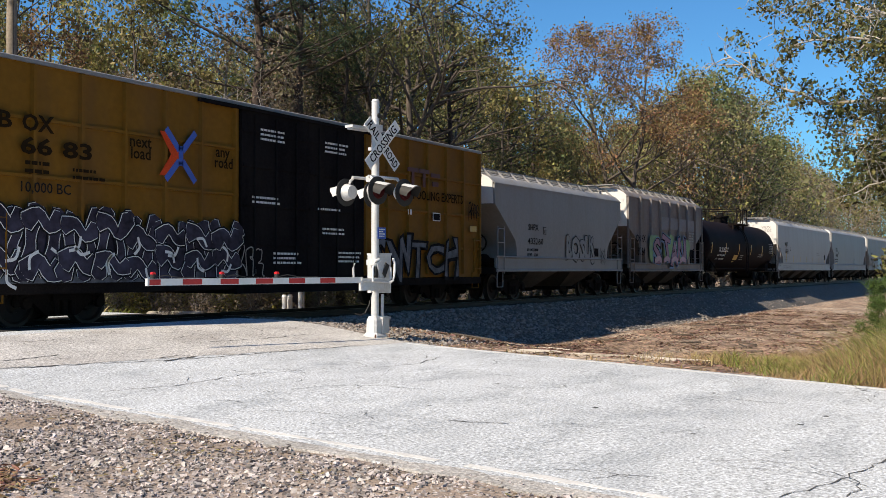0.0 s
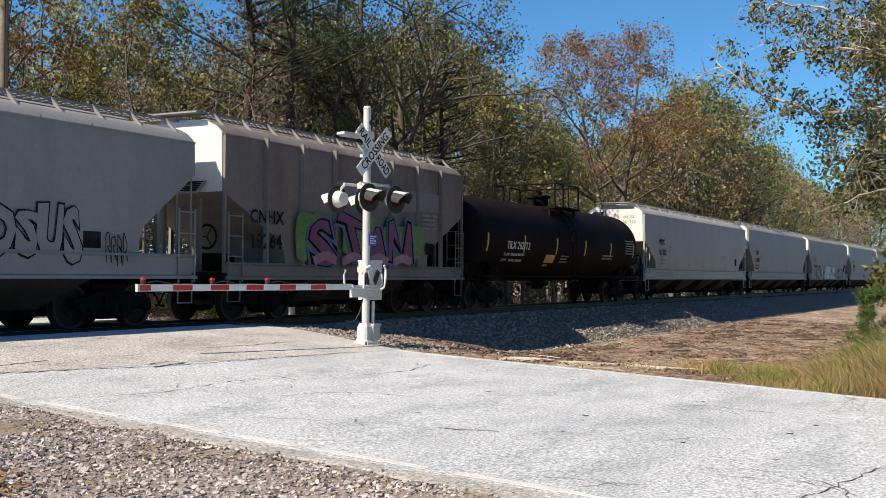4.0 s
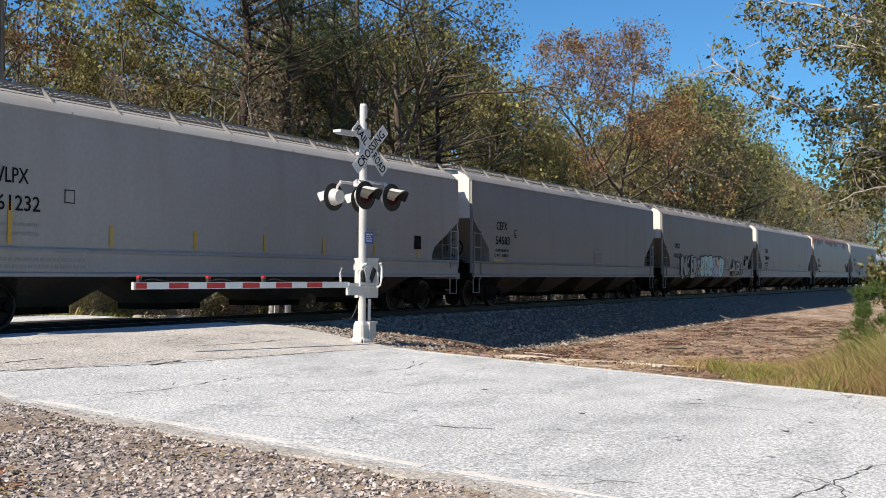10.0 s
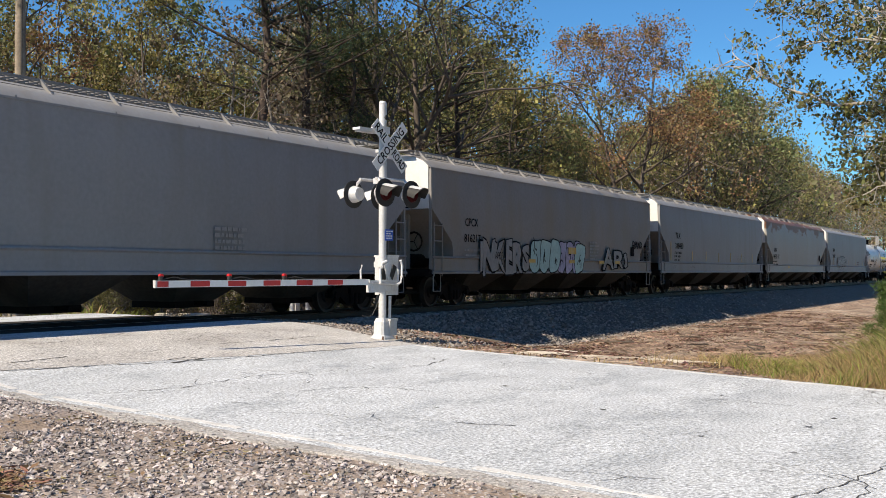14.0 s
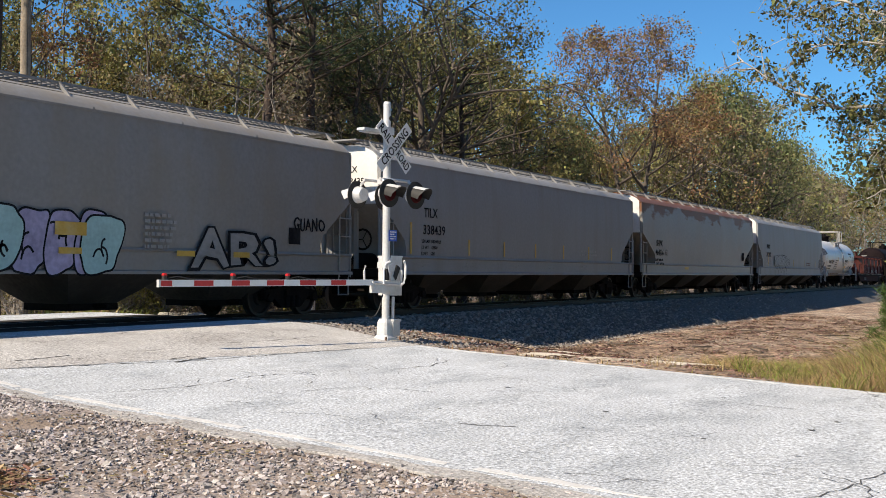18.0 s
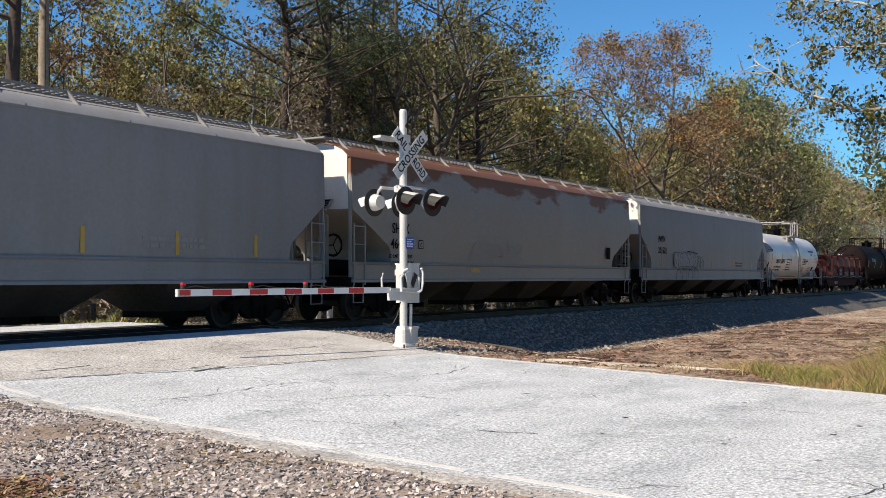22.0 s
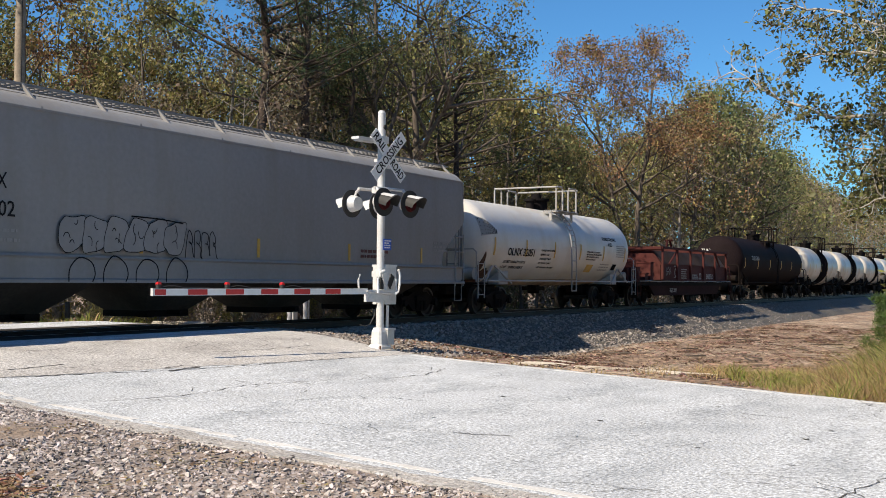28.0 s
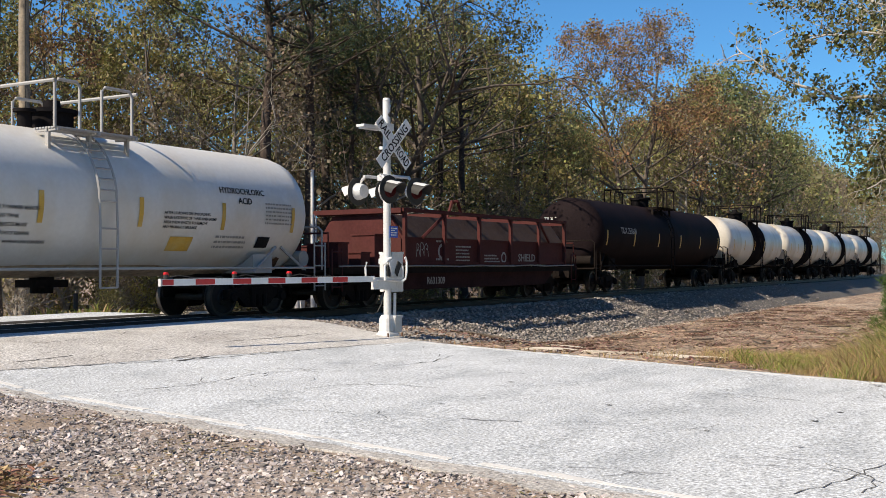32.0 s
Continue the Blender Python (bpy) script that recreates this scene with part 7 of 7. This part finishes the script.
def plant(ob, x, y, z, scale, turn, group, tilt=0.0):
    """The first use of a kind is moved; later ones are copies."""
    m = pose(x, y, z, tilt, 0, turn)
    if ob.name not in FIRST:
        FIRST.add(ob.name)
        ob.matrix_basis = m
        out = ob
    else:
        out = copy_thing(ob, m)
    out.scale = (scale, scale, scale * (0.93 + 0.14 * ((turn * 7.3) % 1)))
    return tagged(out, group=group)


rng_f = random.Random(5)
pool = [k for k, (ob, w) in enumerate(KINDS) for _ in range(int(w * 10))]
# the wood behind the railway, row by row
for row, (y0, gap, lo, hi) in enumerate(((28.6, 4.4, 0.66, 0.95), (33.0, 4.8, 0.78, 1.05), (38.0, 5.4, 0.85, 1.12), (45.0, 6.5, 0.9, 1.15), (52.0, 6.5, 1.1, 1.4))):
    x = 16.0 + row * 2.0
    while x < (250 if row < 4 else 100):
        px, py = x + rng_f.uniform(-1, 1), y0 + rng_f.uniform(-1.6, 1.6)
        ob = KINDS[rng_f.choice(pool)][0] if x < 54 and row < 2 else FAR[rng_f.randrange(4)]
        far = 1 + max(0, px - 45) / 90
        top = skyline(px, py) * rng_f.uniform(0.86, 1.04) / TALL[ob.name]
        plant(ob, px, py, -0.9, min(rng_f.uniform(lo, hi) * far, top), rng_f.uniform(0, 360), "trees of the wood behind the railway")
        x += gap * rng_f.uniform(0.75, 1.25) * (1.0 if x < 100 else 2.3)
x = 34.0
while x < 190:
    k = rng_f.randrange(3)
    plant(SHRUBS[k] if x < 80 else SHRUBS[3], x, 26.3 + rng_f.uniform(-1.0, 1.6), -0.9, rng_f.uniform(0.6, 1.15), rng_f.uniform(0, 360), "brush along the railway")
    x += rng_f.uniform(1.8, 3.4) * (1.0 if x < 90 else 1.7)
for x, y, s in ((20.5, 25.0, 0.32), (23.2, 24.4, 0.3), (24.6, 25.6, 0.4), (26.0, 24.3, 0.28), (28.3, 25.2, 0.36), (30.2, 24.4, 0.3), (32.0, 25.4, 0.42), (34.5, 24.6, 0.34), (37.0, 25.2, 0.4), (40.0, 24.8, 0.36), (43.0, 25.3, 0.4)):
    plant(SHRUBS[1 if int(x) % 2 else 0], x, y, soil_z(x, y) - 0.05, s, x * 91, "weedy bushes behind the track")
for x, y, s in ((27.5, 29.5, 0.5), (30.5, 28.6, 0.6), (33.0, 27.2, 0.55), (24.6, 31.5, 0.5), (36.5, 28.2, 0.8)):
    plant(SHRUBS[1], x, y, -0.85, s, rng_f.uniform(0, 360), "brush along the railway")

for k in range(15):
    x = 23.0 + 2.6 * k
    plant(SHRUBS[0], x, 28.4 + 1.6 * math.sin(k * 2.7), -0.9, 1.15 + 0.35 * math.sin(k * 1.9), k * 67, "brush along the railway")

# trees with a shape of their own
big = hardwood("tree", 31, 19.0, 0.24, 0.36, 23000, 0.128, "leaf_rust", limb=0.25, nlimbs=15, trunks=2, puff=0.3, bark="bark", label="tall spreading hardwood with reddish brown leaves")
big.matrix_basis = pose(70.5, 24.9, -0.9, 0, 0, 40)
oak = hardwood("tree", 33, 17.5, 0.32, 0.28, 14000, 0.115, "leaf_olive", limb=0.33, nlimbs=16, puff=0.36, label="broad dark hardwood with long rising limbs")
oak.matrix_basis = pose(41.0, 26.0, -0.9, 0, 0, 200)
copy_thing(oak, pose(44.4, 26.6, -0.9, 0, 0, 77))
for x, y, s, t in ((33.5, 24.9, 0.95, 20), (31.9, 25.6, 1.0, 140), (60.5, 29.0, 0.72, 250), (37.5, 27.0, 0.9, 70), (47.3, 25.8, 0.84, 190)):
    plant(KINDS[5][0], x, y, -0.9, s, t, "trees of the wood behind the railway")
boughs = pine("tree", 35, 13.5, 0.2, 0.3, 1500, width=0.15, per=14, needle=0.22, label="dark green pine with low drooping boughs")
boughs.matrix_basis = pose(37.0, 25.3, -0.9, 0, 0, 10)
for x, y, s, t in ((32.6, 27.4, 1.2, 210), (35.0, 26.8, 1.1, 300)):
    plant(KINDS[4][0], x, y, -0.9, s, t, "trees of the wood behind the railway")
plant(KINDS[5][0], 20.4, 26.2, -0.9, 1.05, 60, "trees of the wood behind the railway")
weedy = hardwood("shrub", 24, 1.7, 0.02, 0.02, 2400, 0.062, "leaf_weed", trunks=5, limb=0.5, nlimbs=5, depth=1, puff=0.2, label="sunlit yellow-green weeds beyond the crossing", spread=0.9)
for x, y, s in ((23.4, 30.6, 0.9), (24.6, 29.8, 1.05), (25.9, 29.4, 0.8), (27.2, 28.0, 1.15), (28.0, 27.4, 1.0), (26.6, 27.2, 0.9), (28.4, 28.2, 0.8), (30.0, 27.4, 0.95), (31.6, 27.0, 0.75), (33.4, 26.4, 0.9), (36.0, 26.0, 0.8)):
    plant(weedy, x, y, soil_z(x, y) - 0.05, s, x * 53, "weedy bushes behind the track")
for k, (x, y, s) in enumerate(((47.6, 24.9, 0.5), (50.4, 25.6, 0.56), (53.2, 25.0, 0.52), (56.4, 25.6, 0.6), (59.8, 25.0, 0.6), (63.0, 25.4, 0.62), (38.6, 25.0, 0.5))):
    plant(KINDS[(1, 4, 0, 1, 4, 0, 4)[k]][0], x, y, -0.9, s, x * 41, "trees of the wood behind the railway")
# unseen tall trees added behind the viewer, both road sides, to block low sky
for y0, gap, lo, hi in ((-10.5, 7.0, 1.35, 1.7), (-15.5, 7.5, 1.5, 1.85)):
    x = -34.0
    while x < 125:
        px, py = x + rng_f.uniform(-1.2, 1.2), y0 + rng_f.uniform(-1.6, 1.6)
        if not near_edge(py) - 2.5 < px < far_edge(py) + 2.5 and (y0 < -12 or px < 60):
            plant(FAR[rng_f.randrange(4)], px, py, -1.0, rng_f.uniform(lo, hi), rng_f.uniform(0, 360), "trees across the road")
        x += gap
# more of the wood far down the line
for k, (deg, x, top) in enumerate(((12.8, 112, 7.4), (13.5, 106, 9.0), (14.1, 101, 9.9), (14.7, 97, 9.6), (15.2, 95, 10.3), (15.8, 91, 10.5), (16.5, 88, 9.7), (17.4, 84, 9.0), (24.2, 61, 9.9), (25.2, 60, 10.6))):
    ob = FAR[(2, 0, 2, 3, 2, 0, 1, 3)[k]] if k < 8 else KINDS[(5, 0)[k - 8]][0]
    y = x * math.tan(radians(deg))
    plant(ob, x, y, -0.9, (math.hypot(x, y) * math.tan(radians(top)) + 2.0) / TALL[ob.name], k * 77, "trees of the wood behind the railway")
# the tree that reaches in beside the road, and what stands behind it
def roadside_tree():
    """A tree whose long pale limbs reach out over the bank, tips drooping."""
    rng = np.random.default_rng(44)
    tree = empty("tree", pose(31.0, -0.1, -1.0))
    b, tips = Bld(), []
    b.tube([(0, 0, -0.3), (0.05, 0.1, 2.5), (-0.1, 0.0, 5.0), (0.1, 0.15, 8.0), (0.0, 0.3, 11.5)], [0.26, 0.2, 0.17, 0.12, 0.04], 10, caps=False)
    limbs = (
        (0.085, (0.0, 0.1, 6.6), (-0.6, 1.5, 7.6), (-0.8, 3.4, 8.6), (-1.0, 5.6, 9.4), (-1.2, 6.6, 9.5)),
        (0.085, (0.0, 0.1, 5.6), (-0.3, 1.6, 6.4), (-0.5, 3.2, 6.65), (-0.6, 5.2, 6.5), (-0.9, 6.6, 7.1), (-1.1, 7.7, 7.9)),
        (0.065, (0.0, 0.1, 5.2), (0.3, 1.4, 5.7), (0.2, 2.6, 5.3), (0.0, 3.4, 4.5), (-0.1, 4.3, 4.35)),
        (0.05, (0.0, 0.1, 3.4), (-0.5, 1.2, 3.2), (-0.7, 2.0, 2.5), (-0.8, 2.6, 1.9), (-0.8, 3.1, 1.6)),
        (0.07, (0.0, 0.1, 7.4), (0.4, 1.6, 8.8), (0.8, 3.2, 10.0), (1.2, 5.0, 10.9), (1.4, 6.2, 11.4)),
        (0.07, (0.0, 0.1, 4.6), (-0.2, 1.6, 4.9), (-0.5, 2.8, 5.0), (-0.6, 4.0, 5.6), (-0.5, 5.0, 5.7)),
        (0.07, (0.0, 0.1, 8.0), (-0.6, 1.2, 9.6), (-1.0, 2.4, 11.0), (-1.2, 3.6, 12.0)),
        (0.05, (0.0, 0.1, 4.4), (0.6, 1.2, 4.4), (1.0, 2.0, 3.9), (1.2, 2.6, 3.4)),
        (0.06, (0.0, 0.1, 6.2), (1.4, 1.4, 7.2), (2.4, 2.6, 7.8), (3.0, 3.8, 8.0)),
        (0.07, (0.0, 0.1, 6.0), (-0.9, 1.6, 7.2), (-1.4, 3.0, 7.6), (-1.8, 4.4, 8.0), (-2.0, 5.6, 8.0)),
        (0.07, (0.0, 0.1, 5.4), (0.9, 1.6, 6.0), (1.4, 2.8, 6.2), (1.6, 4.0, 6.4)),
        (0.06, (0.0, 0.1, 7.0), (0.9, 1.6, 8.2), (1.4, 2.8, 8.6), (1.6, 4.0, 9.2), (1.6, 5.0, 9.2)),
        (0.06, (0.0, 0.1, 5.0), (-1.6, -1.0, 6.2), (-2.6, -2.4, 7.0)),
        (0.06, (0.0, 0.1, 6.5), (1.6, -1.4, 7.6), (2.6, -2.4, 8.6)),
    )
    for r, *pts in limbs:
        pts = [Vector(q) for q in pts]
        fine = []
        for p, q in zip(pts, pts[1:]):
            fine += [p.lerp(q, t) + Vector(rng.normal(0, 0.035, 3)) for t in (0, 0.25, 0.5, 0.75)]
        fine.append(pts[-1])
        n = len(fine)
        b.tube(fine, [r * (1 - 0.82 * k / (n - 1)) for k in range(n)], 7, caps=False)
        for k in range(3, n):
            for _ in range(2):
                d = (fine[k] - fine[k - 1]).normalized()
                side = d.orthogonal().normalized()
                side.rotate(Matrix.Rotation(rng.uniform(0, math.tau), 3, d))
                grow(b, rng, fine[k], d * 0.5 + side * 0.9 + Vector((0, 0, 0.1)), rng.uniform(0.7, 1.5) * (1.1 - 0.4 * k / n), 0.022, 1, tips, 0.4, 0.8, 4)
        tips.append(fine[-1])
    part("trunk", b.mesh("trunk", M["nearbark"], "all"), None, tree)
    tp = np.array([tuple(q) for q in tips])
    # leaves crowd on some twigs and are gone from others
    full = np.array([max(0.02, noise.noise((q[0] * 0.8, q[1] * 0.8, q[2] * 0.8 + 5)) + 0.42 - 0.1 * max(0.0, q[1] - 3.6)) for q in tp])
    pick = tp[rng.choice(len(tp), 30000, p=full / full.sum())] + np.clip(rng.normal(0, 0.13, (30000, 3)), -0.25, 0.25)
    part("crown", leaf_mesh("crown", pick, 0.086, M["leaf_near"], rng, long=1.2), None, tree)
    return tagged(tree, "pale-barked roadside tree with yellow-green leaves", "tree")


roadside_tree()
behind = hardwood("tree", 46, 9.4, 0.15, 0.36, 15000, 0.12, "leaf_green", limb=0.33, nlimbs=16, depth=2, puff=0.3, label="dense green roadside tree")
behind.matrix_basis = pose(38.0, 3.0, -1.1, 0, 0, 50)
behind.scale = (1.1, 1.1, 1.1)
copy_thing(behind, pose(46.0, 2.6, -0.9, 0, 0, 160))
for k, (x, y, s, t) in enumerate(((39.5, 2.9, 0.55, 75), (47.0, 2.8, 0.62, 30), (58.0, 3.6, 0.6, 130), (72.0, 4.0, 0.7, 220), (90.0, 4.0, 0.75, 310), (112.0, 4.0, 0.8, 10), (140.0, 3.0, 0.9, 100))):
    plant(KINDS[(2, 2, 0, 2, 4, 1, 2)[k]][0], x, y, -1.1, s, t, "trees beside the road")
for x, y, s in ((40.0, 2.4, 0.9), (46.0, 2.8, 1.0), (54.0, 2.8, 0.9)):
    plant(SHRUBS[2], x, y, -1.1, s, x * 37, "brush beside the road")
sapling = pine("pine_sapling", 51, 1.75, 0.03, 0.12, 420, "needle_young", 0.2, 0.3, per=14, label="young bright green pine among dry grass")
sapling.matrix_basis = pose(25.2, 3.2, soil_z(25.2, 3.2))


def blades(name, spots, heights, material, rng, label, width=0.02, lean=0.35):
    n = len(spots)
    s = np.array(spots)
    a = rng.uniform(0, math.tau, n)
    h = np.array(heights)[:, None]
    side = np.stack([np.cos(a), np.sin(a), np.zeros(n)], 1) * width
    tip = s + np.concatenate([rng.normal(0, lean, (n, 2)) * h, h], 1)
    mid = s * 0.5 + tip * 0.5 + np.array([0, 0, 1]) * h * 0.12
    v = np.stack([s - side, s + side, mid + side * 0.7, mid - side * 0.7, tip], 1).reshape(-1, 3)
    f = []
    for k in range(n):
        o = 5 * k
        f += [(o, o + 1, o + 2, o + 3), (o + 3, o + 2, o + 4)]
    return tagged(sheet(name, v.tolist(), f, material), label, "grass", kind="stuff")


rng_g = np.random.default_rng(8)


def scatter(n, x0, x1, y0, y1, keep=lambda x, y: True, seed=0, dz=0.0):
    r = np.random.default_rng(seed)
    out = []
    for x, y in zip(r.uniform(x0, x1, n), r.uniform(y0, y1, n)):
        if keep(x, y):
            out.append((x, y, soil_z(x, y) + dz))
    return out


def patchy(x, y, f, s):
    return noise.noise((x * f, y * f, s))


def bank(x, y):
    """Where the grass of the bank grows: thin at its edges, thick in tufts."""
    side = x - far_edge(y)
    lim = 0.1 + max(0, y - 3.6) * 1.5
    thick = smooth01((side - lim + 0.9) / 2.2) * (0.35 + 0.9 * smooth01((4.6 - y) / 2.4))
    return side > 0.05 and 0.5 + 0.9 * patchy(x, y, 1.3, 7) + 0.5 * patchy(x, y, 5.0, 2) < thick * 1.25


def bank_height(x, y):
    return (0.07 + 0.14 * smooth01((x - far_edge(y)) / 2.0) + 0.72 * smooth01((3.7 - y) / 2.6)) * (0.35 + 1.5 * abs(patchy(x, y, 1.1, 5)) + 0.6 * abs(patchy(x, y, 6.0, 8)))


def tufts(n, x0, x1, y0, y1, keep, seed, per, wide):
    """Blades in clumps: the foot of each blade and the clump it belongs to."""
    r, out = np.random.default_rng(seed), []
    for x, y, z in scatter(n, x0, x1, y0, y1, keep, seed):
        for _ in range(int(per * r.uniform(0.5, 1.4))):
            px, py = x + r.normal(0, wide), y + r.normal(0, wide)
            if px > far_edge(py) + 0.02:
                out.append((px, py, soil_z(px, py)))
    return out


g1 = tufts(3600, 15, 32, -1.0, 6.6, bank, 1, 19, 0.11)
blades("dry_grass", g1, [bank_height(x, y) for x, y, z in g1], M["grass_tan"], rng_g, "tall dry tan grass on the bank", 0.004, 0.75)
g2 = tufts(3400, 15, 30, -1.5, 5.0, lambda x, y: bank(x, y) and (patchy(x, y, 0.9, 9) > 0.25 * smooth01((y - 2.0) / 2.5)), 2, 16, 0.13)
blades("green_grass", g2, [1.0 * bank_height(x, y) for x, y, z in g2], M["grass_green"], rng_g, "green grass and weeds on the bank", 0.007, 0.85)
g3 = scatter(2600, 15.2, 30, 4.5, 11.0, lambda x, y: 0.05 < x - far_edge(y) < 0.75 + 0.5 * patchy(x, y, 0.8, 3), 3)
blades("verge_grass", g3, [0.05 + 0.1 * abs(patchy(x, y, 2, 6)) for x, y, z in g3], M["grass_tan"], rng_g, "short dry grass along the road edge", 0.012)
g4 = scatter(9000, 14, 60, 22.6, 28.5, lambda x, y: x > far_edge(y) + 0.5 and patchy(x, y, 0.5, 4) > -0.1, 4)
blades("weeds", g4, [0.2 + 0.6 * abs(patchy(x, y, 0.5, 8)) for x, y, z in g4], M["grass_green"], rng_g, "green and yellow weeds behind the track", 0.025, 0.5)
g5 = scatter(6000, 14, 60, 22.4, 28.0, lambda x, y: x > far_edge(y) + 0.3, 5)
blades("dry_weeds", g5, [0.15 + 0.5 * abs(patchy(x, y, 0.5, 8)) for x, y, z in g5], M["grass_tan"], rng_g, "dry weeds behind the track", 0.02, 0.6)

# fallen leaves and straw on the bare ground
spots = [(x, y, z + 0.015) for x, y, z in scatter(34000, 16, 65, 3.6, 14.4, lambda x, y: x > far_edge(y) + 0.4 and patchy(x, y, 0.35, 12) > -0.3, 6)]
lit = new("leaf_litter", leaf_mesh("leaf_litter", spots, 0.06, M["litter"], np.random.default_rng(9), 0.0, 1.8, 0.22))
tagged(lit, "brown fallen leaves and pine straw on the ground", "leaf litter", kind="stuff")

mat_spots = []
for x, y, z in scatter(1500, 18, 62, 4.4, 14.0, lambda x, y: x > far_edge(y) + 0.5 and patchy(x, y, 0.5, 21) > -0.05, 31):
    r = np.random.default_rng(int(x * 977 + y * 131))
    for _ in range(16):
        mat_spots.append((x + r.normal(0, 0.28), y + r.normal(0, 0.11), z + 0.03))
M["straw_dark"] = leaf_mat("dark_rotting_leaves", (0.13, 0.075, 0.052), 0.1, 0.8)
mats = new("straw_mats", leaf_mesh("straw_mats", [(x, y, soil_z(x, y) + 0.02) for x, y, z in mat_spots], 0.075, M["straw_dark"], np.random.default_rng(29), 0.0, 1.9, 0.3))
tagged(mats, "dark drifts of rotting leaves on the ground", "leaf litter", kind="stuff")
rs = random.Random(61)
for k in range(16):
    x, y = rs.uniform(22, 48), rs.uniform(6.5, 12.5)
    a, ln = rs.uniform(0, 3.1), rs.uniform(0.5, 1.6)
    if x > far_edge(y) + 1:
        pts = [(x + ln * t * math.cos(a) + rs.uniform(-0.05, 0.05), y + ln * t * math.sin(a) + rs.uniform(-0.05, 0.05)) for t in (0, 0.35, 0.7, 1.0)]
        st = new("fallen_branch", Bld().tube([(p, q, soil_z(p, q) + 0.04) for p, q in pts], [0.03, 0.026, 0.02, 0.01], 5).mesh("fallen_branch", M["bark"], True))
        tagged(st, "dry fallen branch on the bare ground", "branch", "fallen branches")

# pale sand where the road's edge washes out
for k, (sx, sy, rx, ry) in enumerate(((19.3, 7.3, 1.1, 0.55), (20.2, 6.4, 1.5, 0.6), (19.0, 8.5, 0.8, 0.4), (22.8, 7.6, 1.2, 0.35), (21.6, 9.2, 0.9, 0.3), (21.6, 7.0, 1.3, 0.5), (21.0, 6.0, 0.9, 0.35), (27.5, 8.4, 1.5, 0.3))):
    v = [(sx, sy, soil_z(sx, sy) + 0.035)]
    for ring in (0.5, 0.8, 1.0):
        for q in range(28):
            a = q * math.tau / 28
            rr = ring * (1 + 0.42 * noise.noise((math.cos(a) * 1.8, math.sin(a) * 1.8, k * 3.3)) + 0.2 * noise.noise((math.cos(a) * 6, math.sin(a) * 6, k * 5.1)))
            x, y = sx + rx * rr * math.cos(a) - 0.3 * ry * rr * math.sin(a), sy + ry * rr * math.sin(a)
            x = max(x, far_edge(y) + 0.12)
            v.append((x, y, soil_z(x, y) + (0.03, 0.022, -0.012)[(0.5, 0.8, 1.0).index(ring)]))
    f = [(0, 1 + q, 1 + (q + 1) % 28) for q in range(28)]
    f += [(1 + r * 28 + q, 1 + (r + 1) * 28 + q, 1 + (r + 1) * 28 + (q + 1) % 28, 1 + r * 28 + (q + 1) % 28) for r in (0, 1) for q in range(28)]
    tagged(sheet("sand_patch", v, f, M["sand"], smooth=True), "pale washed sand beside the road", "sand", kind="structure")

# stones: gravel shoulder, ballast bank
r7 = np.random.default_rng(17)
sp = []
while len(sp) < 22000:
    y = r7.uniform(0.5, 13.5)
    x = near_edge(y) - 0.25 - r7.exponential(1.9)
    heap = noise.noise((x * 0.6, y * 0.6, 31)) + 0.5 * noise.noise((x * 2.2, y * 2.2, 5))
    if x > 0.5 and heap > -0.25 + 0.3 * r7.uniform(-1, 1):
        sp.append((x, y, soil_z(x, y) + 0.03))
stones("loose_gravel", sp, 0.0195, M["stone"], 3, "loose crushed stone on the road shoulder", 0.6)
sp = []
while len(sp) < 10000:
    x = 18.5 + r7.exponential(13.0)
    y = r7.uniform(12.6, 16.6)
    if x < 75 and x > far_edge(y) - 0.1 and bed_z(y) > soil_z(x, y) - 0.15:
        sp.append((x, y, max(bed_z(y), soil_z(x, y)) + 0.01))
stones("ballast_stones", sp, 0.045, M["bstone"], 4, "grey crushed granite on the ballast bank", 0.75)
sp = []
while len(sp) < 2500:
    y = r7.uniform(10.2, 14.5)
    x = far_edge(y) + r7.exponential(0.8) - 0.1
    sp.append((x, y, max(bed_z(y) if y > 12.5 else -9, soil_z(x, y)) + 0.015))
stones("spilled_ballast", sp, 0.035, M["bstone"], 5, "grey stones spilled round the signal footing", 0.75)

# leaves and straw blown over the shoulder
sp = []
while len(sp) < 1600:
    y = r7.uniform(0.8, 12.0)
    x = near_edge(y) - 0.5 - r7.exponential(2.2)
    if x > 0.5 and noise.noise((x * 0.9, y * 0.9, 63)) > 0.12:
        sp.append((x, y, soil_z(x, y) + 0.05))
M["straw"] = leaf_mat("dry_straw_bits", (0.22, 0.16, 0.08), 0.1, 0.7)
scrap = new("straw_litter", leaf_mesh("straw_litter", sp, 0.03, M["straw"], np.random.default_rng(19), 0.0, 2.0, 0.25))
tagged(scrap, "yellow-brown leaf scraps and straw among the gravel", "leaf litter", kind="stuff")

# a drift of orange pine straw and a few weeds on the shoulder
sp = [(x, y, soil_z(x, y) + 0.05) for x, y in zip(r7.normal(5.1, 0.22, 1500), r7.normal(6.85, 0.28, 1500))]
M["drift"] = leaf_mat("orange_pine_straw", (0.23, 0.14, 0.08), 0.1, 0.7)
drift = new("pine_straw_drift", leaf_mesh("pine_straw_drift", sp, 0.045, M["drift"], np.random.default_rng(23), 0.0, 2.6, 0.3))
tagged(drift, "orange-brown pine straw drifted on the gravel", "leaf litter", kind="stuff")

motions()
